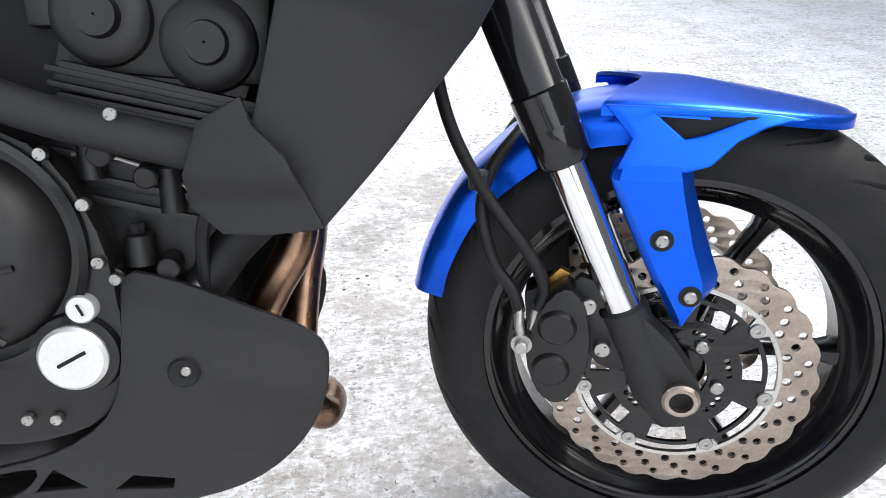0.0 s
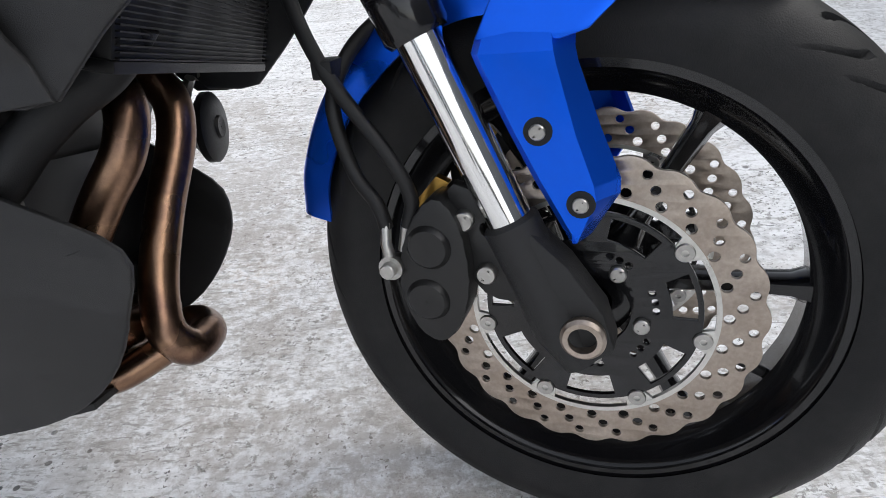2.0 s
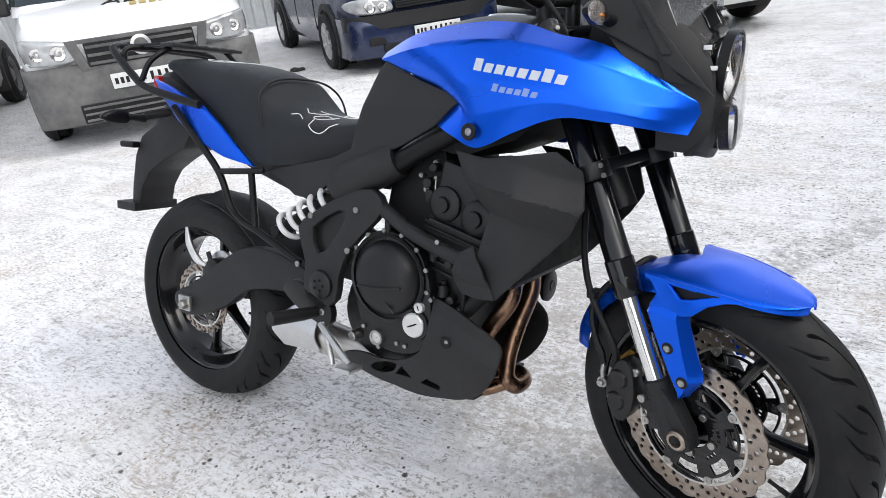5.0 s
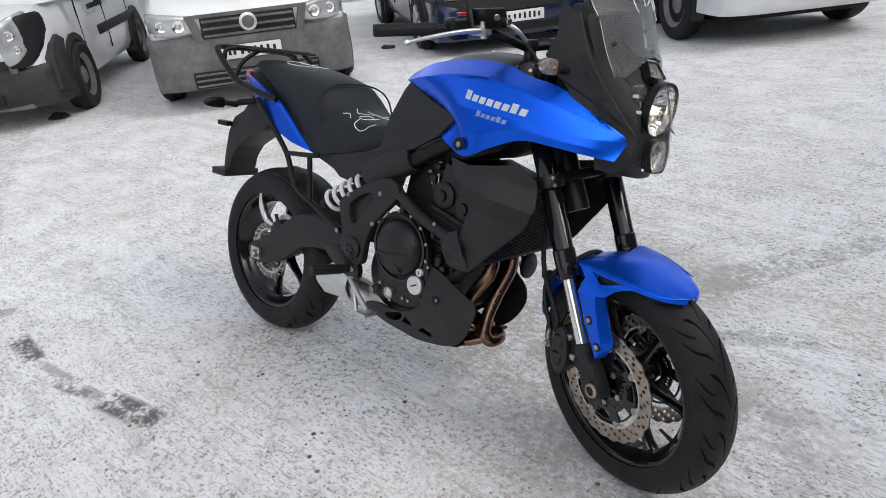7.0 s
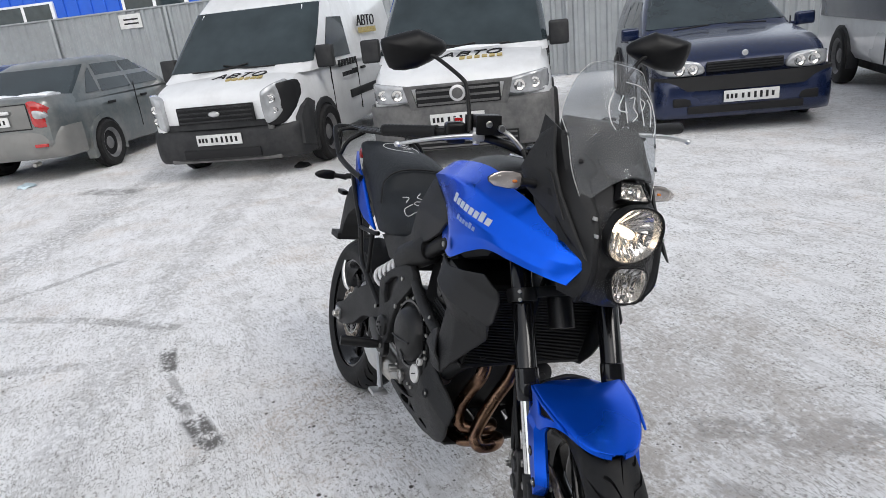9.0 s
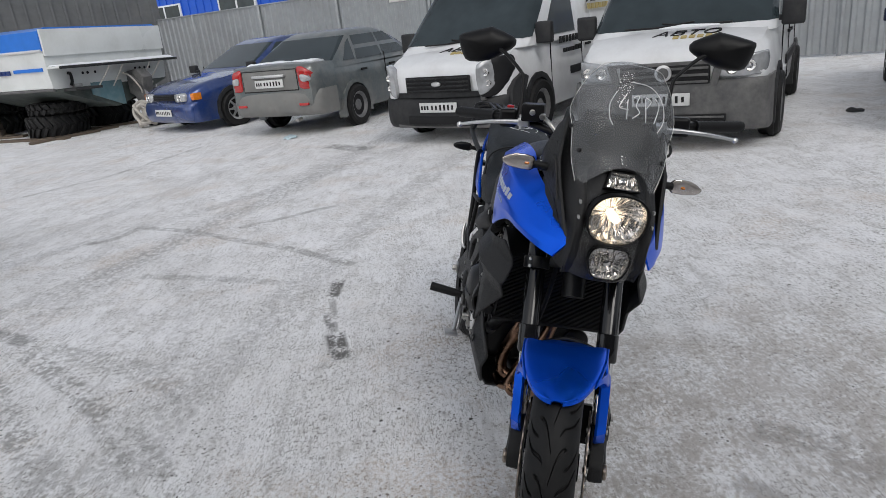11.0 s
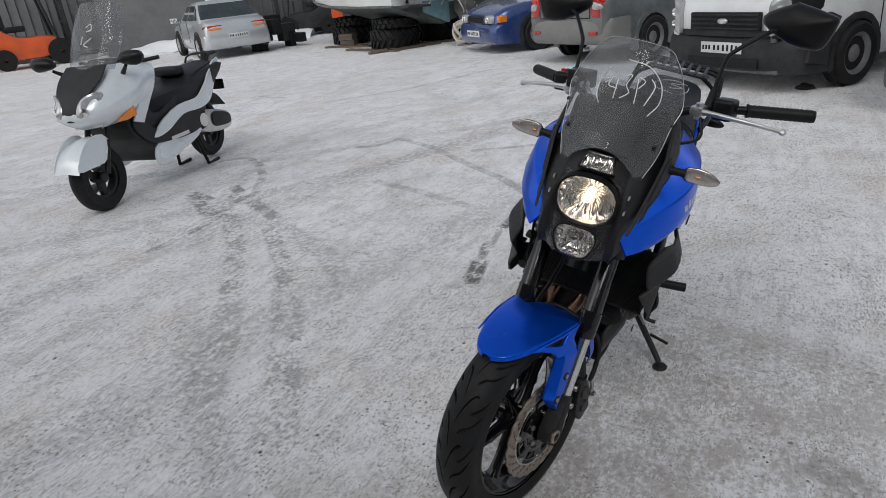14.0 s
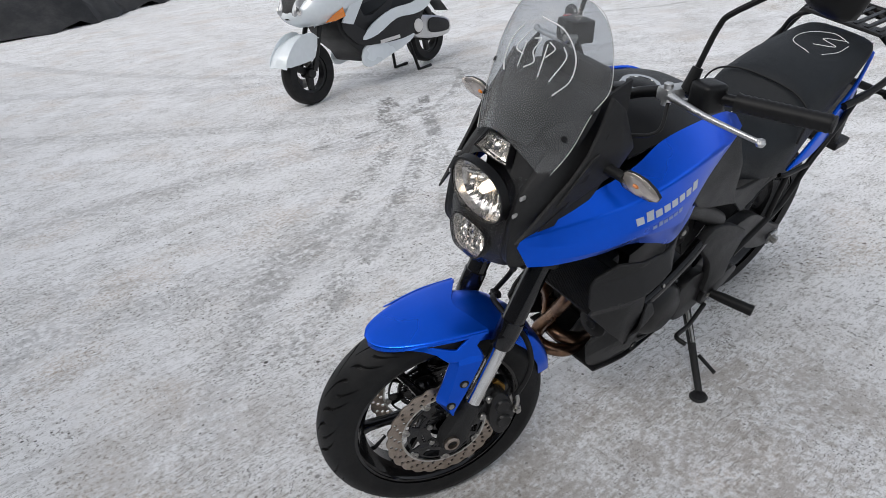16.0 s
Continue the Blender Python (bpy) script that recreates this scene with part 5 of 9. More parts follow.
bsh = cut_plate([shr], 0.007, 0.002, shr_bend)
bmesh.ops.subdivide_edges(bsh, edges=[e for e in bsh.edges if e.calc_length() > 0.014], cuts=1)
shs = both("radiator_shroud", bsh, "matte", bike, "matte black angular radiator shroud", None, 28)
for ob, s in zip(shs, (-1, 1)):
    part("bolt", bolt((0.945, s * 0.214, 0.530), 0.0085, (0, s, 0), 0.004), "steel", ob)
wing = cut_plate([[(0.917, 0.532), (0.917, 0.558), (0.930, 0.597), (0.965, 0.615), (0.972, 0.594), (0.995, 0.570), (1.020, 0.512), (0.975, 0.508), (0.940, 0.510)]], 0.008, 0.002,
                 lambda v: shr_bend(v) + Vector((0, -0.004 - 0.012 * max(0.0, min(1.0, (0.600 - v.z) / 0.03)) * max(0.0, min(1.0, (v.z - 0.535) / 0.02)), 0)), 0.010)
both("shroud_wing", wing, "matte", bike, "angular lug of the radiator shroud", None, 30)
horn = part("horn", join(lathe([(0.001, 0.010), (0.012, 0.011), (0.014, 0.008), (0.036, 0.006), (0.041, 0.002), (0.041, -0.006), (0.030, -0.014), (0.012, -0.03), (0.001, -0.032)], 32, (0, 0, 0), 'x')), "black", bike, "round black horn", Matrix.Translation((0.990, 0.115, 0.468)))
part("horn_bracket", tube([(0.975, 0.115, 0.468), (0.970, 0.100, 0.50), (0.985, 0.085, 0.525)], 0.006, 8, 8), "steel", horn)

# exhaust: two headers, collector and the short silencer under the engine
hp1 = [(0.930, -0.062, 0.530), (0.965, -0.066, 0.532), (0.985, -0.072, 0.505), (0.980, -0.080, 0.465), (0.952, -0.085, 0.420), (0.926, -0.090, 0.370), (0.914, -0.090, 0.325), (0.918, -0.078, 0.292), (0.940, -0.040, 0.286), (0.946, 0.000, 0.288), (0.91, 0.03, 0.28), (0.86, 0.03, 0.255)]
hp2 = [(0.930, 0.030, 0.525), (0.962, 0.030, 0.527), (0.984, 0.026, 0.505), (0.988, 0.014, 0.465), (0.976, -0.014, 0.400), (0.969, -0.043, 0.332), (0.975, -0.060, 0.286), (0.991, -0.050, 0.262), (0.994, -0.008, 0.262), (0.960, 0.030, 0.258), (0.90, 0.03, 0.235), (0.84, 0.01, 0.225)]
for h, f in ((hp1, -0.064), (hp2, 0.030)):
    hd = part("exhaust_header", tube(h, 0.0195, 20, 110), "header", bike, "bronze heat-stained exhaust header")
    part("flange", tube([(0.938, f, 0.531), (0.950, f, 0.5325)], 0.030, 20), "engine", hd, "black exhaust flange")
    for q in (-0.030, 0.030):
        part("flange_nut", rod((0.945, f + q, 0.540), (0.968, f + q, 0.543), 0.006, 6), "steel", hd)
part("link_pipe", tube([(0.880, -0.085, 0.250), (0.925, -0.078, 0.246), (0.972, -0.058, 0.266)], 0.016, 14, 16), "header", bike, "heat-stained joining pipe")
part("collector", tube([(0.86, 0, 0.212), (0.80, 0, 0.225), (0.66, -0.03, 0.245), (0.60, -0.06, 0.255)], [0.030, 0.042, 0.045, 0.040], 20, 20), "muffler", bike)
muf = part("silencer", join(tube([(0.64, -0.085, 0.258), (0.62, -0.095, 0.264), (0.50, -0.118, 0.285), (0.40, -0.130, 0.305), (0.385, -0.131, 0.308)], [0.030, 0.038, 0.045, 0.048, 0.035], 28, 30)), "muffler", bike, "short stainless silencer under the engine")
part("heat_shield", sheet([[(0.36, -0.150, 0.345), (0.42, -0.165, 0.372), (0.49, -0.165, 0.350)], [(0.33, -0.172, 0.300), (0.41, -0.186, 0.320), (0.49, -0.180, 0.305)], [(0.37, -0.165, 0.255), (0.43, -0.172, 0.262), (0.50, -0.168, 0.265)]], 13, 11, 0.004), "alu", muf, "pale metal heat shield")
part("outlet", tube([(0.35, -0.168, 0.325), (0.335, -0.180, 0.325)], 0.016, 16), "ink", muf)
wp = part("water_pipe", join(tube([(0.880, -0.140, 0.432), (0.905, -0.140, 0.452), (0.930, -0.132, 0.482), (0.965, -0.125, 0.512), (1.00, -0.12, 0.535), (1.03, -0.12, 0.57)], 0.0205, 16, 30)), "hose", bike, "thick rubber coolant hose")
part("hose_clamp", tube([(0.900, -0.149, 0.438), (0.908, -0.148, 0.443)], 0.0225, 18), "steel", wp)
part("coolant_line", tube([(0.905, -0.155, 0.43), (0.91, -0.16, 0.50), (0.93, -0.165, 0.545)], 0.006, 8, 14), "hose", wp)

# foot pegs, pedal, side stand
for s in (-1, 1):
    pb = part("peg_bracket", prism(smooth_loop([(0.44, 0.45), (0.50, 0.43), (0.56, 0.40), (0.55, 0.35), (0.47, 0.37), (0.40, 0.42)], 3), s * 0.175, s * 0.198, 0.005), "engine", bike, "black footpeg bracket")
    part("footpeg", join(tube([(0.515, s * 0.19, 0.380), (0.505, s * 0.23, 0.382), (0.485, s * 0.32, 0.388)], [0.012, 0.016, 0.017], 10)), "hose", pb, "rubber-topped footpeg")
    part("bolt", bolt((0.535, s * 0.197, 0.385), 0.009, (0, s, 0), 0.005), "steel", pb)
part("brake_pedal", join(tube([(0.53, -0.20, 0.355), (0.60, -0.215, 0.310), (0.645, -0.225, 0.285)], 0.008, 10, 14), box((0.65, -0.235, 0.280), (0.045, 0.05, 0.012), 0.003), tube([(0.535, -0.195, 0.36), (0.555, -0.195, 0.30), (0.57, -0.2, 0.258)], 0.007, 10)), "alu", bike, "aluminium brake pedal")
part("gear_lever", tube([(0.53, 0.20, 0.345), (0.62, 0.215, 0.32), (0.70, 0.225, 0.33), (0.705, 0.26, 0.33)], 0.007, 10, 20), "engine", bike, "black gear lever")
foot = Vector((0.620, 0.332, 0.110))
stand = part("side_stand", join(tube([(0.50, 0.135, 0.275), (0.52, 0.165, 0.255), foot + Vector((-0.004, -0.006, 0.006))], [0.018, 0.013, 0.011], 12), tube([foot + Vector((-0.06, -0.07, 0.075)), foot + Vector((-0.04, 0.0, 0.075)) ], 0.006, 8), box((0.49, 0.12, 0.285), (0.05, 0.05, 0.05), 0.01)), "matte", bike, "black side stand resting on the snow")
part("stand_foot", lathe([(0.001, 0.0), (0.026, 0.0), (0.028, 0.004), (0.024, 0.010), (0.001, 0.012)], 20, (0, 0, 0), 'z'), "matte", stand, "", Matrix.Translation(foot) @ Matrix.Rotation(-LEAN, 4, 'X') @ Matrix.Translation((0.002, 0.0, -0.012)))
part("stand_spring", tube([(0.52, 0.15, 0.285), (0.565, 0.23, 0.22)], 0.006, 8), "steel", stand)

# nose fairing, lamps, screen, dash
nose = [[(1.385, 0, 0.808), (1.380, -0.040, 0.808), (1.365, -0.070, 0.810), (1.330, -0.092, 0.815), (1.27, -0.105, 0.820)],
        [(1.400, 0, 0.850), (1.398, -0.045, 0.850), (1.386, -0.078, 0.852), (1.350, -0.102, 0.855), (1.27, -0.120, 0.86)],
        [(1.402, 0, 0.905), (1.400, -0.050, 0.905), (1.388, -0.082, 0.905), (1.350, -0.102, 0.905), (1.26, -0.135, 0.91)],
        [(1.396, 0, 0.965), (1.392, -0.050, 0.965), (1.376, -0.084, 0.965), (1.325, -0.112, 0.965), (1.22, -0.150, 0.97)],
        [(1.380, 0, 1.020), (1.372, -0.050, 1.020), (1.350, -0.080, 1.020), (1.285, -0.112, 1.022), (1.17, -0.150, 1.03)],
        [(1.352, 0, 1.066), (1.342, -0.040, 1.066), (1.318, -0.070, 1.066), (1.250, -0.106, 1.070), (1.14, -0.140, 1.085)],
        [(1.318, 0, 1.095), (1.305, -0.045, 1.098), (1.275, -0.078, 1.102), (1.215, -0.108, 1.120), (1.13, -0.128, 1.150)],
        [(1.270, 0, 1.125), (1.258, -0.050, 1.130), (1.236, -0.084, 1.140), (1.185, -0.112, 1.172), (1.13, -0.122, 1.200)]]
def nose_x(y, z):
    """How far ahead the nose surface lies at a height and an offset from the middle."""
    xs = []
    for r in nose:
        ys = [-q[1] for q in r]
        xs.append(float(np.interp(abs(y), ys, [q[0] for q in r])))
    return float(np.interp(z, [r[0][2] for r in nose], xs))


big = [(0.071 * math.copysign(abs(math.cos(a)) ** 0.86, math.cos(a)), 0.003 + 0.061 * math.copysign(abs(math.sin(a)) ** 0.86, math.sin(a))) for a in (math.pi - k * math.tau / 40 for k in range(40))]
small = smooth_loop([(-0.050, 0.008), (-0.038, 0.034), (0.0, 0.038), (0.038, 0.034), (0.050, 0.008), (0.034, -0.032), (0.0, -0.038), (-0.034, -0.032)], 4)
posl = [(-0.042, -0.019), (-0.029, 0.019), (0.029, 0.019), (0.042, -0.019), (0.02, -0.021), (-0.02, -0.021)]
LAMPS = ((big, 0.970), (small, 0.864), (posl, 1.060))
mask = [(-0.072, 0.812), (0.072, 0.812), (0.080, 0.86), (0.084, 0.93), (0.084, 0.98), (0.077, 1.03), (0.058, 1.088), (-0.058, 1.088), (-0.077, 1.03), (-0.084, 0.98), (-0.084, 0.93), (-0.080, 0.86)]
fair = part("nose_fairing", cut_plate([smooth_loop(mask, 3)] + [[(y * 1.03, z * 1.03 + zc) for y, z in lp] for lp, zc in LAMPS], 0.008, 0.002, lambda v: Vector((nose_x(v.x, v.z) - 0.036 - v.y, v.x, v.z))), "matte", bike, "matte black nose fairing", None, 50)
half = [[(nose_x(0.074, r[0][2]) - 0.036, -0.072, r[2][2]), (nose_x(0.088, r[0][2]) - 0.016, -0.090, r[2][2])] + r[3:] for r in nose[:6]] + [[(nose_x(0.056, r[0][2]) - 0.02, -0.056, r[1][2])] + r[2:] for r in nose[6:]]
half = [r if len(r) == 4 else r[:2] + r[-2:] for r in half]
both("nose_side", sheet(half, 25, 37, 0.006), "matte", fair, "", None, 50)
part("nose_brow", sheet([[(x, -0.060, z), (x + 0.008, 0, z + 0.004), (x, 0.060, z)] for x, z in ((1.318, 1.088), (1.300, 1.100), (1.262, 1.128))], 11, 9, 0.006), "matte", fair)
for s in (-1, 1):
    fin = cut_plate([[(1.125, 1.075), (1.155, 1.155), (1.185, 1.180), (1.215, 1.120), (1.265, 1.035), (1.33, 0.955), (1.365, 0.915), (1.30, 0.955), (1.20, 1.01), (1.16, 1.03)]], 0.008, 0.002, lambda v: Vector((v.x, v.y + 0.157 - 0.20 * max(0, v.x - 1.16) - 0.25 * max(0, v.z - 1.08), v.z)))
    if s < 0:
        fin.transform(Matrix.Diagonal((1, -1, 1, 1)))
    part("side_fin", fin, "matte", fair)
    for q in ((1.365, 0.93), (1.352, 0.965)):
        part("clip", box((q[0] - 0.012, s * 0.094, q[1] + 0.035), (0.014, 0.004, 0.008), 0.001), "cap", fair)


for s in (-1, 1):
    # thin black triangles paint the shade of hollows; the ridges are solid
    for tri in ([(1.195, 1.118), (1.272, 1.020), (1.232, 1.030)], [(1.262, 0.990), (1.322, 0.935), (1.285, 0.940)], [(1.215, 1.085), (1.230, 1.078), (1.290, 0.985), (1.275, 0.985)]):
        pts = []
        for x, z in tri:
            w = 0.157 - 0.20 * max(0, x - 1.16) - 0.25 * max(0, z - 1.08) + 0.0045
            pts.append((x, s * w, z))
        part("recess_shade" if len(tri) == 3 else "ridge", slab(pts, s * (0.001 if len(tri) == 3 else 0.004), (0, 1, 0)), "ink" if len(tri) == 3 else "matte", fair, "", None, 0)


def lamp(name, outline, at, tilt, depth, lit, label):
    """A reflector bowl with ribs, a bulb and a clear lens bulging ahead. outline: (y, z) pairs."""
    m = Matrix.Translation(at) @ Matrix.Rotation(radians(tilt), 4, 'Y')
    bowl = []
    fine = []
    for (y0, z0), (y1, z1) in zip(outline, outline[1:] + outline[:1]):
        fine += [(y0, z0), ((y0 + y1) / 2, (z0 + z1) / 2)]
    for d, k in ((0.004, 1.0), (-0.012, 0.94), (-0.30 * depth - 0.006, 0.84), (-depth * 0.6, 0.66), (-depth * 0.85, 0.42), (-depth, 0.20), (-depth, 0.02)):
        bowl.append([(d + (0.0035 if i % 4 < 2 and 0.3 < k < 0.9 else 0.0), y * k, z * k) for i, (y, z) in enumerate(fine)])
    ob = part(name, skin(bowl, True, False), "reflector", fair, label, m, 18)
    part("lamp_rim", skin([[(d, y * k, z * k) for y, z in outline] for d, k in ((0.002, 1.0), (0.010, 1.02), (0.010, 1.09), (-0.008, 1.10), (-0.008, 1.0))], True, False), "black", ob, "", m)
    ys = [p[0] for p in outline]; zs = [p[1] for p in outline]
    if lit:
        part("bulb", lathe([(0.0005, 0.030), (0.009, 0.024), (0.011, 0.012), (0.011, -0.02)], 16, (-depth * 0.55, 0, 0), 'x'), "glow", ob, "lit warm bulb", m)
        n = 7
        for k in range(n):
            y = min(ys) * 0.78 + (max(ys) - min(ys)) * 0.78 * k / (n - 1)
            zz = 0.045 * math.sqrt(max(0.05, 1 - (y / max(ys)) ** 2))
            part("reflector_rib", box((-depth * 0.35 - 0.010 * (1 - abs(y) / max(ys)), y, -zz * 0.45), (0.012, 0.0035, zz * 0.9), 0.001), "reflector", ob, "", m)
    else:
        part("inner_shade", lathe([(0.0005, 0.012), (0.008, 0.010), (0.011, 0.0), (0.011, -0.012)], 18, (-depth * 0.5, 0, 0.0), 'x'), "reflector", ob, "", m)
        for k in range(5):
            y = (k - 2) * 0.36 * max(ys)
            part("reflector_rib", box((-depth * 0.45, y, 0.0), (0.010, 0.003, 1.3 * max(zs) * (1 - 0.5 * abs(y) / max(ys))), 0.001), "reflector", ob, "", m)
    dome = [[(d, y * k, z * k) for y, z in outline] for d, k in ((0.004, 1.0), (0.012, 0.96), (0.019, 0.80), (0.023, 0.5), (0.0245, 0.02))]
    le = part("lamp_lens", skin(dome, True, False), "lens", ob, "clear bulging lamp lens", m, 80)
    le.visible_shadow = False
    return ob


lamp("headlamp", big, (1.362, 0, 0.970), 6, 0.055, True, "lit main headlamp with a ribbed reflector")
lamp("lower_headlamp", small, (1.372, 0, 0.864), -4, 0.026, False, "smaller unlit lower headlamp")
lamp("position_lamp", posl, (1.328, 0, 1.060), -30, 0.018, False, "small square position lamp")
cover = part("lamp_cover", sheet([[(nose_x(y, z) - (0.030 if abs(y) > 0.07 else 0.004 + 0.02 * (abs(y) / 0.07) ** 2), y, z) for y in (-0.076, -0.055, -0.03, 0.0, 0.03, 0.055, 0.076)] for z in (0.818, 0.845, 0.88, 0.92, 0.96, 1.0, 1.028)], 25, 25, 0.003), "lens", fair, "large clear cover over the headlamps", None, 80)
cover.visible_shadow = False
screen_rows = [[(1.292, -0.098, 1.022), (1.326, -0.055, 1.074), (1.338, 0.0, 1.098), (1.326, 0.055, 1.074), (1.292, 0.098, 1.022)],
               [(1.264, -0.120, 1.090), (1.308, -0.062, 1.114), (1.322, 0.0, 1.126), (1.308, 0.062, 1.114), (1.264, 0.120, 1.090)],
               [(1.238, -0.128, 1.160), (1.288, -0.074, 1.166), (1.304, 0.0, 1.168), (1.288, 0.074, 1.166), (1.238, 0.128, 1.160)],
               [(1.214, -0.137, 1.205), (1.270, -0.076, 1.214), (1.286, 0.0, 1.216), (1.270, 0.076, 1.214), (1.214, 0.137, 1.205)],
               [(1.205, -0.120, 1.260), (1.248, -0.068, 1.268), (1.262, 0.0, 1.272), (1.248, 0.068, 1.268), (1.205, 0.120, 1.260)],
               [(1.200, -0.094, 1.302), (1.228, -0.054, 1.312), (1.239, 0.0, 1.316), (1.228, 0.054, 1.312), (1.200, 0.094, 1.302)],
               [(1.204, -0.058, 1.328), (1.214, -0.032, 1.335), (1.219, 0.0, 1.337), (1.214, 0.032, 1.335), (1.204, 0.058, 1.328)]]
part("inner_panel", sheet([[(x - 0.036, y * 0.93, z) for x, y, z in r] for r in screen_rows[:3]] + [[(1.196, -0.10, 1.178), (1.245, -0.06, 1.190), (1.258, 0.0, 1.194), (1.245, 0.06, 1.190), (1.196, 0.10, 1.178)]], 21, 15, 0.004), "matte", bike, "dark inner panel below the screen", None, 60)
scr = part("windscreen", sheet(screen_rows, 31, 35, 0.003), "screen", bike, "clear smoked windscreen with white marker strokes", None, 60)
scr.visible_shadow = False
rim_pts = [r[0] for r in screen_rows] + [r[-1] for r in screen_rows][::-1]
# silver line paints the light caught along the pane's rim
part("screen_edge_glint", tube(rim_pts, 0.0008, 6, 90), "cap", scr, "thin silver line drawn as the glint on the screen edge")
for s in (-1, 1):
    for q in ((1.272, 0.106, 1.112), (1.232, 0.128, 1.163)):
        part("screw", bolt((q[0], s * q[1], q[2]), 0.006, (0.6, s * 0.7, 0.3), 0.005), "hose", scr)
strokes = [[(1.3, 0.045, 1.265), (1.3, 0.058, 1.235), (1.3, 0.056, 1.205), (1.3, 0.046, 1.188)], [(1.3, 0.022, 1.262), (1.3, 0.036, 1.232), (1.3, 0.014, 1.228)], [(1.3, 0.018, 1.248), (1.3, 0.017, 1.225), (1.3, 0.016, 1.206)],
           [(1.3, 0.004, 1.258), (1.3, -0.010, 1.262), (1.3, -0.004, 1.240), (1.3, -0.014, 1.225), (1.3, 0.002, 1.210)], [(1.3, -0.026, 1.258), (1.3, -0.030, 1.232), (1.3, -0.033, 1.205)], [(1.3, -0.028, 1.262), (1.3, -0.042, 1.254), (1.3, -0.032, 1.238)],
           [(1.3, -0.054, 1.262), (1.3, -0.066, 1.245), (1.3, -0.056, 1.205)], [(1.3, 0.010, 1.292), (1.3, -0.040, 1.286), (1.3, -0.076, 1.255), (1.3, -0.086, 1.215), (1.3, -0.07, 1.185)]]
strokes = [[(1.6, -y, z) for _, y, z in s] for s in strokes]
strokes_on(scr, strokes, 0.0013, scr, "white marker stroke", 24, (-1, 0, 0), 0.001)
dash = part("dashboard", join(box((1.165, 0, 1.115), (0.07, 0.20, 0.10), 0.015), box((1.145, 0.0, 1.175), (0.030, 0.16, 0.060), 0.012), prism([(1.22, 1.075), (1.17, 1.150), (1.13, 1.18), (1.12, 1.05), (1.20, 1.03)], -0.08, 0.08, 0.01)), "matte", bike, "black instrument panel behind the screen")
part("inner_fairing", prism([(1.285, 0.83), (1.280, 0.99), (1.24, 1.09), (1.12, 1.06), (1.10, 0.98), (1.20, 0.90), (1.28, 0.84)], -0.075, 0.075, 0.01), "ink", bike, "")
part("air_box", prism([(0.70, 0.80), (0.72, 0.95), (0.90, 1.02), (1.07, 0.98), (1.10, 0.90), (1.0, 0.82), (0.88, 0.78)], -0.135, 0.135, 0.02), "ink", bike, "")

# ---------------- ground ----------------
def ground_height(x, y):
    r = math.hypot(x - 0.7, y)
    h = 0.006 * noise.noise((x * 3.1, y * 3.1, 0)) + 0.003 * noise.noise((x * 11, y * 11, 4))
    h = h * min(1.0, r / 1.0) if r < 30 else 0.0
    return h - 0.018 * math.exp(-((x + 0.03) ** 2 + y ** 2) / 0.09)


def spaced(c, fine, reach, far, grow):
    out, d, s = [0.0], 0.0, fine
    while d < far:
        if d > reach:
            s *= grow
        d += s
        out.append(d)
    return sorted({c - q for q in out} | {c + q for q in out})


gx, gy = spaced(0.8, 0.045, 3.2, 600, 1.10), spaced(-0.2, 0.045, 3.2, 600, 1.10)
gv = [(x, y, ground_height(x, y)) for y in gy for x in gx]
nx = len(gx)
gf = [(j * nx + i, j * nx + i + 1, (j + 1) * nx + i + 1, (j + 1) * nx + i) for j in range(len(gy) - 1) for i in range(nx - 1)]
gme = bpy.data.meshes.new("ground")
gme.from_pydata(gv, [], gf)
gme.polygons.foreach_set("use_smooth", [True] * len(gf))
ground = tagged(new("ground", gme), "packed dirty snow with grit, stains and tyre tracks", "ground", "", "structure")


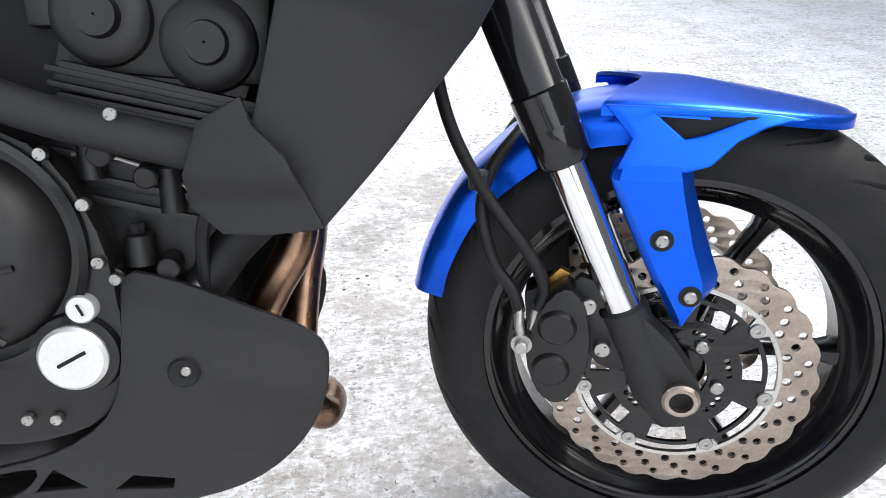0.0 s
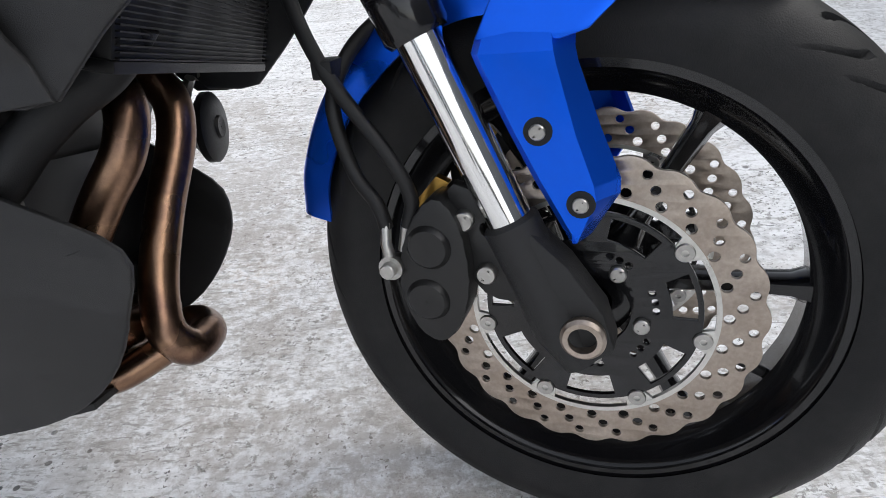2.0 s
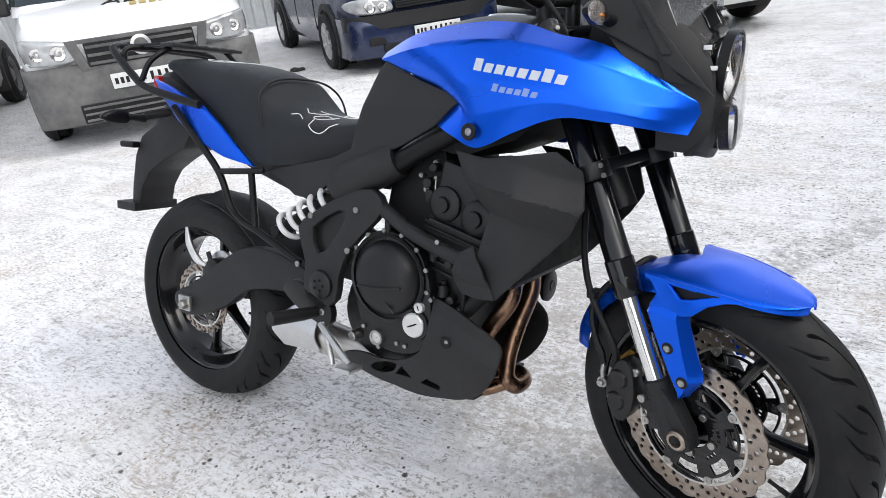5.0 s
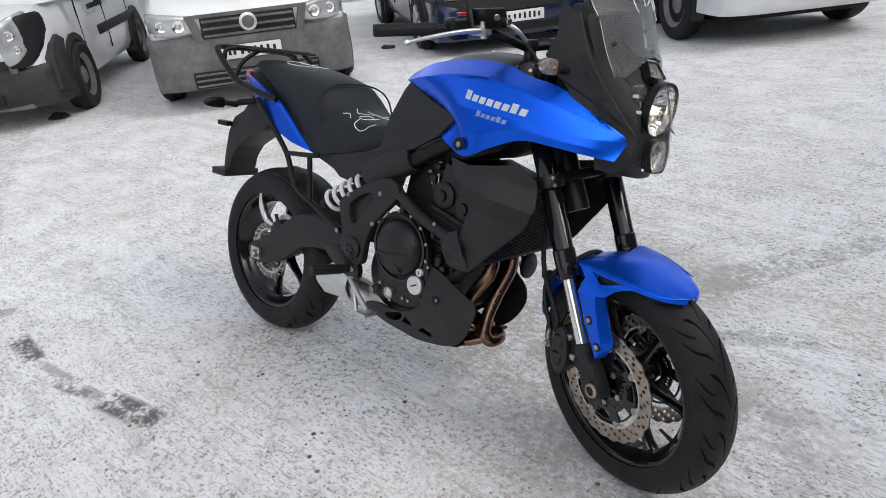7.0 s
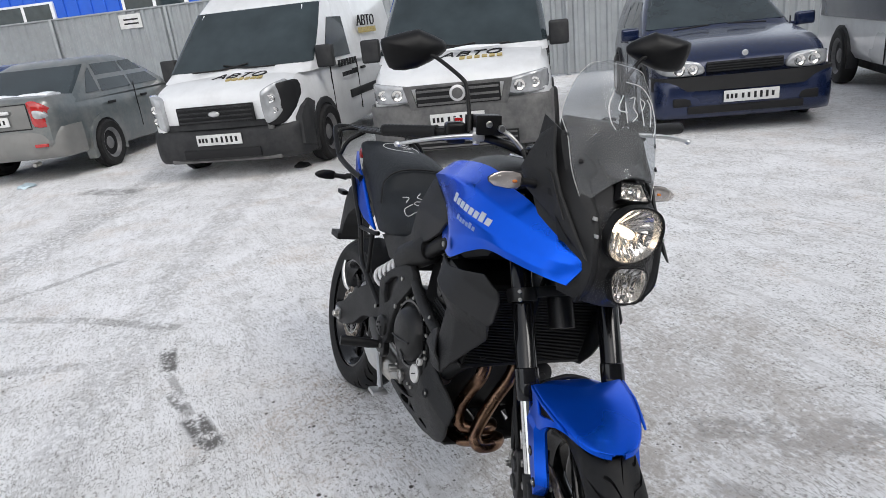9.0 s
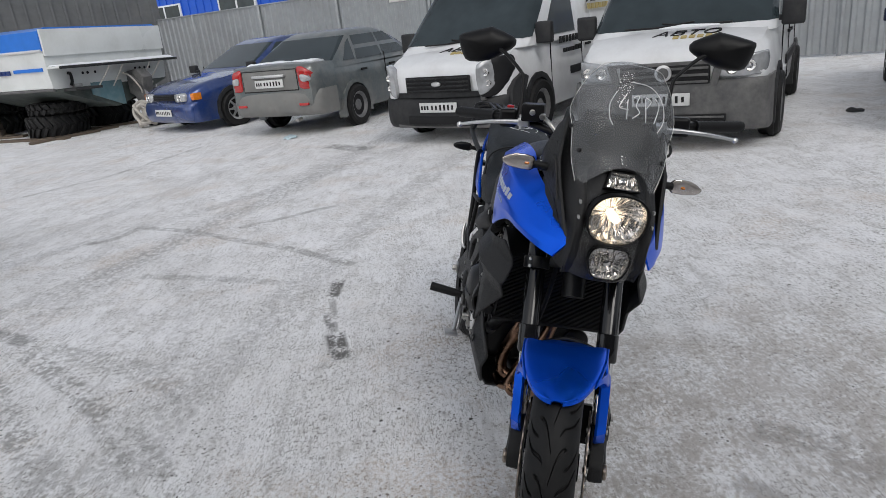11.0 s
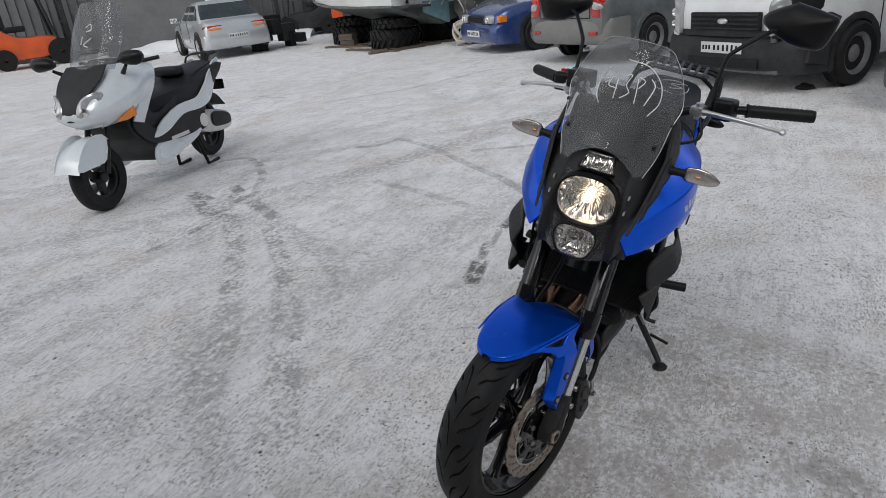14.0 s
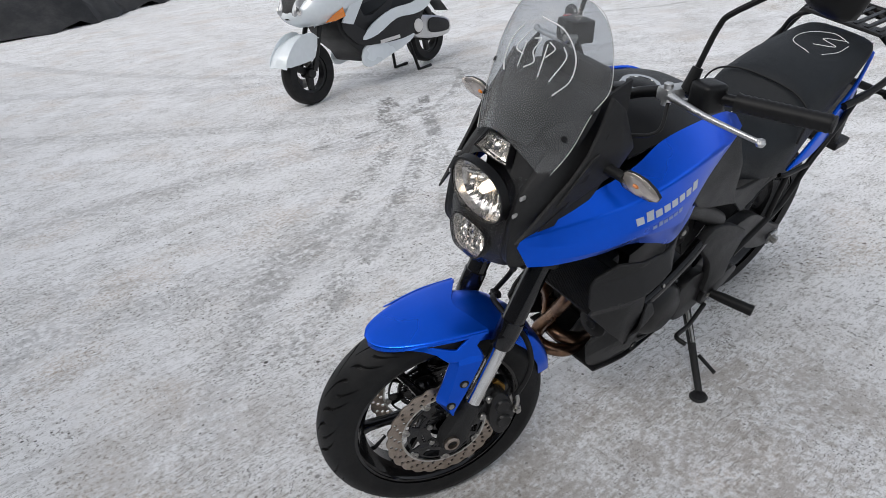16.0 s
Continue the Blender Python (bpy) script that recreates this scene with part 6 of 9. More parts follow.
def snow_ground():
    m = bpy.data.materials.new("packed_dirty_snow")
    m.use_nodes = True
    n, l = m.node_tree.nodes, m.node_tree.links
    b = n["Principled BSDF"]
    co = n.new("ShaderNodeTexCoord").outputs["Object"]

    def tex(scale, detail=6, rough=0.6, vec=None):
        q = n.new("ShaderNodeTexNoise")
        q.inputs["Scale"].default_value, q.inputs["Detail"].default_value, q.inputs["Roughness"].default_value = scale, detail, rough
        l.new(vec or co, q.inputs["Vector"])
        return q.outputs[0]

    def ramp(x, a, c, lo=0.0, hi=1.0):
        q = n.new("ShaderNodeMapRange")
        q.interpolation_type = 'SMOOTHSTEP'
        q.inputs[1].default_value, q.inputs[2].default_value, q.inputs[3].default_value, q.inputs[4].default_value = a, c, lo, hi
        l.new(x, q.inputs[0])
        return q.outputs[0]

    def op(kind, a, c):
        q = n.new("ShaderNodeMath"); q.operation = kind
        for i, v in enumerate((a, c)):
            if isinstance(v, (int, float)):
                q.inputs[i].default_value = v
            else:
                l.new(v, q.inputs[i])
        return q.outputs[0]

    def mix(f, a, c):
        q = n.new("ShaderNodeMix"); q.data_type = 'RGBA'
        l.new(f, q.inputs[0])
        for i, v in ((6, a), (7, c)):
            if isinstance(v, tuple):
                q.inputs[i].default_value = (*v, 1)
            else:
                l.new(v, q.inputs[i])
        return q.outputs[2]

    sep = n.new("ShaderNodeSeparateXYZ"); l.new(co, sep.inputs[0])
    X, Y = sep.outputs[0], sep.outputs[1]
    broad = tex(0.45, 4)
    mid = tex(3.5, 7, 0.65)
    clump = tex(14, 5, 0.7)
    fine = tex(55, 5, 0.75)
    grit = tex(120, 3, 0.6)
    col = mix(ramp(broad, 0.35, 0.68), (0.93, 0.935, 0.95), (0.85, 0.85, 0.855))
    col = mix(ramp(mid, 0.45, 0.70, 0, 0.50), col, (0.70, 0.69, 0.675))
    col = mix(op('MULTIPLY', ramp(clump, 0.50, 0.68, 0, 0.40), ramp(mid, 0.38, 0.60, 0.15, 1)), col, (0.50, 0.485, 0.465))
    col = mix(op('MULTIPLY', ramp(fine, 0.54, 0.61, 0, 0.95), ramp(mid, 0.40, 0.60, 0.25, 1)), col, (0.24, 0.23, 0.215))
    col = mix(op('MULTIPLY', ramp(grit, 0.60, 0.65), ramp(tex(6, 3), 0.44, 0.62, 0.08, 1.0)), col, (0.06, 0.057, 0.053))
    # thin scratches and flakes trodden into the crust, running different ways from patch to patch
    for ang, sx, sy, lo, hi, power, tone in ((28, 26, 120, 0.555, 0.64, 0.85, (0.30, 0.29, 0.275)), (-34, 34, 150, 0.56, 0.65, 0.80, (0.26, 0.25, 0.24)), (74, 20, 90, 0.57, 0.66, 0.70, (0.34, 0.33, 0.31)), (-8, 60, 190, 0.55, 0.66, 0.40, (0.42, 0.41, 0.40)), (14, 1.6, 15, 0.53, 0.66, 0.38, (0.52, 0.51, 0.50)), (-24, 1.1, 12, 0.54, 0.68, 0.38, (0.50, 0.49, 0.48)), (50, 8, 34, 0.57, 0.68, 0.6, (0.36, 0.35, 0.335))):
        mp = n.new("ShaderNodeMapping")
        mp.inputs["Rotation"].default_value, mp.inputs["Scale"].default_value = (0, 0, radians(ang)), (sx, sy, 1)
        bent_co = n.new("ShaderNodeVectorMath"); bent_co.operation = 'MULTIPLY_ADD'
        wob = n.new("ShaderNodeTexNoise"); wob.inputs["Scale"].default_value, wob.inputs["Detail"].default_value = 9, 2
        l.new(co, wob.inputs["Vector"]); l.new(wob.outputs["Color"], bent_co.inputs[0])
        bent_co.inputs[1].default_value = (0.035, 0.035, 0)
        l.new(co, bent_co.inputs[2]); l.new(bent_co.outputs[0], mp.inputs["Vector"])
        where = n.new("ShaderNodeMapping"); where.inputs["Location"].default_value = (ang, sx, 0)
        l.new(co, where.inputs["Vector"])
        f = op('MULTIPLY', ramp(tex(1.0, 4, 0.6, mp.outputs[0]), lo, hi, 0, power), ramp(tex(1.7, 5, 0.65, where.outputs[0]), 0.40, 0.62, 0.12, 1.0))
        col = mix(f, col, tone)
    cells = n.new("ShaderNodeTexVoronoi"); cells.inputs["Scale"].default_value = 42
    l.new(co, cells.inputs["Vector"])
    chip = ramp(cells.outputs["Distance"], 0.16, 0.23, 1.0, 0.0)
    pick = n.new("ShaderNodeSeparateColor"); l.new(cells.outputs["Color"], pick.inputs[0])
    col = mix(op('MULTIPLY', chip, op('MULTIPLY', ramp(pick.outputs[0], 0.66, 0.71), ramp(tex(2.2, 4), 0.42, 0.60, 0.15, 1.0))), col, (0.05, 0.047, 0.043))
    big = n.new("ShaderNodeTexVoronoi"); big.inputs["Scale"].default_value = 15
    l.new(co, big.inputs["Vector"])
    pick2 = n.new("ShaderNodeSeparateColor"); l.new(big.outputs["Color"], pick2.inputs[0])
    edge = op('ADD', big.outputs["Distance"], op('MULTIPLY', fine, 0.25))
    col = mix(op('MULTIPLY', ramp(edge, 0.21, 0.27, 1.0, 0.0), op('MULTIPLY', ramp(pick2.outputs[0], 0.76, 0.79), ramp(tex(1.1, 4), 0.44, 0.58))), col, (0.055, 0.052, 0.047))
    turn = n.new("ShaderNodeMapping"); turn.inputs["Rotation"].default_value = (0, 0, radians(-38)); turn.inputs["Scale"].default_value = (0.5, 6.0, 1.0)
    l.new(co, turn.inputs["Vector"])
    col = mix(op('MULTIPLY', ramp(tex(1.6, 5, 0.6, turn.outputs[0]), 0.54, 0.70, 0, 0.5), ramp(fine, 0.38, 0.58)), col, (0.44, 0.43, 0.415))
    col = mix(op('MULTIPLY', ramp(op('SUBTRACT', fine, op('MULTIPLY', clump, 0.6)), 0.06, 0.0, 0, 0.7), 1.0), col, (0.88, 0.885, 0.90))
    col = mix(op('MULTIPLY', ramp(tex(1.3, 5, 0.6), 0.50, 0.70, 0, 0.55), ramp(fine, 0.4, 0.6)), col, (0.55, 0.44, 0.34))

    # tyre tracks: rings of a given centre, radius, half width and strength, broken up by grain
    def ring(cx, cy, r, w, power, cut=None):
        d = op('SQRT', op('ADD', op('POWER', op('SUBTRACT', X, cx), 2.0), op('POWER', op('SUBTRACT', Y, cy), 2.0)), 0.0)
        f = ramp(op('ABSOLUTE', op('SUBTRACT', d, r), 0.0), w * 0.6, w, power, 0.0)
        f = op('MULTIPLY', f, ramp(tex(26, 3), 0.40, 0.58))
        if cut:
            for axis, a, c in cut:
                f = op('MULTIPLY', f, ramp(X if axis == 'x' else Y, a, c))
        return f

    def streak(ax, ay, bx, by, w, power):
        """A straight print of a tyre between two places, with ragged ends."""
        dx, dy = bx - ax, by - ay
        ln = math.hypot(dx, dy)
        px, py = op('SUBTRACT', X, ax), op('SUBTRACT', Y, ay)
        along = op('ADD', op('MULTIPLY', px, dx / ln), op('MULTIPLY', py, dy / ln))
        off = op('ABSOLUTE', op('ADD', op('MULTIPLY', px, -dy / ln), op('MULTIPLY', py, dx / ln)), 0.0)
        end = op('ABSOLUTE', op('SUBTRACT', along, ln / 2), 0.0)
        return op('MULTIPLY', ramp(off, w * 0.55, w, power, 0.0), ramp(end, ln / 2 - w * 0.3, ln / 2 + w * 0.5, 1.0, 0.0))

    for args in TRACKS:
        col = mix(ring(*args), col, (0.20, 0.195, 0.19))
    prints = None
    for args in PRINTS:
        q = streak(*args)
        prints = q if prints is None else op('MAXIMUM', prints, q)
    col = mix(op('MULTIPLY', prints, ramp(op('ADD', op('MULTIPLY', tex(9, 2), 0.5), op('MULTIPLY', tex(48, 3), 0.5)), 0.40, 0.56)), col, (0.14, 0.135, 0.13))
    bands = None
    for args in BANDS:
        q = streak(*args)
        bands = q if bands is None else op('MAXIMUM', bands, q)
    col = mix(op('MULTIPLY', bands, ramp(op('ADD', op('MULTIPLY', tex(30, 4, 0.7), 0.6), op('MULTIPLY', tex(5, 3), 0.4)), 0.46, 0.56)), col, (0.18, 0.175, 0.165))
    blotches = None
    for args in BLOTCHES:
        q = streak(*args)
        blotches = q if blotches is None else op('MAXIMUM', blotches, q)
    col = mix(op('MULTIPLY', blotches, ramp(op('ADD', op('MULTIPLY', tex(38, 5, 0.75), 0.6), op('MULTIPLY', tex(4.5, 4), 0.4)), 0.42, 0.58)), col, (0.43, 0.395, 0.36))
    l.new(col, b.inputs["Base Color"])
    b.inputs["Roughness"].default_value = 0.6
    b.inputs["Specular IOR Level"].default_value = 0.35
    h = op('ADD', op('MULTIPLY', fine, 0.35), op('ADD', op('MULTIPLY', mid, 1.2), op('MULTIPLY', grit, 0.25)))
    bp = n.new("ShaderNodeBump"); bp.inputs["Strength"].default_value = 0.9; bp.inputs["Distance"].default_value = 0.012
    l.new(h, bp.inputs["Height"]); l.new(bp.outputs[0], b.inputs["Normal"])
    return m


# centre x, y, radius, half width, strength, and where the track fades (axis, from, to)
TRACKS = [
    (0.2, -4.6, 3.1, 0.06, 0.18, [('y', -3.3, -2.6)]),
    (-4.6, 3.4, 7.6, 0.09, 0.2, [('x', -3.0, -1.0)]),
    (-4.6, 3.0, 8.3, 0.08, 0.18, [('x', -3.0, -1.0)]),
    (-9.0, -14.0, 12.2, 0.14, 0.25, [('x', -8.0, -5.0)]),
    (-9.0, -14.0, 13.7, 0.14, 0.32, [('x', -8.0, -5.0)]),
    (-16.0, -14.0, 17.5, 0.12, 0.30, []),
    (6.0, 22.0, 24.0, 0.16, 0.28, []),
    (6.0, 22.0, 25.5, 0.16, 0.25, []),
]
# from x, y to x, y, half width, strength
PRINTS = [
    (-0.87, -0.757, -0.63, -0.772, 0.05, 1.0), (-0.40, -0.776, -0.22, -0.736, 0.03, 0.8), (-0.14, -0.711, 0.116, -0.658, 0.06, 1.0), (-0.63, -0.772, -0.14, -0.711, 0.025, 0.5),
    (-0.88, -3.62, -0.76, -3.30, 0.07, 0.85), (-1.10, -3.36, -0.98, -3.18, 0.06, 0.85), (-0.80, -2.90, -0.50, -2.42, 0.07, 0.7),
    (1.0, 0.85, 1.50, 1.55, 0.08, 0.5), (1.22, 0.98, 1.71, 1.85, 0.07, 0.45), (1.23, 0.67, 1.67, 0.93, 0.06, 0.4), (1.47, 0.38, 1.90, 0.60, 0.06, 0.35), (-5.8, -1.3, -5.2, -0.8, 0.16, 0.7),
    (-1.78, -4.14, -1.88, -4.04, 0.05, 0.55), (-1.88, -4.04, -1.91, -3.88, 0.05, 0.55), (-1.91, -3.88, -1.75, -3.63, 0.05, 0.55), (-1.75, -3.63, -1.41, -3.30, 0.05, 0.55), (-1.41, -3.30, -0.98, -3.02, 0.05, 0.55),
    (-0.98, -3.02, -0.77, -3.04, 0.05, 0.55), (-2.40, -2.97, -2.43, -2.76, 0.05, 0.5), (-2.43, -2.76, -2.69, -2.65, 0.05, 0.5), (-2.73, -2.67, -2.43, -2.15, 0.05, 0.48), (-2.43, -2.15, -1.95, -1.58, 0.05, 0.48),
    (-1.95, -1.58, -1.58, -1.11, 0.05, 0.48), (-1.58, -1.11, -1.14, -0.69, 0.05, 0.48), (-2.33, -1.69, -2.50, -1.32, 0.05, 0.5), (-2.50, -1.32, -2.68, -0.94, 0.05, 0.5), (-4.66, -4.83, -5.39, -4.07, 0.05, 0.45),
    (-5.39, -4.07, -6.98, -3.36, 0.05, 0.45), (-5.12, -6.50, -4.99, -5.87, 0.04, 0.5), (-1.40, -2.14, -1.20, -1.61, 0.05, 0.42), (-1.20, -1.61, -0.96, -1.13, 0.05, 0.42),
]
# broad rolled tracks whose pattern only shows as broken grey
BANDS = [
    (-0.51, -2.86, 0.04, -2.30, 0.085, 0.62), (0.04, -2.30, 0.60, -1.84, 0.085, 0.62), (-0.34, -2.34, 0.02, -1.98, 0.075, 0.65), (0.02, -1.98, 0.39, -1.62, 0.075, 0.65), (-0.80, -3.52, -0.47, -3.03, 0.07, 0.8),
    (-0.47, -3.03, -0.63, -2.99, 0.07, 0.8), (-0.63, -2.99, -1.01, -3.22, 0.07, 0.8), (-0.51, -2.89, -0.09, -2.90, 0.05, 0.7), (-0.09, -2.90, 0.24, -2.90, 0.05, 0.7), (0.63, -1.80, 1.14, -1.45, 0.11, 0.42),
    (1.14, -1.45, 1.55, -1.14, 0.11, 0.42), (0.41, -1.61, 1.00, -1.16, 0.11, 0.48), (1.00, -1.16, 1.51, -0.81, 0.11, 0.48), (-0.45, -2.39, -0.03, -1.66, 0.09, 0.42), (-0.03, -1.66, 0.35, -1.23, 0.09, 0.42),
]
# wide brownish darker patches, broken up by grain
BLOTCHES = [(1.7, 0.1, 0.3, 0.75, 0.55, 0.75), (1.35, 0.9, 0.2, 1.5, 0.45, 0.65), (2.1, -0.9, 1.5, 0.1, 0.4, 0.45)]
gme.materials.append(snow_ground())

# ---------------- parked vehicles ----------------
def round_rect(x0, x1, w, r, z, n=4):
    out = []
    for cx, cy, a0 in ((x1 - r, w - r, 0), (x0 + r, w - r, 90), (x0 + r, -w + r, 180), (x1 - r, -w + r, 270)):
        for k in range(n + 1):
            a = radians(a0 + 90 * k / n)
            out.append((cx + r * math.cos(a), cy + r * math.sin(a), z))
    return out


def road_wheel(parent, x, y, r, rim_mat, spokes, steel=False):
    s = 1 if y > 0 else -1
    w = part("wheel", lathe([(r * 0.66, -0.09), (r * 0.9, -0.10), (r * 0.97, -0.085), (r, -0.05), (r, 0.05), (r * 0.97, 0.085), (r * 0.9, 0.10), (r * 0.66, 0.09), (r * 0.60, 0.04), (r * 0.60, -0.04), (r * 0.66, -0.09)], 40, (x, y, r)), "rubber", parent, "grimy road tyre")
    part("rim", lathe([(r * 0.67, s * 0.075), (r * 0.67, s * 0.088), (r * 0.60, s * 0.080), (r * 0.52, s * 0.045), (r * 0.3, s * 0.040 if steel else s * 0.02), (r * 0.2, s * 0.065), (0.001, s * 0.065)], 36, (x, y, r)), rim_mat, w)
    for k in range(spokes):
        a = k * math.tau / spokes
        if steel:
            p = Vector((x + r * 0.42 * math.cos(a), y + s * 0.046, r + r * 0.42 * math.sin(a)))
            part("vent", lathe([(0.001, s * 0.004), (r * 0.055, s * 0.004), (r * 0.055, -s * 0.004)], 8, p), "ink", w)
        else:
            c = [(x + q * math.cos(a) - v * math.sin(a), y + s * d, r + q * math.sin(a) + v * math.cos(a)) for q, v, d in ((r * 0.15, -0.022, 0.07), (r * 0.60, -0.016, 0.082), (r * 0.60, 0.016, 0.082), (r * 0.15, 0.022, 0.07))]
            part("spoke", slab(c, s * 0.012, (0, 1, 0)), rim_mat, w)
    return w


def plate_of(parent, at, yaw, grey=False):
    """A number plate whose characters are shown as plain bars."""
    m = Matrix.Translation(at) @ Matrix.Rotation(radians(yaw), 4, 'Z')
    p = part("number_plate", box((0, 0, 0), (0.012, 0.52, 0.112), 0.004), "plate", parent, "white number plate with plain bars", m)
    for y, h in ((0.20, 0.05), (0.145, 0.065), (0.09, 0.065), (0.035, 0.065), (-0.025, 0.05), (-0.08, 0.05), (-0.145, 0.045), (-0.185, 0.045), (-0.225, 0.045)):
        part("bar", box((0.0075, y, 0.0), (0.003, 0.024, h)), "ink", p, "", m, 0)
    return p


def car(name, origin, heading, label, spec):
    """A car or van: x ahead from its front axle. spec holds its outline, paint and details."""
    o = thing(name, Matrix.Translation(origin) @ Matrix.Rotation(radians(heading), 4, 'Z'), label, spec.get("cat", "car"), "parked vehicles")
    paint, W = spec["paint"], spec["w"]
    rings = []
    for x, zb, zt, k in spec["body"]:
        w = W * k
        h = zt - zb
        half = [(0.55, zb), (0.93, zb + 0.02), (0.985, zb + 0.12 * h), (1.0, zb + 0.40 * h), (0.995, zb + 0.66 * h), (0.955, zb + 0.90 * h), (0.90, zt - 0.01), (0.75, zt), (0.3, zt + 0.015)]
        rings.append([Vector((x, w * a, z)) for a, z in half] + [Vector((x, -w * a, z)) for a, z in half[::-1]])
    cols = [spline([r[i] for r in rings], 5 * len(rings)) for i in range(len(rings[0]))]
    body = part("body", skin([[c[k] for c in cols] for k in range(5 * len(rings))]), paint, o, "", None, 45)
    top = []
    for z, xr, xf, w in spec["cabin"]:
        top.append(round_rect(xr, xf, w, min(0.16, w * 0.3), z))
    top.append(round_rect(spec["cabin"][-1][1] + 0.12, spec["cabin"][-1][2] - 0.12, spec["cabin"][-1][3] - 0.1, 0.12, spec["cabin"][-1][0] + 0.02))
    cab = part("cabin", skin(top), spec.get("cabpaint", paint), o, "", None, 50)
    cb = spec["cabin"]

    def edge(z, front):
        zs = [c[0] for c in cb]
        return float(np.interp(z, zs, [c[2 if front else 1] for c in cb])), float(np.interp(z, zs, [c[3] for c in cb]))

    wrap = spec.get("wrap", 12)

    def win(nm, z0, z1, front):
        s = 1 if front else -1
        def arc(x, w, z):
            r = min(0.16, w * 0.3)
            half = [(x - s * (r - (r + 0.010) * math.sin(q)), w - r + (r + 0.010) * math.cos(q), z) for q in (radians(wrap), radians(0.5 * (wrap + 72)), radians(72))] + [(x + s * 0.010, w * 0.4, z)]
            return [(a_, -b_, c_) for a_, b_, c_ in half] + [(x + s * 0.010, 0, z)] + half[::-1]
        rows = [arc(*edge(z, front), z) for z in [z0] + [c[0] for c in cb if z0 + 0.02 < c[0] < z1 - 0.02] + [z1]]
        return part(nm, sheet(rows, 25, 9, 0.006), "carglass", cab, "dark tinted glass")

    win("windscreen", *spec["ws"], True)
    if spec.get("rw"):
        win("rear_window", *spec["rw"], False)
    for s in (-1, 1):
        for quad in spec["side"]:
            pts = []
            for x, z in quad:
                w = edge(z, True)[1]
                pts.append((x, s * (w + 0.004), z))
            part("side_window", slab(pts, s * 0.006, (0, 1, 0)), "carglass", cab, "dark side glass")
        for x in spec["doors"]:
            part("door_gap", box((x, s * W * 0.997, 0.70), (0.012, 0.012, 0.62)), "ink", body)
        for x in spec.get("handles", ()):
            part("door_handle", box((x, s * (W + 0.008), spec["belt"] - 0.12), (0.16, 0.03, 0.035), 0.01), spec.get("handlemat", paint), body)
        if "strip" in spec:
            part("side_strip", box((spec["strip"][0], s * (W + 0.004), spec["strip"][2]), (spec["strip"][1], 0.03, 0.10), 0.008), "darkplastic", body)
        # arches and wheels
        for x in (0.0, -spec["wb"]):
            arc = [(x + 0.40 * math.cos(radians(a)), spec["r"] + 0.40 * math.sin(radians(a))) for a in range(-20, 201, 20)] + [(x + 0.335 * math.cos(radians(a)), spec["r"] + 0.335 * math.sin(radians(a))) for a in range(200, -21, -20)]
            part("wheel_arch", prism(arc, s * (W - 0.10), s * (W + 0.022)), spec.get("arch", "darkplastic"), body)
            part("arch_liner", lathe([(0.001, 0), (0.345, 0), (0.345, 0.05), (0.001, 0.05)], 28, (x, s * (W - 0.02) - 0.025, spec["r"] + 0.01)), "ink", body)
            road_wheel(o, x, s * (W - 0.042), spec["r"], spec["rim"], spec["spokes"], spec["steel"])
        mp = Vector((spec["mirror"][0], s * (W + 0.10), spec["mirror"][1]))
        mr = part("door_mirror", join(box(mp, (0.10, 0.20, spec["mirror"][2]), 0.03, 3), box(mp + Vector((0, -s * 0.10, -0.05)), (0.06, 0.12, 0.05), 0.012)), spec.get("mirmat", "darkplastic"), o, "")
        part("mirror_glass", box(mp + Vector((-0.052, s * 0.005, 0)), (0.006, 0.16, spec["mirror"][2] * 0.8), 0.002), "mirror", mr)
    return o, body, cab


def bumper(o, x0, w, z0, z1, material, depth=0.22, front=True, label=""):
    s = 1 if front else -1
    rows = []
    for z, k in ((z0, -0.05), (z0 + 0.06, 0.0), (0.5 * (z0 + z1), 0.015), (z1 - 0.05, 0.0), (z1, -0.035)):
        side = [(x0 - s * depth * 2.4, 1.012), (x0 - s * depth * 1.2, 1.008), (x0 - s * (depth * 0.45 - k), 0.95), (x0 - s * (depth * 0.10 - k), 0.70)]
        rows.append([(x, -w * q, z) for x, q in side] + [(x0 + s * k, 0, z)] + [(x, w * q, z) for x, q in side[::-1]])
    return part("bumper" if front else "rear_bumper", sheet(rows, 41, 13, 0.03), material, o, label, None, 50)


def corner_x(x0, W, y):
    """How far ahead the front corner of a car lies at an offset from its middle."""
    return float(np.interp(abs(y) / W, (0.0, 0.70, 0.80, 0.90, 0.96, 1.0), (x0 + 0.02, x0 + 0.01, x0 - 0.02, x0 - 0.08, x0 - 0.20, x0 - 0.34)))


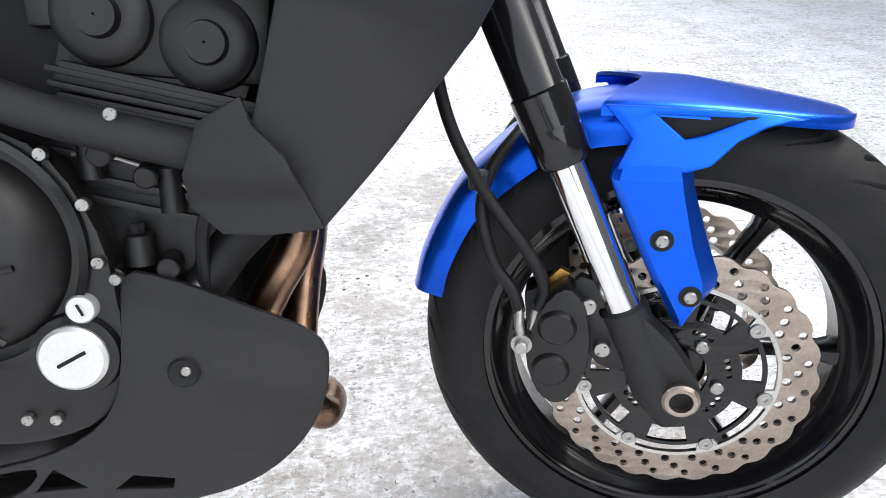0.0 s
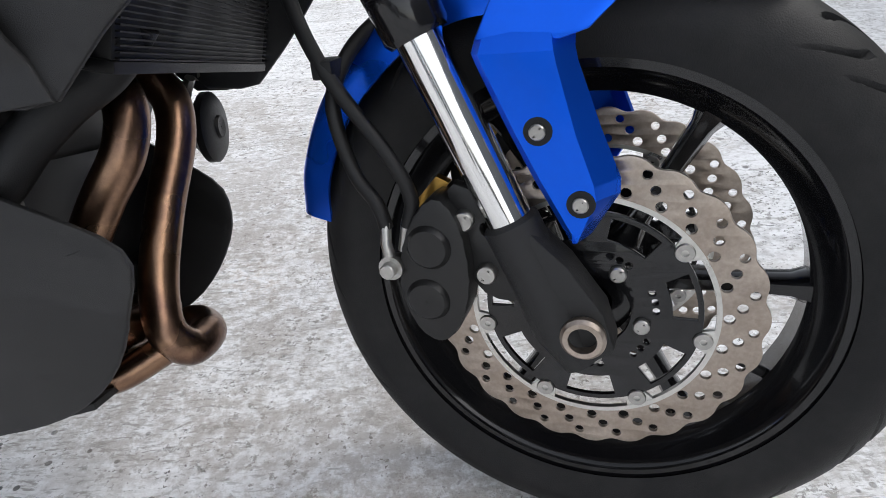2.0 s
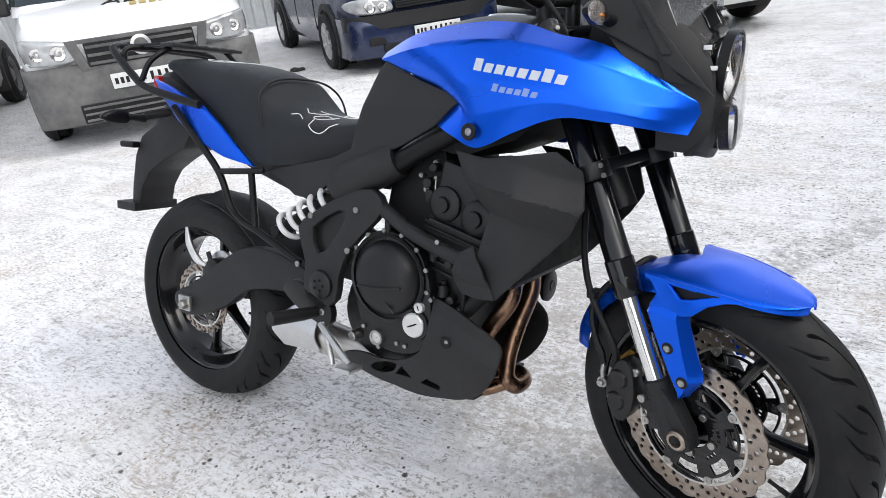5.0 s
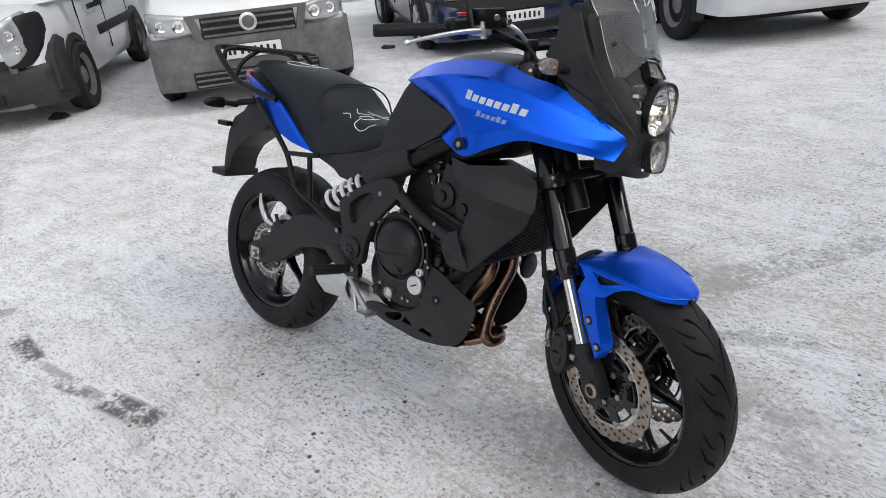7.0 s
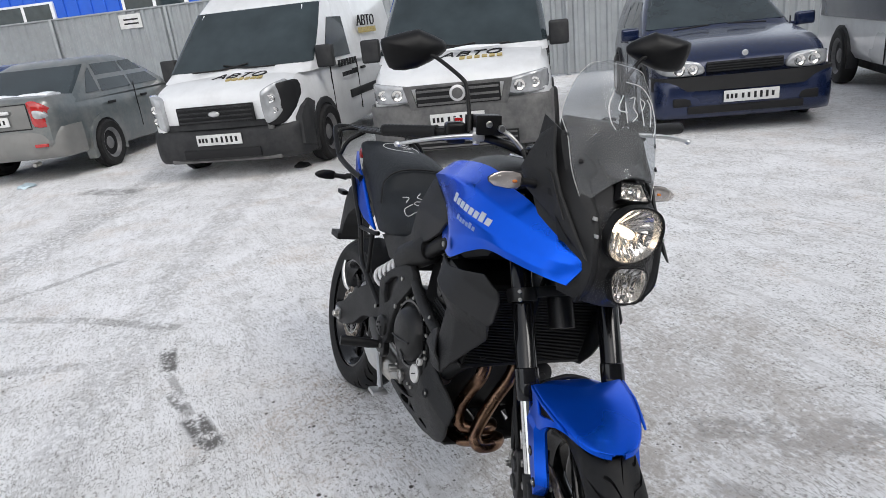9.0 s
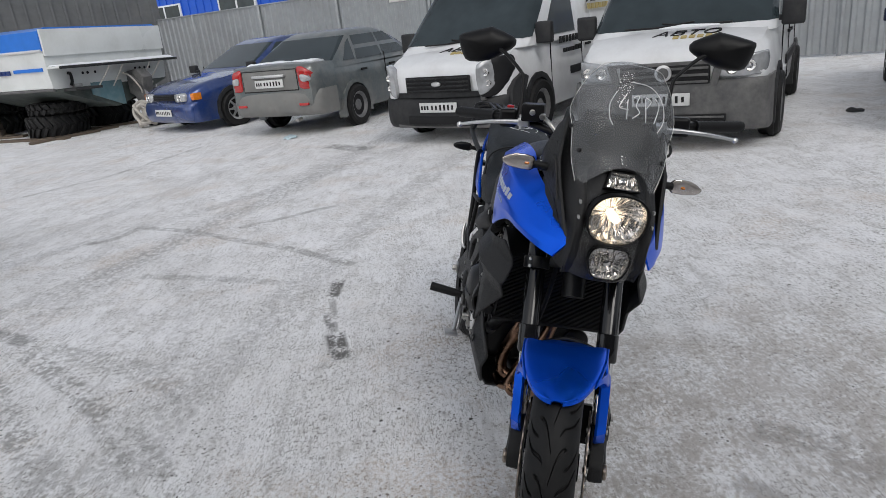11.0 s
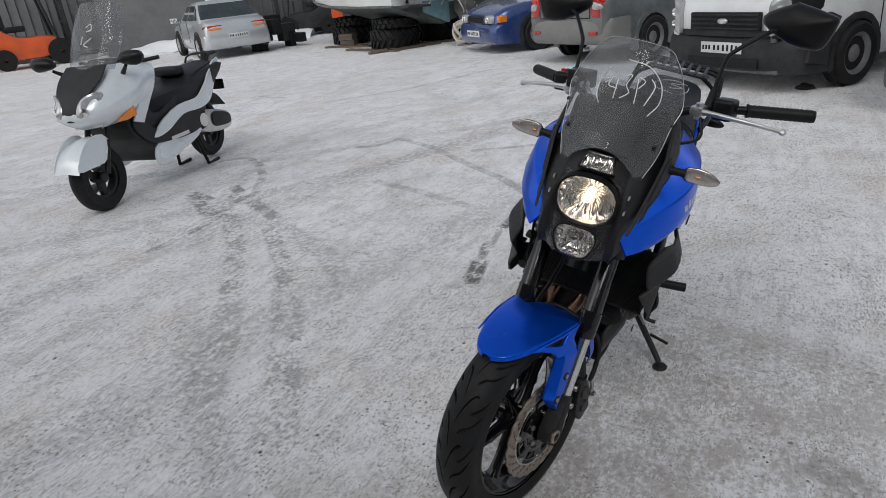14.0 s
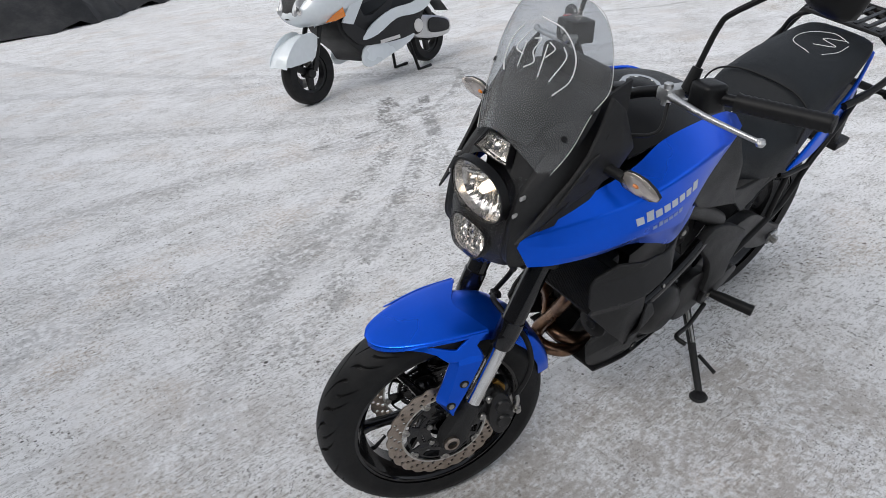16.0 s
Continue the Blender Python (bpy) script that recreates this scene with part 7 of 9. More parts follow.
def headlight(o, x0, W, s, outline, circles):
    """A lamp unit that wraps round the corner; outline and circles in (offset, height)."""
    ring = smooth_loop(outline, 3)
    cy, cz = sum(p[0] for p in outline) / len(outline), sum(p[1] for p in outline) / len(outline)
    rings = []
    for d, k in ((-0.10, 1.0), (0.010, 1.0), (0.022, 0.94), (0.026, 0.6), (0.027, 0.05)):
        rings.append([(corner_x(x0, W, cy + (y - cy) * k) + d, s * (cy + (y - cy) * k), cz + (z - cz) * k) for y, z in ring])
    ob = part("headlight", skin(rings), "lampglass", o, "clear headlight", None, 60)
    for y, z, r in circles:
        q = part("reflector", lathe([(0.001, 0.004), (r * 0.45, 0.004), (r * 0.55, 0.010), (r * 0.92, 0.014), (r, 0.010), (r, -0.03)], 28, (corner_x(x0, W, y) + 0.022, s * y, z), 'x'), "reflector", ob, "round bright reflector", None, 50)
        part("bulb_cover", lathe([(0.001, 0.022), (r * 0.25, 0.018), (r * 0.3, 0.0)], 16, (corner_x(x0, W, y) + 0.022, s * y, z), 'x'), "lampglass", q)
    return ob


def corner_piece(name, o, x0, W, s, outline, material, label="", front=True):
    """A flush piece that wraps round a front or rear corner; outline in (offset, height)."""
    ring = smooth_loop(outline, 3)
    cy, cz = sum(p[0] for p in outline) / len(outline), sum(p[1] for p in outline) / len(outline)
    rings = []
    for d, k in ((-0.10, 1.0), (0.012, 1.0), (0.022, 0.95), (0.025, 0.6), (0.026, 0.05)):
        row = []
        for y, z in ring:
            yk, zk = cy + (y - cy) * k, cz + (z - cz) * k
            x = corner_x(x0, W, yk) if front else float(np.interp(yk / W, (0.0, 0.84, 0.90, 0.94, 0.965), (x0, x0 + 0.01, x0 + 0.06, x0 + 0.14, x0 + 0.36)))
            row.append((x + (d if front else -d), s * yk, zk))
        rings.append(row)
    return part(name, skin(rings), material, o, label, None, 60)


def grille(o, x, w, z0, z1, n, material="darkplastic", bar="ink"):
    g = part("grille", box((x - 0.02, 0, (z0 + z1) / 2), (0.04, 2 * w, z1 - z0), 0.01), bar, o, "dark slatted grille")
    for k in range(n):
        z = z0 + (z1 - z0) * (k + 0.5) / n
        part("slat", box((x + 0.004, 0, z), (0.02, 2 * w * 0.97, (z1 - z0) / n * 0.35), 0.003), material, g)
    return g


def word(o, text, a, b, up, material, depth=0.006):
    """A printed word from a to b, rising along up, as thin letters."""
    cu = bpy.data.curves.new("tmp", 'FONT')
    cu.body, cu.extrude, cu.shear = text, 0.5, 0.25
    ob = new("tmp", cu)
    me = bpy.data.meshes.new_from_object(ob.evaluated_get(bpy.context.evaluated_depsgraph_get()))
    bm = bmesh.new(); bm.from_mesh(me)
    bpy.data.objects.remove(ob); bpy.data.curves.remove(cu); bpy.data.meshes.remove(me)
    xs = [v.co.x for v in bm.verts]; ys = [v.co.y for v in bm.verts]
    a, b, up = Vector(a), Vector(b), Vector(up)
    n = (b - a).cross(up).normalized()
    for v in bm.verts:
        v.co = a + (b - a) * ((v.co.x - min(xs)) / (max(xs) - min(xs))) + up * ((v.co.y - min(ys)) / (max(ys) - min(ys))) + n * depth * (v.co.z + 0.5)
    return part("lettering", bm, material, o, "printed word", None, 0)


def lettering(o, pts, n, material, depth, normal):
    """A line of writing as plain bars along a strip given by its four corners."""
    a, b, c, d = (Vector(p) for p in pts)
    out = None
    for k in range(n):
        t0, t1 = (k + 0.1) / n, (k + 0.8) / n
        q = slab([a.lerp(b, t0), a.lerp(b, t1), d.lerp(c, t1), d.lerp(c, t0)], depth, normal)
        out = q if out is None else join(out, q)
    return part("lettering", out, material, o, "plain printed bars", None, 0)


VAN = dict(cat="van", w=0.89, paint="vanwhite", r=0.315, wb=2.70, rim="rimgrey", spokes=12, steel=True, belt=1.02, doors=(-0.38, -1.35, -2.45), handles=(-1.2, -1.55), handlemat="ink", mirror=(-0.02, 1.15, 0.24),
           body=[(0.80, 0.30, 0.80, 0.80), (0.74, 0.24, 0.90, 0.92), (0.55, 0.22, 0.985, 0.985), (0.25, 0.22, 1.06, 1.0), (-0.1, 0.22, 1.10, 1.0), (-1.2, 0.22, 1.10, 1.0), (-2.6, 0.22, 1.10, 1.0), (-3.30, 0.24, 1.08, 0.99), (-3.42, 0.30, 1.00, 0.96)],
           cabin=[(1.02, -3.40, 0.36, 0.87), (1.10, -3.40, 0.20, 0.865), (1.40, -3.38, -0.18, 0.835), (1.68, -3.34, -0.52, 0.785), (1.80, -3.28, -0.78, 0.72)],
           ws=(1.10, 1.66), rw=None, side=[[(-0.20, 1.10), (-1.10, 1.10), (-1.10, 1.56), (-0.62, 1.56)]], strip=(-1.9, 1.9, 0.62))
FORD_LAMP = [(0.605, 0.58), (0.60, 0.70), (0.615, 0.84), (0.65, 0.90), (0.78, 0.945), (0.825, 0.93), (0.83, 0.80), (0.80, 0.68), (0.72, 0.60), (0.65, 0.57)]
# white van with the damaged corner
ford = dict(VAN, arch="darkplastic", w=0.87)
ford["cabin"] = [(1.02, -3.40, 0.40, 0.88), (1.10, -3.40, 0.26, 0.875), (1.40, -3.38, -0.08, 0.84), (1.72, -3.34, -0.42, 0.79), (1.90, -3.28, -0.66, 0.72)]
ford["ws"] = (1.12, 1.74)
o, body, cab = car("white_van", (-5.58, 0.65, 0), -37, "white panel van with a damaged front corner and grey bumper", ford)
bumper(o, 0.86, 0.87, 0.20, 0.56, "darkplastic")
part("grille_frame", sheet([[(0.80, -0.66, z), (0.84, -0.4, z), (0.86, 0, z), (0.84, 0.4, z), (0.80, 0.66, z)] for z in (0.56, 0.60, 0.62)], 17, 5, 0.02), "darkplastic", o)
part("lower_intake", box((0.865, 0, 0.30), (0.03, 0.9, 0.10), 0.012), "ink", o)
part("bumper_lip", box((0.78, 0, 0.225), (0.10, 1.3, 0.05), 0.015), "greyplastic", o)
grille(o, 0.868, 0.44, 0.62, 0.80, 4)
part("badge", bent(lathe([(0.001, 0.02), (0.055, 0.02), (0.07, 0.012), (0.07, 0.0)], 24, (0.875, 0, 0.0), 'x'), lambda v: Vector((v.x, v.y * 0.9, v.z * 0.42 + 0.715))), "alu", o, "plain oval badge")
headlight(o, 0.83, 0.87, -1, FORD_LAMP, ((0.71, 0.80, 0.042), (0.72, 0.68, 0.032)))
dm = headlight(o, 0.87, 0.87, 1, FORD_LAMP, ((0.71, 0.80, 0.042), (0.72, 0.68, 0.032)))
dm.rotation_euler = (0.10, 0.05, 0.04)
# solid black piece paints the shade inside the broken gap
corner_piece("gap_shade", o, 0.84, 0.87, 1, [(0.575, 0.57), (0.575, 0.74), (0.59, 0.88), (0.66, 0.94), (0.78, 0.972), (0.838, 0.955), (0.842, 0.80), (0.82, 0.66), (0.74, 0.57), (0.66, 0.55)], "ink", "black piece drawn as the shaded gap round the loose headlight")
part("torn_wing", prism([(0.28, 0.70), (0.44, 0.76), (0.60, 0.70), (0.70, 0.60), (0.72, 0.32), (0.40, 0.25), (0.43, 0.45)], 0.80, 0.893, 0.01), "darkplastic", o, "black plastic where the wing is torn")
part("loose_lamp", box((0.84, 0.60, 0.555), (0.05, 0.06, 0.08), 0.01), "greyplastic", o)
plate_of(o, (0.885, 0.0, 0.45), 0)
part("fog_hole", lathe([(0.001, 0.012), (0.05, 0.012), (0.06, 0.0)], 18, (0.80, 0.66, 0.40), 'x'), "ink", o)
word(o, "\u0410\u0412\u0422\u041e", (0.44, -0.20, 1.026), (0.44, 0.42, 1.026), (-0.13, 0, 0.034), "ink", 0.012)
lettering(o, [(0.53, 0.00, 1.008), (0.53, 0.44, 1.008), (0.47, 0.44, 1.024), (0.47, 0.00, 1.024)], 6, "inkgold", 0.010, (0.2, 0, 1))
word(o, "\u0410\u0412\u0422\u041e", (-1.55, 0.868, 1.42), (-2.35, 0.868, 1.42), (0, -0.014, 0.14), "ink", 0.012)
lettering(o, [(-1.55, 0.882, 1.33), (-2.35, 0.882, 1.33), (-2.35, 0.876, 1.40), (-1.55, 0.876, 1.40)], 6, "inkgold", 0.012, (0, 1, 0))
lettering(o, [(-0.55, 0.902, 0.98), (-1.25, 0.902, 0.98), (-1.25, 0.902, 1.06), (-0.55, 0.902, 1.06)], 7, "ink", 0.008, (0, 1, 0))
lettering(o, [(-0.65, 0.905, 0.86), (-1.25, 0.905, 0.86), (-1.25, 0.905, 0.91), (-0.65, 0.905, 0.91)], 11, "ink", 0.008, (0, 1, 0))
for s in (-1, 1):
    part("wiper", tube([(0.30, s * 0.50, 1.115), (0.26, s * 0.15, 1.12), (0.22, -s * 0.15, 1.16)], 0.010, 6, 10), "ink", o)
# second white van
o, body, cab = car("white_van", (-3.96, 2.62, 0), -33, "white delivery van with a weathered grey bumper", dict(VAN, r=0.31, wb=2.68))
bumper(o, 0.88, 0.885, 0.20, 0.66, "greyplastic", 0.20)
grille(o, 0.875, 0.40, 0.62, 0.80, 3, "greyplastic")
part("grille_surround", plate([[(-0.46, 0.60), (-0.52, 0.83), (0.52, 0.83), (0.46, 0.60)], [(-0.40, 0.63), (0.40, 0.63), (0.44, 0.80), (-0.44, 0.80)]], 0.03, 0.004), "greyplastic", o, "", Matrix.Translation((0.86, 0, 0)) @ Matrix.Rotation(radians(90), 4, 'Z'))
bd = part("badge", lathe([(0.001, 0.018), (0.062, 0.018), (0.075, 0.012), (0.075, 0.0)], 28, (0.885, 0, 0.735), 'x'), "alu", o, "plain round badge")
part("badge_field", lathe([(0.001, 0.020), (0.052, 0.020), (0.052, 0.0)], 28, (0.8855, 0, 0.735), 'x'), "greyplastic", bd)
for s in (-1, 1):
    headlight(o, 0.83, 0.89, s, [(0.47, 0.69), (0.46, 0.80), (0.52, 0.83), (0.80, 0.87), (0.85, 0.84), (0.85, 0.72), (0.80, 0.68)], ((0.58, 0.755, 0.055), (0.72, 0.765, 0.05)))
    part("wiper", tube([(0.30, s * 0.50, 1.115), (0.25, s * 0.15, 1.11), (0.21, -s * 0.15, 1.14)], 0.010, 6, 10), "ink", o)
plate_of(o, (0.908, -0.02, 0.50), 0)
grille(o, 0.905, 0.55, 0.22, 0.36, 3, "greyplastic")
word(o, "\u0410\u0412\u0422\u041e", (0.44, -0.20, 1.026), (0.44, 0.42, 1.026), (-0.13, 0, 0.034), "ink", 0.012)
lettering(o, [(0.53, 0.00, 1.008), (0.53, 0.44, 1.008), (0.47, 0.44, 1.024), (0.47, 0.00, 1.024)], 6, "inkgold", 0.010, (0.2, 0, 1))
part("wiper_snow", tube([(0.36, 0.40, 1.10), (0.37, 0.1, 1.10), (0.36, -0.15, 1.10)], [0.01, 0.03, 0.008], 8, 10), "snow", o)

SEDAN = dict(wrap=46, w=0.85, paint="navy", r=0.305, wb=2.55, rim="alu", spokes=9, steel=False, belt=0.93, doors=(-0.55, -1.55), handles=(-1.35, -2.2), mirror=(-0.40, 0.98, 0.14),
             body=[(0.82, 0.30, 0.62, 0.78), (0.76, 0.22, 0.70, 0.92), (0.50, 0.20, 0.80, 0.99), (0.0, 0.20, 0.87, 1.0), (-0.45, 0.20, 0.92, 1.0), (-1.4, 0.20, 0.93, 1.0), (-2.4, 0.20, 0.95, 1.0), (-2.95, 0.22, 0.95, 0.99), (-3.35, 0.26, 0.90, 0.95), (-3.45, 0.36, 0.80, 0.86)],
             cabin=[(0.90, -3.05, -0.35, 0.80), (0.98, -2.95, -0.50, 0.79), (1.15, -2.65, -0.82, 0.73), (1.34, -2.30, -1.18, 0.64), (1.40, -2.15, -1.36, 0.58)],
             ws=(0.97, 1.33), rw=(0.99, 1.33), side=[[(-0.78, 0.97), (-1.52, 0.97), (-1.52, 1.32), (-1.24, 1.32)], [(-1.58, 0.97), (-2.30, 0.97), (-2.20, 1.32), (-1.58, 1.32)], [(-2.36, 0.98), (-2.66, 0.98), (-2.42, 1.22), (-2.30, 1.28)]])
# navy estate car
wag = dict(SEDAN, paint="navy", w=0.86, wb=2.63, mirmat="navy")
wag["body"] = [(0.84, 0.32, 0.66, 0.78), (0.78, 0.22, 0.74, 0.92), (0.50, 0.20, 0.85, 0.99), (0.0, 0.20, 0.92, 1.0), (-0.45, 0.20, 0.96, 1.0), (-1.4, 0.20, 0.96, 1.0), (-2.6, 0.20, 0.97, 1.0), (-3.3, 0.22, 0.97, 0.99), (-3.55, 0.26, 0.95, 0.95)]
wag["cabin"] = [(0.94, -3.50, -0.30, 0.81), (1.02, -3.48, -0.46, 0.80), (1.20, -3.42, -0.80, 0.74), (1.40, -3.35, -1.16, 0.66), (1.46, -3.25, -1.36, 0.60)]
wag["ws"], wag["rw"] = (1.01, 1.39), (1.05, 1.38)
o, body, cab = car("estate_car", (-3.13, 5.43, 0), -34, "navy blue estate car with a dark lower bumper", wag)
bumper(o, 0.92, 0.86, 0.16, 0.56, "navy")
part("bumper_band", sheet([[(0.55, -0.865, z), (0.76, -0.85, z), (0.905, -0.60, z), (0.945, 0, z), (0.905, 0.60, z), (0.76, 0.85, z), (0.55, 0.865, z)] for z in (0.44, 0.50, 0.58)], 31, 5, 0.03), "matte", o, "worn dark bumper band")
grille(o, 0.885, 0.36, 0.61, 0.71, 4)
part("badge", lathe([(0.001, 0.008), (0.022, 0.008), (0.030, 0.005), (0.030, 0.0)], 24, (0.86, 0, 0.772), 'x'), "alu", o, "plain oval badge")
for s in (-1, 1):
    headlight(o, 0.86, 0.86, s, [(0.40, 0.60), (0.42, 0.70), (0.55, 0.735), (0.74, 0.735), (0.82, 0.70), (0.81, 0.63), (0.70, 0.59)], ((0.50, 0.652, 0.052), (0.63, 0.658, 0.060)))
    part("wiper", tube([(-0.22, s * 0.50, 0.99), (-0.26, s * 0.1, 1.01)], 0.009, 6), "ink", o)
    part("fog_hole", box((0.90, s * 0.55, 0.33), (0.04, 0.28, 0.09), 0.02), "ink", o)
plate_of(o, (0.962, 0.05, 0.37), 0)
part("intake", box((0.925, 0, 0.25), (0.03, 1.1, 0.08), 0.015), "ink", o)
# green-grey saloon seen from behind
grey = dict(SEDAN, paint="cargrey", w=0.83, wb=2.49, rim="rimgrey", spokes=10, steel=True, mirmat="ink", arch="cargrey", handlemat="ink")
grey["body"] = SEDAN["body"][:6] + [(-2.4, 0.22, 0.97, 1.0), (-2.95, 0.26, 1.02, 0.99), (-3.32, 0.34, 1.03, 0.96), (-3.44, 0.42, 0.98, 0.88)]
o, body, cab = car("saloon_car", (-10.07, -0.47, 0), 150, "dirty green-grey saloon car with snow on its boot", grey)
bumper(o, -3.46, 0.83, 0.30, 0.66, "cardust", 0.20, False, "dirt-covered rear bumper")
for s in (-1, 1):
    tl = corner_piece("tail_lamp", o, -3.44, 0.83, s, [(0.55, 0.69), (0.53, 0.84), (0.52, 0.98), (0.62, 0.985), (0.72, 0.93), (0.785, 0.84), (0.795, 0.75), (0.76, 0.69)], "red", "red tail lamp with a clear middle", False)
    corner_piece("clear_band", tl, -3.456, 0.83, s, [(0.59, 0.79), (0.58, 0.88), (0.68, 0.87), (0.74, 0.81), (0.70, 0.785)], "lampglass", "clear lamp middle", False)
    part("reflector", box((-3.465, s * 0.58, 0.47), (0.03, 0.16, 0.04), 0.005), "red", o)
part("boot_trim", box((-3.46, 0, 0.885), (0.05, 0.60, 0.04), 0.01), "alu", o, "bright boot trim")
plate_of(o, (-3.468, 0, 0.78), 180, True)
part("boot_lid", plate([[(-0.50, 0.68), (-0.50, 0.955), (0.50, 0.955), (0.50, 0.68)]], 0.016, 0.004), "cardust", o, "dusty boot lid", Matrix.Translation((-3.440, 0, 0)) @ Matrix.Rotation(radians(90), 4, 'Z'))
part("boot_gap", plate([[(-0.51, 0.665), (-0.51, 0.97), (0.51, 0.97), (0.51, 0.665)], [(-0.50, 0.68), (0.50, 0.68), (0.50, 0.96), (-0.50, 0.96)]], 0.012, 0), "ink", o, "", Matrix.Translation((-3.44, 0, 0)) @ Matrix.Rotation(radians(90), 4, 'Z'))
part("boot_snow", bent(sheet([[(-3.20, -0.62, 1.025), (-3.24, 0, 1.04), (-3.20, 0.60, 1.03)], [(-3.10, -0.66, 1.05), (-3.12, 0, 1.06), (-3.10, 0.62, 1.055)], [(-2.94, -0.64, 1.04), (-2.94, 0, 1.05), (-2.94, 0.6, 1.04)]], 25, 13, 0.03),
                          lambda v: v + Vector((0.03 * noise.noise(v * 9), 0, 0.022 * noise.noise(v * 7)))), "snow", o, "patch of snow on the boot")
part("exhaust_tip", tube([(-3.42, -0.45, 0.26), (-3.52, -0.45, 0.25)], 0.025, 12), "steel", o)
# blue saloon facing out
o, body, cab = car("saloon_car", (-9.72, -3.88, 0), -42, "blue saloon car with clear and amber front lamps", dict(SEDAN, paint="carblue", w=0.83, wb=2.6, spokes=8))
bumper(o, 0.90, 0.83, 0.18, 0.52, "carblue")
grille(o, 0.865, 0.34, 0.56, 0.66, 3)
for s in (-1, 1):
    headlight(o, 0.84, 0.83, s, [(0.38, 0.545), (0.39, 0.66), (0.64, 0.67), (0.66, 0.56), (0.60, 0.54)], ((0.52, 0.603, 0.055),))
    part("corner_lamp", box((0.70, s * 0.765, 0.61), (0.16, 0.10, 0.12), 0.02), "amber", o, "amber corner lamp")
plate_of(o, (0.93, 0.0, 0.36), 0)
# silver saloon far off, seen from behind
sa0 = radians(237)
sc0 = Vector((-11.2, -12.48, 0)) + Vector((math.cos(sa0), math.sin(sa0), 0)) * 2.55
o, body, cab = car("saloon_car", sc0, 237, "silver saloon car parked with its tail out", dict(SEDAN, paint="carsilver", w=0.85, mirmat="carsilver"))
bumper(o, -3.42, 0.85, 0.26, 0.60, "carsilver", 0.20, False)
for s in (-1, 1):
    tl = corner_piece("tail_lamp", o, -3.43, 0.85, s, [(0.40, 0.68), (0.36, 0.82), (0.58, 0.835), (0.76, 0.835), (0.81, 0.78), (0.79, 0.69), (0.60, 0.675)], "red", "dark red tail lamp", False)
    corner_piece("amber_lamp", tl, -3.445, 0.85, s, [(0.44, 0.72), (0.43, 0.765), (0.70, 0.765), (0.70, 0.72)], "amber", "amber lower lamp", False)
plate_of(o, (-3.48, 0, 0.55), 180)
part("roof_snow", tube([(-1.9, 0.25, 1.41), (-1.75, 0.05, 1.44), (-1.6, -0.2, 1.41)], [0.06, 0.11, 0.05], 10, 12), "snow", o, "lump of snow on the roof")

# white minibus at the end of the row
bus = dict(cat="minibus", w=0.98, paint="vanwhite", r=0.36, wb=3.4, rim="rimgrey", spokes=14, steel=True, belt=1.25, doors=(-0.5, -1.8), mirror=(0.3, 1.5, 0.4),
           body=[(0.92, 0.42, 0.95, 0.86), (0.86, 0.34, 1.05, 0.95), (0.6, 0.32, 1.15, 0.99), (0.2, 0.32, 1.22, 1.0), (-1.0, 0.34, 1.24, 1.0), (-3.0, 0.34, 1.24, 1.0), (-4.6, 0.36, 1.24, 0.99)],
           cabin=[(1.18, -4.6, 0.40, 0.97), (1.5, -4.6, 0.10, 0.95), (2.0, -4.58, -0.30, 0.90), (2.4, -4.5, -0.65, 0.80)], ws=(1.25, 1.95), rw=None,
           side=[[(0.0, 1.28), (-0.95, 1.28), (-0.95, 1.85), (-0.40, 1.85)], [(-1.05, 1.28), (-4.2, 1.28), (-4.2, 1.85), (-1.05, 1.85)]])
o, body, cab = car("minibus", (-0.36, 6.66, 0), -40, "white minibus with a broad dark side band", bus)
bumper(o, 1.02, 0.98, 0.32, 0.72, "vanwhite", 0.25)
for s in (-1, 1):
    part("side_band", box((-2.1, s * 0.985, 1.02), (4.6, 0.03, 0.34), 0.008), "navy", o, "dark side band")
    headlight(o, 0.92, 0.98, s, [(0.58, 0.82), (0.60, 1.02), (0.84, 1.06), (0.88, 0.96), (0.84, 0.82)], ((0.70, 0.92, 0.07),))
    part("mud_flap", box((-0.46, s * 0.86, 0.30), (0.02, 0.26, 0.40), 0.005), "hose", o, "black rubber mud flap")
part("underbody", box((-1.8, 0, 0.30), (4.6, 1.5, 0.22), 0.04), "ink", o, "dark underbody")
plate_of(o, (1.05, 0, 0.52), 0)

# ---------------- boat on tractor tyres ----------------
BA = radians(240)
LIST = radians(2.0)
boat = thing("motor_boat", Matrix.Translation((-9.66, -6.61, 0)) @ Matrix.Rotation(BA, 4, 'Z') @ Matrix.Translation((0, -1.3, 0)) @ Matrix.Rotation(LIST, 4, 'X'), "white and blue motor boat propped on stacked tractor tyres", "boat")
# x to the bow from the transom: keel, chine, sheer, half width
st = ((0.0, 0.45, 0.91, 1.56, 1.30), (1.5, 0.45, 0.92, 1.58, 1.32), (3.0, 0.52, 0.96, 1.62, 1.26), (4.5, 0.70, 1.07, 1.70, 0.98), (5.6, 1.00, 1.30, 1.78, 0.52), (6.3, 1.55, 1.66, 1.84, 0.06))
hull = part("hull", skin([[(x, -w, zt), (x, -w * 0.99, zc + 0.22), (x, -w * 0.97, zc), (x, -w * 0.93, zc - 0.02), (x, w * 0.93, zc - 0.02), (x, w * 0.97, zc), (x, w * 0.99, zc + 0.22), (x, w, zt)] for x, zk, zc, zt, w in st]), "boatwhite", boat, "white topsides", None, 30)
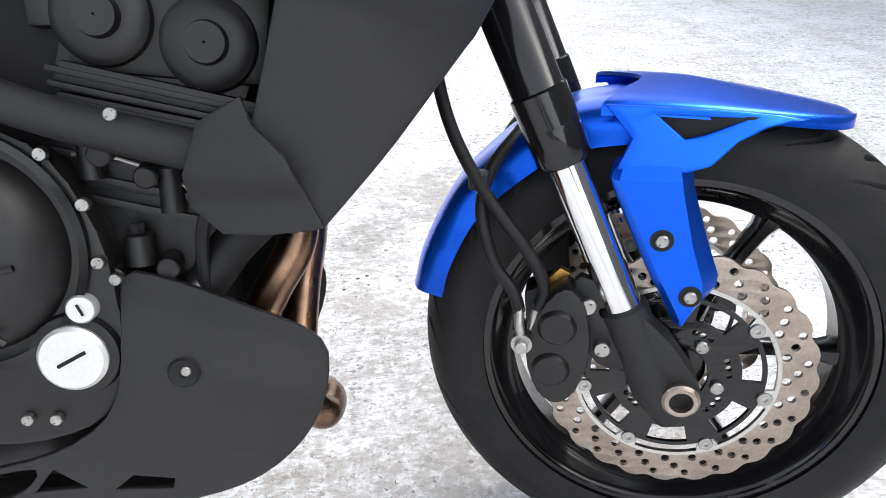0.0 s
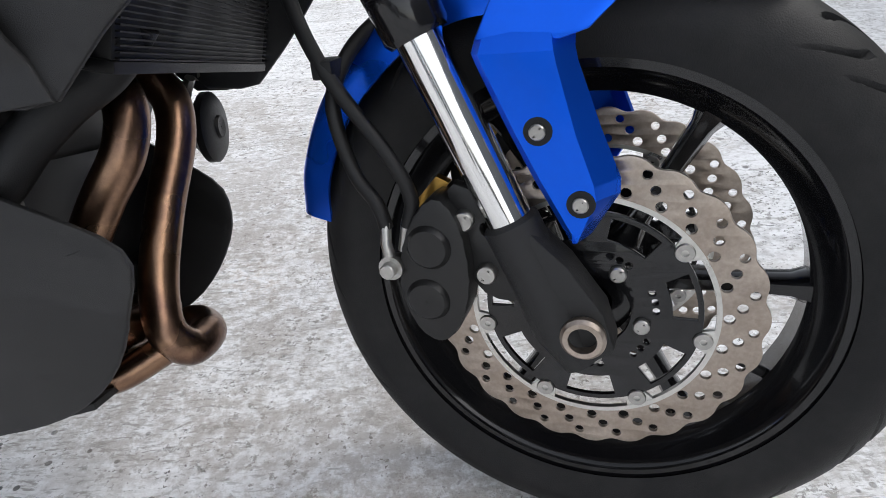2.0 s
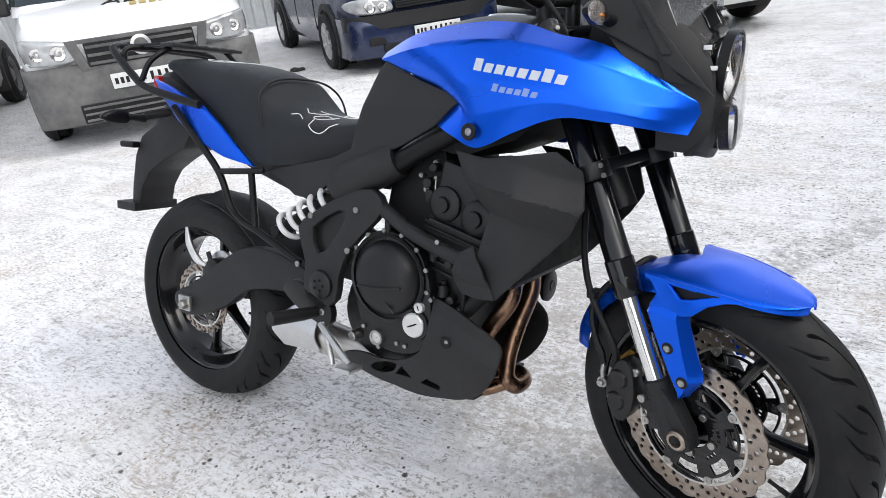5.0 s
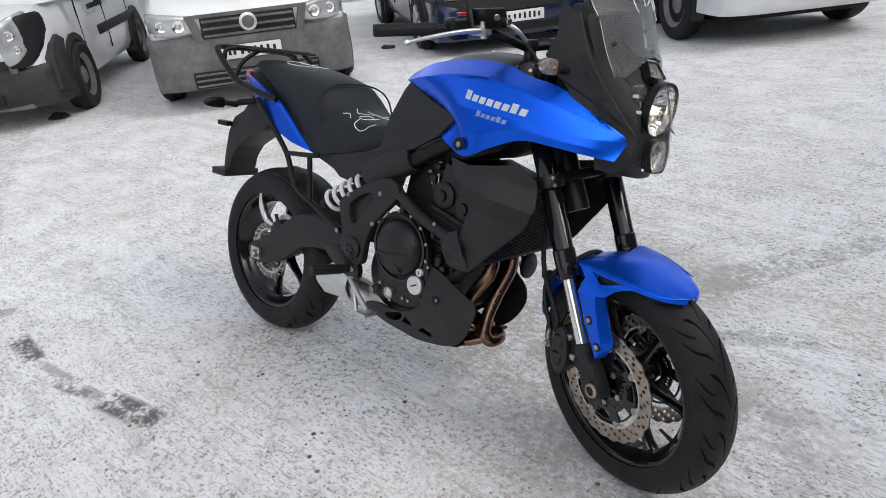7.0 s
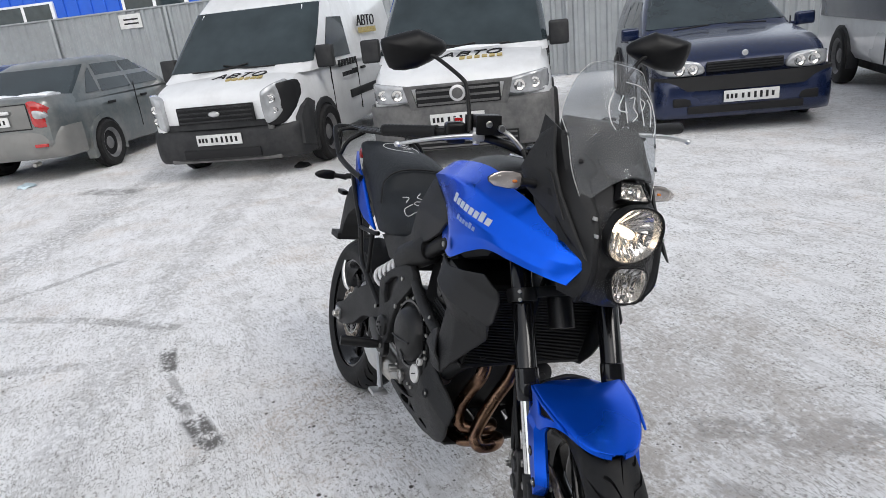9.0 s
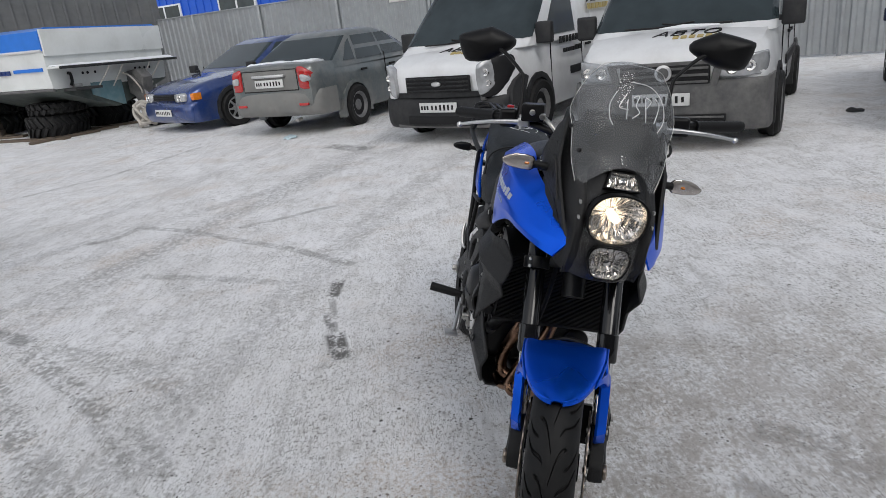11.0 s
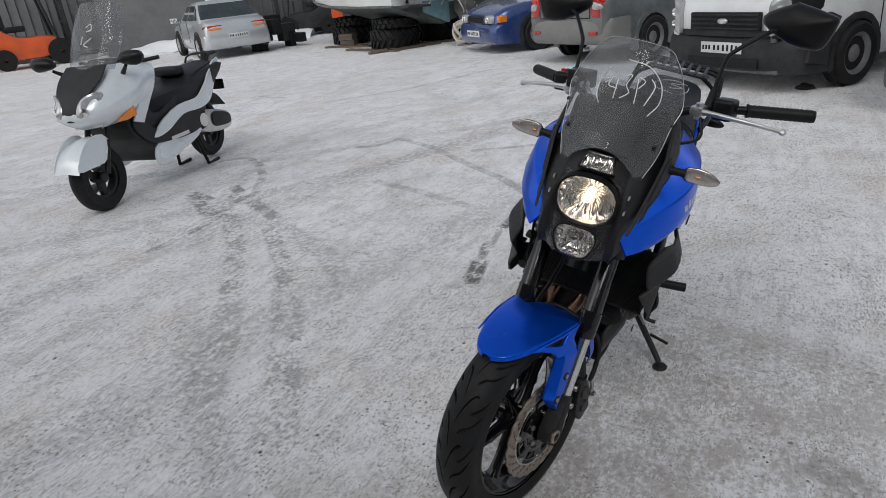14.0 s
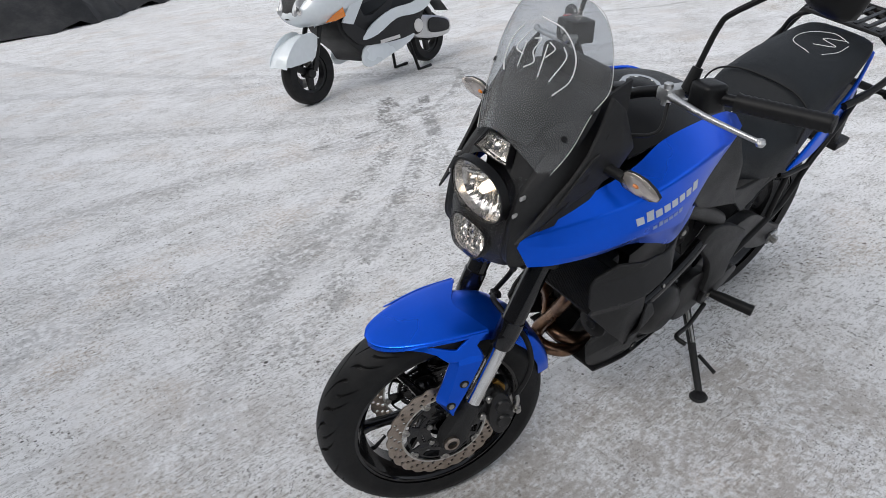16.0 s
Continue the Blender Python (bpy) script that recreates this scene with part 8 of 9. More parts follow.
part("keel", skin([[(x + 0.01, -w * 0.93, zc - 0.024), (x + 0.01, -w * 0.93, zc - 0.06), (x + 0.01, -0.03, zk), (x + 0.01, 0.03, zk), (x + 0.01, w * 0.93, zc - 0.06), (x + 0.01, w * 0.93, zc - 0.024)] for x, zk, zc, zt, w in st]), "bottom", boat, "grimy dark bottom", None, 30)
for s in (-1, 1):
    part("chine_rail", tube([(x + 0.02, s * w * 0.955, zc - 0.03) for x, zk, zc, zt, w in st], 0.030, 8, 40), "greyplastic", boat, "grimy chine rail")
    part("rub_rail", tube([(x, s * (w + 0.015), zt + 0.005) for x, zk, zc, zt, w in st], 0.028, 8, 40), "cap", boat)
    lettering(boat, [(1.05, s * 1.318, 1.20), (2.05, s * 1.310, 1.21), (2.05, s * 1.312, 1.29), (1.05, s * 1.320, 1.28)], 8, "carblue", 0.03, (0, s, 0))
    for x0, x1 in ((0.12, 0.95), (2.2, 2.75), (2.95, 3.25)):
        wa, wb = (float(np.interp(x, [q[0] for q in st], [q[4] for q in st])) * 0.992 for x in (x0, x1))
        part("stripe", slab([(x0, s * wa, 1.215), (x1, s * wb, 1.225), (x1, s * wb, 1.285), (x0, s * wa, 1.275)], s * 0.03, (0, 1, 0)), "boatblue", boat, "blue stripe")
part("gunwale", skin([[(x - 0.01, -w - 0.02, zt), (x - 0.01, -w - 0.02, zt + 0.34), (x - 0.01, -w * 0.9, zt + 0.40), (x - 0.01, w * 0.9, zt + 0.40), (x - 0.01, w + 0.02, zt + 0.34), (x - 0.01, w + 0.02, zt)] for x, zk, zc, zt, w in st]), "boatblue", boat, "blue upper band")
part("transom_top", box((-0.035, 0, 1.70), (0.05, 2.60, 0.46), 0.01), "boatwhite", boat, "white stern above the step")
part("swim_step", box((-0.20, 0, 1.265), (0.36, 2.62, 0.035), 0.012), "boatwhite", boat)
part("step_edge", box((-0.385, 0, 1.255), (0.025, 2.62, 0.05), 0.006), "darkplastic", boat, "dark edge strip")
part("step_snow", bent(sheet([[(-0.36, -1.25, 1.285), (-0.37, 0, 1.285), (-0.36, 1.28, 1.285)], [(-0.20, -1.25, 1.335), (-0.2, 0, 1.32), (-0.2, 1.28, 1.31)], [(-0.03, -1.25, 1.32), (-0.03, 0, 1.31), (-0.03, 1.28, 1.30)]], 40, 10, 0.02), lambda v: v + Vector((0, 0, 0.02 * noise.noise(v * 6)))), "snow", boat, "snow lying on the step")
part("transom_patch", slab([(-0.012, 0.52, 0.72), (-0.012, -0.10, 0.47), (-0.012, -0.16, 0.47), (-0.012, -0.16, 0.94), (-0.012, 0.52, 0.94)], 0.03, (1, 0, 0)), "boatkeel", boat, "faded pale blue stern panel")
for y in (0.62, 0.52, 0.36, -0.55, -0.66, -0.78, -0.90):
    part("drain_hole", rod((-0.004, y, 1.13), (0.03, y, 1.13), 0.028, 10), "ink", boat)
hk = part("mooring_eye", tube([(-0.01, 0.92, 1.15), (-0.07, 0.92, 1.13), (-0.07, 0.92, 1.00), (-0.02, 0.92, 0.94)], 0.028, 8, 14), "ink", boat, "dark hanging eye")
for y, dy in ((0.30, 0.16), (0.02, 0.10), (-0.62, 0.12), (-0.86, 0.14)):
    part("hanging_line", tube([(-0.39, y, 1.24), (-0.30, y + dy * 0.4, 1.08), (-0.12, y + dy, 0.84)], 0.011, 6, 14), "rope", boat, "thin hanging line")
part("trim_tab", box((-0.20, 0.82, 0.86), (0.34, 0.56, 0.05), 0.012, 2, None), "darkplastic", boat, "dark trim tab")
part("tab_bracket", box((-0.05, 0.82, 0.90), (0.08, 0.16, 0.10), 0.012), "steel", boat)
drv = part("stern_drive", join(prism([(-0.52, 0.42), (-0.30, 0.36), (-0.14, 0.60), (-0.02, 0.66), (-0.02, 1.08), (-0.32, 1.12), (-0.50, 0.95), (-0.42, 0.62)], -0.52, -0.28, 0.03), rod((-0.62, -0.40, 0.55), (-0.24, -0.40, 0.55), 0.07)), "greyplastic", boat, "grey stern drive")
for k in range(4):
    a = k * math.tau / 4 + 0.4
    part("blade", slab([(-0.56, -0.40 + 0.05 * math.cos(a), 0.55 + 0.05 * math.sin(a)), (-0.50, -0.40 + 0.22 * math.cos(a + 0.4), 0.55 + 0.22 * math.sin(a + 0.4)), (-0.62, -0.40 + 0.25 * math.cos(a - 0.2), 0.55 + 0.25 * math.sin(a - 0.2))], 0.014), "steel", drv)
for k in range(7):
    part("hose", tube([(-0.05, -0.20 - 0.05 * k, 1.06), (-0.30, -0.16 - 0.07 * k, 0.98 - 0.03 * k), (-0.42, -0.25 - 0.05 * k, 0.72 + 0.02 * k), (-0.25, -0.36 - 0.02 * k, 0.55)], 0.016, 6, 18), ("rope", "greyplastic", "steel")[k % 3], drv, "tangled hose")


def tractor_tyre(at, r, w, lean=0):
    m = Matrix.Translation(at) @ Matrix.Rotation(lean, 4, 'X')
    t = thing("tractor_tyre", m, "worn lugged tractor tyre lying flat under the boat", "tyre", "tractor tyres")
    part("carcass", lathe([(r * 0.52, -w / 2), (r * 0.88, -w / 2), (r, -w * 0.32), (r, w * 0.32), (r * 0.88, w / 2), (r * 0.52, w / 2), (r * 0.52, -w / 2)], 40, (0, 0, w / 2), 'z'), "rubber", t)
    for k in range(22):
        a = k * math.tau / 22
        for s in (-1, 1):
            p = box((0, 0, 0), (0.06, 0.055, w * 0.48), 0.01)
            p.transform(Matrix.Translation((0, 0, w / 2)) @ Matrix.Rotation(a + (0.14 if s > 0 else 0), 4, 'Z') @ Matrix.Translation((r + 0.005, 0, s * w * 0.22)) @ Matrix.Rotation(radians(s * 32), 4, 'X'))
            part("lug", p, "rubber", t)
    return t


bm_ = boat.matrix_world
for q in ((1.15, 0.60, 0), (3.85, 0.26, 0), (1.4, -0.80, 0), (4.0, -0.85, 0)):
    w_ = bm_ @ Vector((q[0], q[1], 0))
    tractor_tyre((w_.x, w_.y, 0.0), 0.52, 0.44)
    tractor_tyre((w_.x + 0.05, w_.y + 0.10, 0.445), 0.50, 0.23)
w_ = bm_ @ Vector((-0.55, -0.62, 0))
tractor_tyre((w_.x, w_.y, 0.0), 0.42, 0.26)
for q, l_, tn in (((2.9, 0.95), 1.5, 20), ((3.2, 0.55), 1.8, -12), ((1.2, 1.20), 1.9, 8), ((0.7, 0.60), 1.6, 65), ((0.5, 0.95), 1.3, 80), ((1.0, 0.15), 2.0, 50)):
    w_ = bm_ @ Vector((*q, 0))
    bmm = thing("plank", Matrix.Translation((w_.x, w_.y, 0.0)) @ Matrix.Rotation(BA + radians(tn), 4, 'Z'), "weathered plank lying on the snow under the boat", "plank", "planks under the boat")
    part("board", box((0, 0, 0.022), (l_, 0.15, 0.044), 0.006), "wood", bmm)
w_ = bm_ @ Vector((3.2, 0.75, 0))
blk = thing("timber_block", Matrix.Translation((w_.x, w_.y, 0)) @ Matrix.Rotation(BA + 0.5, 4, 'Z'), "stacked timber blocks beside the tyres", "timber")
for k in range(2):
    part("block", box((0.02 * k, 0.01 * k, 0.075 + 0.15 * k), (0.42, 0.20, 0.148), 0.008), "wood", blk)
w_ = bm_ @ Vector((-0.62, -0.05, 0))
rope = thing("rope_pile", Matrix.Translation((w_.x, w_.y, 0)), "pale rope heaped on the snow", "rope")
random.seed(31)
for k in range(6):
    r0, ph = random.uniform(0.16, 0.30), random.uniform(0, 6.3)
    pts = [(r0 * math.cos(ph + a * 0.9), r0 * 0.7 * math.sin(ph + a * 0.9), 0.035 + 0.20 * (1 + math.sin(a * 0.9 + k)) + 0.01 * k) for a in range(8)]
    part("coil", tube(pts, 0.030, 8, 48), "rope", rope)

# ---------------- fence, buildings, yard edge ----------------
FU, F0P = Vector((math.cos(radians(55)), math.sin(radians(55)), 0)), Vector((-9.2, 7.7, 0))
FN = Vector((FU.y, -FU.x, 0))
fence = tagged(new("fence"), "grey profiled metal fence with posts", "fence", "", "structure")
prof = []
k = -42.0
while k < 22:
    for d, off in ((0.0, 0.0), (0.10, 0.0), (0.13, 0.035), (0.19, 0.035), (0.22, 0.0)):
        prof.append((k + d, off))
    k += 0.22
rows = [[F0P + FU * a + FN * b + Vector((0, 0, z)) for a, b in prof] for z in (0.03, 2.27)]
part("sheeting", join(skin([[r[i] for i in range(len(prof))] for r in rows], False, False), skin([[q - FN * 0.004 for q in r] for r in rows], False, False)), "fence", fence, "", None, 20)
for i in range(-14, 8):
    p = F0P + FU * (i * 2.9) + FN * 0.06
    part("post", box(p + Vector((0, 0, 1.14)), (0.06, 0.06, 2.28), 0.005), "fence", fence)
part("top_rail", tube([F0P + FU * -42 + FN * 0.03 + Vector((0, 0, 2.28)), F0P + FU * 22 + FN * 0.03 + Vector((0, 0, 2.28))], 0.022, 6), "fence", fence)
sp = F0P + FU * -9.6 + FN * 0.05
sg_ = thing("fence_sign", Matrix.Translation(sp + Vector((0, 0, 2.05))) @ Matrix.Rotation(radians(-35), 4, 'Z'), "small white sign fixed to the fence", "sign")
part("board", box((0, 0, 0), (0.012, 0.55, 0.30), 0.003), "plate", sg_)
for k in range(2):
    part("bar", box((0.0075, 0.02, 0.04 - 0.09 * k), (0.003, 0.36, 0.035)), "ink", sg_, "", None, 0)
shed = tagged(new("building"), "blue metal-clad building behind the fence", "building", "", "structure")
bp = F0P - FN * 9.0
SM = Matrix.Translation(bp) @ Matrix.Rotation(radians(55), 4, 'Z')
part("wall", box((-24, 3.0, 3.0), (34, 6, 6.0), 0.02), "shed", shed, "bright blue cladding", SM)
for k in range(60):
    part("rib", box((-40.5 + k * 0.56, -0.02, 3.0), (0.05, 0.05, 6.0)), "shed", shed, "", SM, 0)
part("roof", box((-24, 3.0, 6.1), (34.6, 6.8, 0.25), 0.03), "fence", shed, "", SM)
for k in range(5):
    wn = part("window", box((-36.0 + k * 5.4, -0.05, 2.9), (2.6, 0.10, 1.1), 0.02), "vanwhite", shed, "white framed window", SM)
    for i in (-1, 1):
        part("pane", box((-36.0 + k * 5.4 + i * 0.62, -0.10, 2.9), (1.1, 0.03, 0.94)), "carglass", wn, "", SM, 0)
# dark wall at the far left of the yard
WA, WB = Vector((-20.2, -7.9, 0)), Vector((-7.5, -33.0, 0))
wd = (WB - WA).normalized()
wall = tagged(new("wall_west"), "dark grey metal gates and shed wall", "wall", "", "structure")
WM = Matrix.Translation(WA) @ Matrix.Rotation(math.atan2(wd.y, wd.x), 4, 'Z')
L_ = (WB - WA).length
part("wall", box((L_ / 2, -0.2, 2.4), (L_, 0.3, 4.8), 0.02), "wallgrey", wall, "", WM)
for k in range(int(L_ / 0.35)):
    part("rib", box((0.2 + k * 0.35, -0.03, 2.4), (0.06, 0.06, 4.8)), "wallgrey", wall, "", WM, 0)
part("low_shed", box((11.4, 0.9, 0.95), (4.2, 1.6, 1.9), 0.03), "wallgrey", wall, "low dark shed", WM)
part("plinth", box((L_ / 2, 0.02, 0.12), (L_, 0.14, 0.24), 0.02), "darkplastic", wall, "", WM)
bk = thing("snow_bank", Matrix.Translation((-14.0, -15.6, 0)) @ Matrix.Rotation(radians(-62), 4, 'Z'), "heap of shovelled snow against the wall", "snow bank")
part("drift", bent(sheet([[(-3, -0.9, 0.0), (-1, -1.0, 0.0), (1, -0.9, 0.0), (3, -0.7, 0.0)], [(-3, -0.4, 0.25), (-1, -0.4, 0.5), (1, -0.4, 0.45), (3, -0.3, 0.2)], [(-3, 0.5, 0.0), (-1, 0.5, 0.05), (1, 0.5, 0.05), (3, 0.5, 0.0)]], 40, 16, 0.05), lambda v: v + Vector((0, 0, 0.10 * noise.noise(v * 2.2)))), "snow", bk)


def forklift(at, yaw, label, scale=1.0, hood="orange"):
    o = thing("forklift", Matrix.Translation(at) @ Matrix.Rotation(radians(yaw), 4, 'Z') @ Matrix.Scale(scale, 4), label, "forklift", "forklifts")
    part("body", join(prism(smooth_loop([(-1.0, 0.25), (-1.1, 0.75), (-0.75, 0.98), (-0.3, 0.75), (0.45, 0.70), (0.6, 0.30)], 3), -0.5, 0.5, 0.06)), hood, o, "bodywork")
    part("counterweight", prism(smooth_loop([(-1.22, 0.30), (-1.24, 0.62), (-1.12, 0.80), (-0.92, 0.84), (-0.90, 0.26)], 3), -0.52, 0.52, 0.05), "orange", o, "orange counterweight")
    part("seat", join(box((-0.35, 0, 0.95), (0.5, 0.5, 0.14), 0.05), box((-0.6, 0, 1.2), (0.14, 0.5, 0.5), 0.05)), "seat", o)
    for s in (-1, 1):
        part("mast_rail", box((0.82, s * 0.32, 1.25), (0.12, 0.10, 2.4), 0.01), "darkplastic", o, "dark mast rail")
        part("guard_post", join(tube([(0.5, s * 0.48, 0.7), (0.3, s * 0.48, 2.0), (-0.8, s * 0.45, 2.05), (-0.95, s * 0.45, 0.9)], 0.04, 8)), "darkplastic", o)
        for x, r in ((0.55, 0.32), (-0.75, 0.26)):
            part("wheel", lathe([(0.05, -0.10), (r, -0.10), (r, 0.10), (0.05, 0.10)], 24, (x, s * 0.48, r)), "rubber", o)
        part("fork", box((1.4, s * 0.25, 0.06), (1.1, 0.12, 0.05), 0.01), "steel", o)
    part("overhead_guard", box((-0.25, 0, 2.06), (1.1, 0.95, 0.06), 0.02), "darkplastic", o)
    for k in range(4):
        part("mast_bar", box((0.82, 0, 0.4 + k * 0.62), (0.08, 0.6, 0.08), 0.01), "darkplastic", o)
    return o


forklift((-11.4, -21.0, 0), 150, "orange forklift truck with a dark mast", 1.25)
forklift((-16.0, -13.6, 0), -52, "dark forklift truck with an orange counterweight", 1.0, "darkplastic")
for q, yaw in (((-7.0, -23.5, 0), 30), ((-12.6, -12.6, 0), 70)):
    pl = thing("scrap_heap", Matrix.Translation(q) @ Matrix.Rotation(radians(yaw), 4, 'Z'), "dark heap of machine parts and tyres", "scrap")
    random.seed(int(q[1] * 10) & 255)
    for k in range(14):
        part("scrap_piece", box((random.uniform(-1.2, 1.2), random.uniform(-0.6, 0.6), 0.15 + random.random() * 0.6), (random.uniform(0.2, 0.7), random.uniform(0.15, 0.5), random.uniform(0.2, 0.5)), 0.03, 2, None), random.choice(("darkplastic", "rubber", "engine", "rubber")), pl)
for q in ((0.4, -16.2), (-1.6, -18.2)):
    pl = thing("rubble_pile", Matrix.Translation((*q, 0)), "dark rubble pile edged with snow", "rubble")
    part("mound", bent(lathe([(2.4, 0.0), (2.0, 0.35), (1.3, 0.9), (0.5, 1.25), (0.01, 1.3)], 40, (0, 0, 0), 'z'), lambda v: v + 0.28 * Vector((noise.noise(v * 2), noise.noise(v * 2 + Vector((5, 0, 0))), 0.6 * noise.noise(v * 3)))), "darkplastic", pl)

# ---------------- the scooter ----------------
sco = thing("scooter", Matrix.Translation((-2.00, -4.43, 0)) @ Matrix.Rotation(radians(12.5), 4, 'Z'), "pearl white maxi scooter with black seat on its centre stand", "scooter")


def sco_wheel(x, r, y=0.0, z=None):
    z = z or r
    w = part("wheel", lathe([(r * 0.62, -0.055), (r * 0.9, -0.062), (r, -0.03), (r * 1.01, 0.0), (r, 0.03), (r * 0.9, 0.062), (r * 0.62, 0.055), (r * 0.62, -0.055)], 48, (x, y, z)), "rubber", sco, "black scooter tyre")
    part("rim", lathe([(r * 0.64, -0.04), (r * 0.56, -0.03), (r * 0.56, 0.03), (r * 0.64, 0.04), (r * 0.64, -0.04)], 40, (x, y, z)), "engine", w)
    for k in range(3):
        a = k * math.tau / 3 + 0.5
        part("spoke", slab([(x + q * math.cos(a) - v * math.sin(a), y - 0.02, z + q * math.sin(a) + v * math.cos(a)) for q, v in ((0.02, -0.03), (r * 0.58, -0.02), (r * 0.58, 0.02), (0.02, 0.03))], 0.04, (0, 1, 0)), "engine", w)
    part("hub", rod((x, y - 0.06, z), (x, y + 0.06, z), 0.045, 16), "engine", w)


sco_wheel(1.60, 0.265)
sco_wheel(0.04, 0.245, 0, 0.262)
part("front_mudguard", sheet([[(1.60 + 0.325 * math.cos(radians(a)), y, 0.265 + (0.325 - 0.02 * abs(y) / 0.08) * math.sin(radians(a))) for y in (-0.112, -0.085, 0, 0.085, 0.112)] for a in (20, 40, 62, 85, 110)], 13, 21, 0.006), "scooter", sco, "white front mudguard")
for s in (-1, 1):
    part("fork_leg", tube([(1.60, s * 0.095, 0.29), (1.42, s * 0.09, 0.72)], 0.022, 12), "engine", sco)
    part("mudguard_side", cut_plate([smooth_loop([(1.52, 0.56), (1.62, 0.605), (1.74, 0.575), (1.84, 0.49), (1.90, 0.385), (1.78, 0.375), (1.66, 0.38), (1.58, 0.40)], 2)], 0.008, 0.002, lambda v, s=s: Vector((v.x, v.y + s * 0.108, v.z))), "scooter", sco)
part("brake_disc", plate([circle(0, 0, 0.135, 40), circle(0, 0, 0.06, 24)] , 0.005), "steel", sco, "", Matrix.Translation((1.60, -0.078, 0.265)))
# nose and leg shield
nrows = []
for z, xc, wc, xs in ((0.64, 1.60, 0.12, 1.44), (0.69, 1.69, 0.21, 1.36), (0.76, 1.71, 0.27, 1.28), (0.86, 1.64, 0.30, 1.18), (0.98, 1.51, 0.29, 1.10), (1.08, 1.37, 0.22, 1.06)):
    nrows.append([(xs - 0.12, -wc, z), (xs + 0.1, -wc * 1.08, z), (xc - 0.08, -wc * 0.72, z), (xc, 0, z), (xc - 0.08, wc * 0.72, z), (xs + 0.1, wc * 1.08, z), (xs - 0.12, wc, z)])
nz = part("nose_panel", sheet(nrows, 33, 25, 0.01), "scooter", sco, "pearl white nose panel", None, 60)
part("centre_panel", sheet([[(x + 0.012, -w, z), (x + 0.02, 0, z), (x + 0.012, w, z)] for z, x, w in ((0.72, 1.695, 0.035), (0.80, 1.675, 0.075), (0.90, 1.605, 0.14), (1.00, 1.485, 0.19), (1.09, 1.37, 0.18))], 13, 17, 0.012), "matte", nz, "dark centre panel")
for s in (-1, 1):
    hl = part("headlamp", skin([[(1.688 - d * 0.5 - 0.12 * (u + 0.5), s * (0.05 + 0.165 * (u * k + 0.5)), 0.775 + 1.5 * v * k + 0.06 * (u + 0.5)) for u, v in smooth_loop([(-0.5, 0.0), (-0.2, 0.055), (0.3, 0.06), (0.5, 0.03), (0.2, -0.05), (-0.3, -0.05)], 3)] for d, k in ((0.06, 1.0), (0.0, 1.0), (-0.03, 0.8), (-0.045, 0.3))]), "lampglass", nz, "clear headlamp")
    part("headlamp_bulb", lathe([(0.001, 0.02), (0.035, 0.01), (0.04, 0.0)], 18, (1.672, s * 0.115, 0.785), 'x'), "reflector", hl)
    part("signal", skin([[(1.545 - 0.26 * t + off, s * (0.215 + 0.085 * t + off), 0.665 + 0.03 * t + v) for t, v in ((0.15, 0.0), (0.5, 0.045), (0.80, 0.075), (0.85, 0.0), (0.5, -0.012))] for off in (0.0, 0.014)]), "amber", nz, "amber turn signal")
    part("side_apron", sheet([[(1.36, s * 0.275, 0.64), (1.24, s * 0.295, 0.80), (1.14, s * 0.295, 0.92), (1.06, s * 0.26, 1.05)], [(1.22, s * 0.25, 0.60), (1.10, s * 0.27, 0.76), (0.98, s * 0.27, 0.90), (0.95, s * 0.23, 1.02)]], 15, 9, 0.012), "scooter", sco, "white leg shield")
    part("lower_side", cut_plate([smooth_loop([(1.32, 0.58), (1.16, 0.42), (0.95, 0.38), (0.60, 0.36), (0.38, 0.40), (0.40, 0.54), (0.70, 0.54), (0.95, 0.48), (1.14, 0.56), (1.26, 0.68)], 3)], 0.02, 0.004, lambda v, s=s: Vector((v.x, v.y + s * (0.225 - 0.03 * abs(v.x - 0.9)), v.z))), "matte", sco, "black side panel")
    part("foot_board", cut_plate([smooth_loop([(1.14, 0.27), (1.05, 0.20), (0.76, 0.25), (0.50, 0.31), (0.43, 0.38), (0.74, 0.39), (1.06, 0.40)], 3)], 0.02, 0.004, lambda v, s=s: Vector((v.x, v.y + s * 0.205, v.z))), "scooter", sco, "white lower panel")
    part("upper_side", cut_plate([smooth_loop([(1.12, 0.45), (0.97, 0.56), (0.70, 0.64), (0.42, 0.65), (0.30, 0.70), (0.12, 0.82), (-0.06, 0.91), (-0.22, 0.93), (-0.14, 0.84), (0.04, 0.69), (0.22, 0.58), (0.40, 0.545), (0.66, 0.55), (0.92, 0.46)], 3)], 0.02, 0.004, lambda v, s=s: Vector((v.x, v.y + s * (0.225 - 0.22 * max(0, 0.2 - v.x)), v.z))), "scooter", sco, "white upper side panel")
    part("lettering", box((0.78, s * 0.237, 0.39), (0.26, 0.004, 0.03)), "cap", sco, "plain printed bar", None, 0)
    part("rear_suspension", tube([(0.05, s * 0.14, 0.42), (0.25, s * 0.16, 0.68)], 0.03, 12), "engine", sco)
    part("grip", tube([(1.06, s * 0.20, 1.06), (1.00, s * 0.38, 1.08)], 0.016, 10), "hose", sco)
    part("handlebar", tube([(1.16, s * 0.02, 1.04), (1.10, s * 0.14, 1.055), (1.0, s * 0.37, 1.08)], 0.013, 10), "black", sco)
    ms = part("mirror_stem", tube([(1.30, s * 0.24, 1.00), (1.36, s * 0.34, 1.07)], [0.02, 0.012], 10), "black", sco)
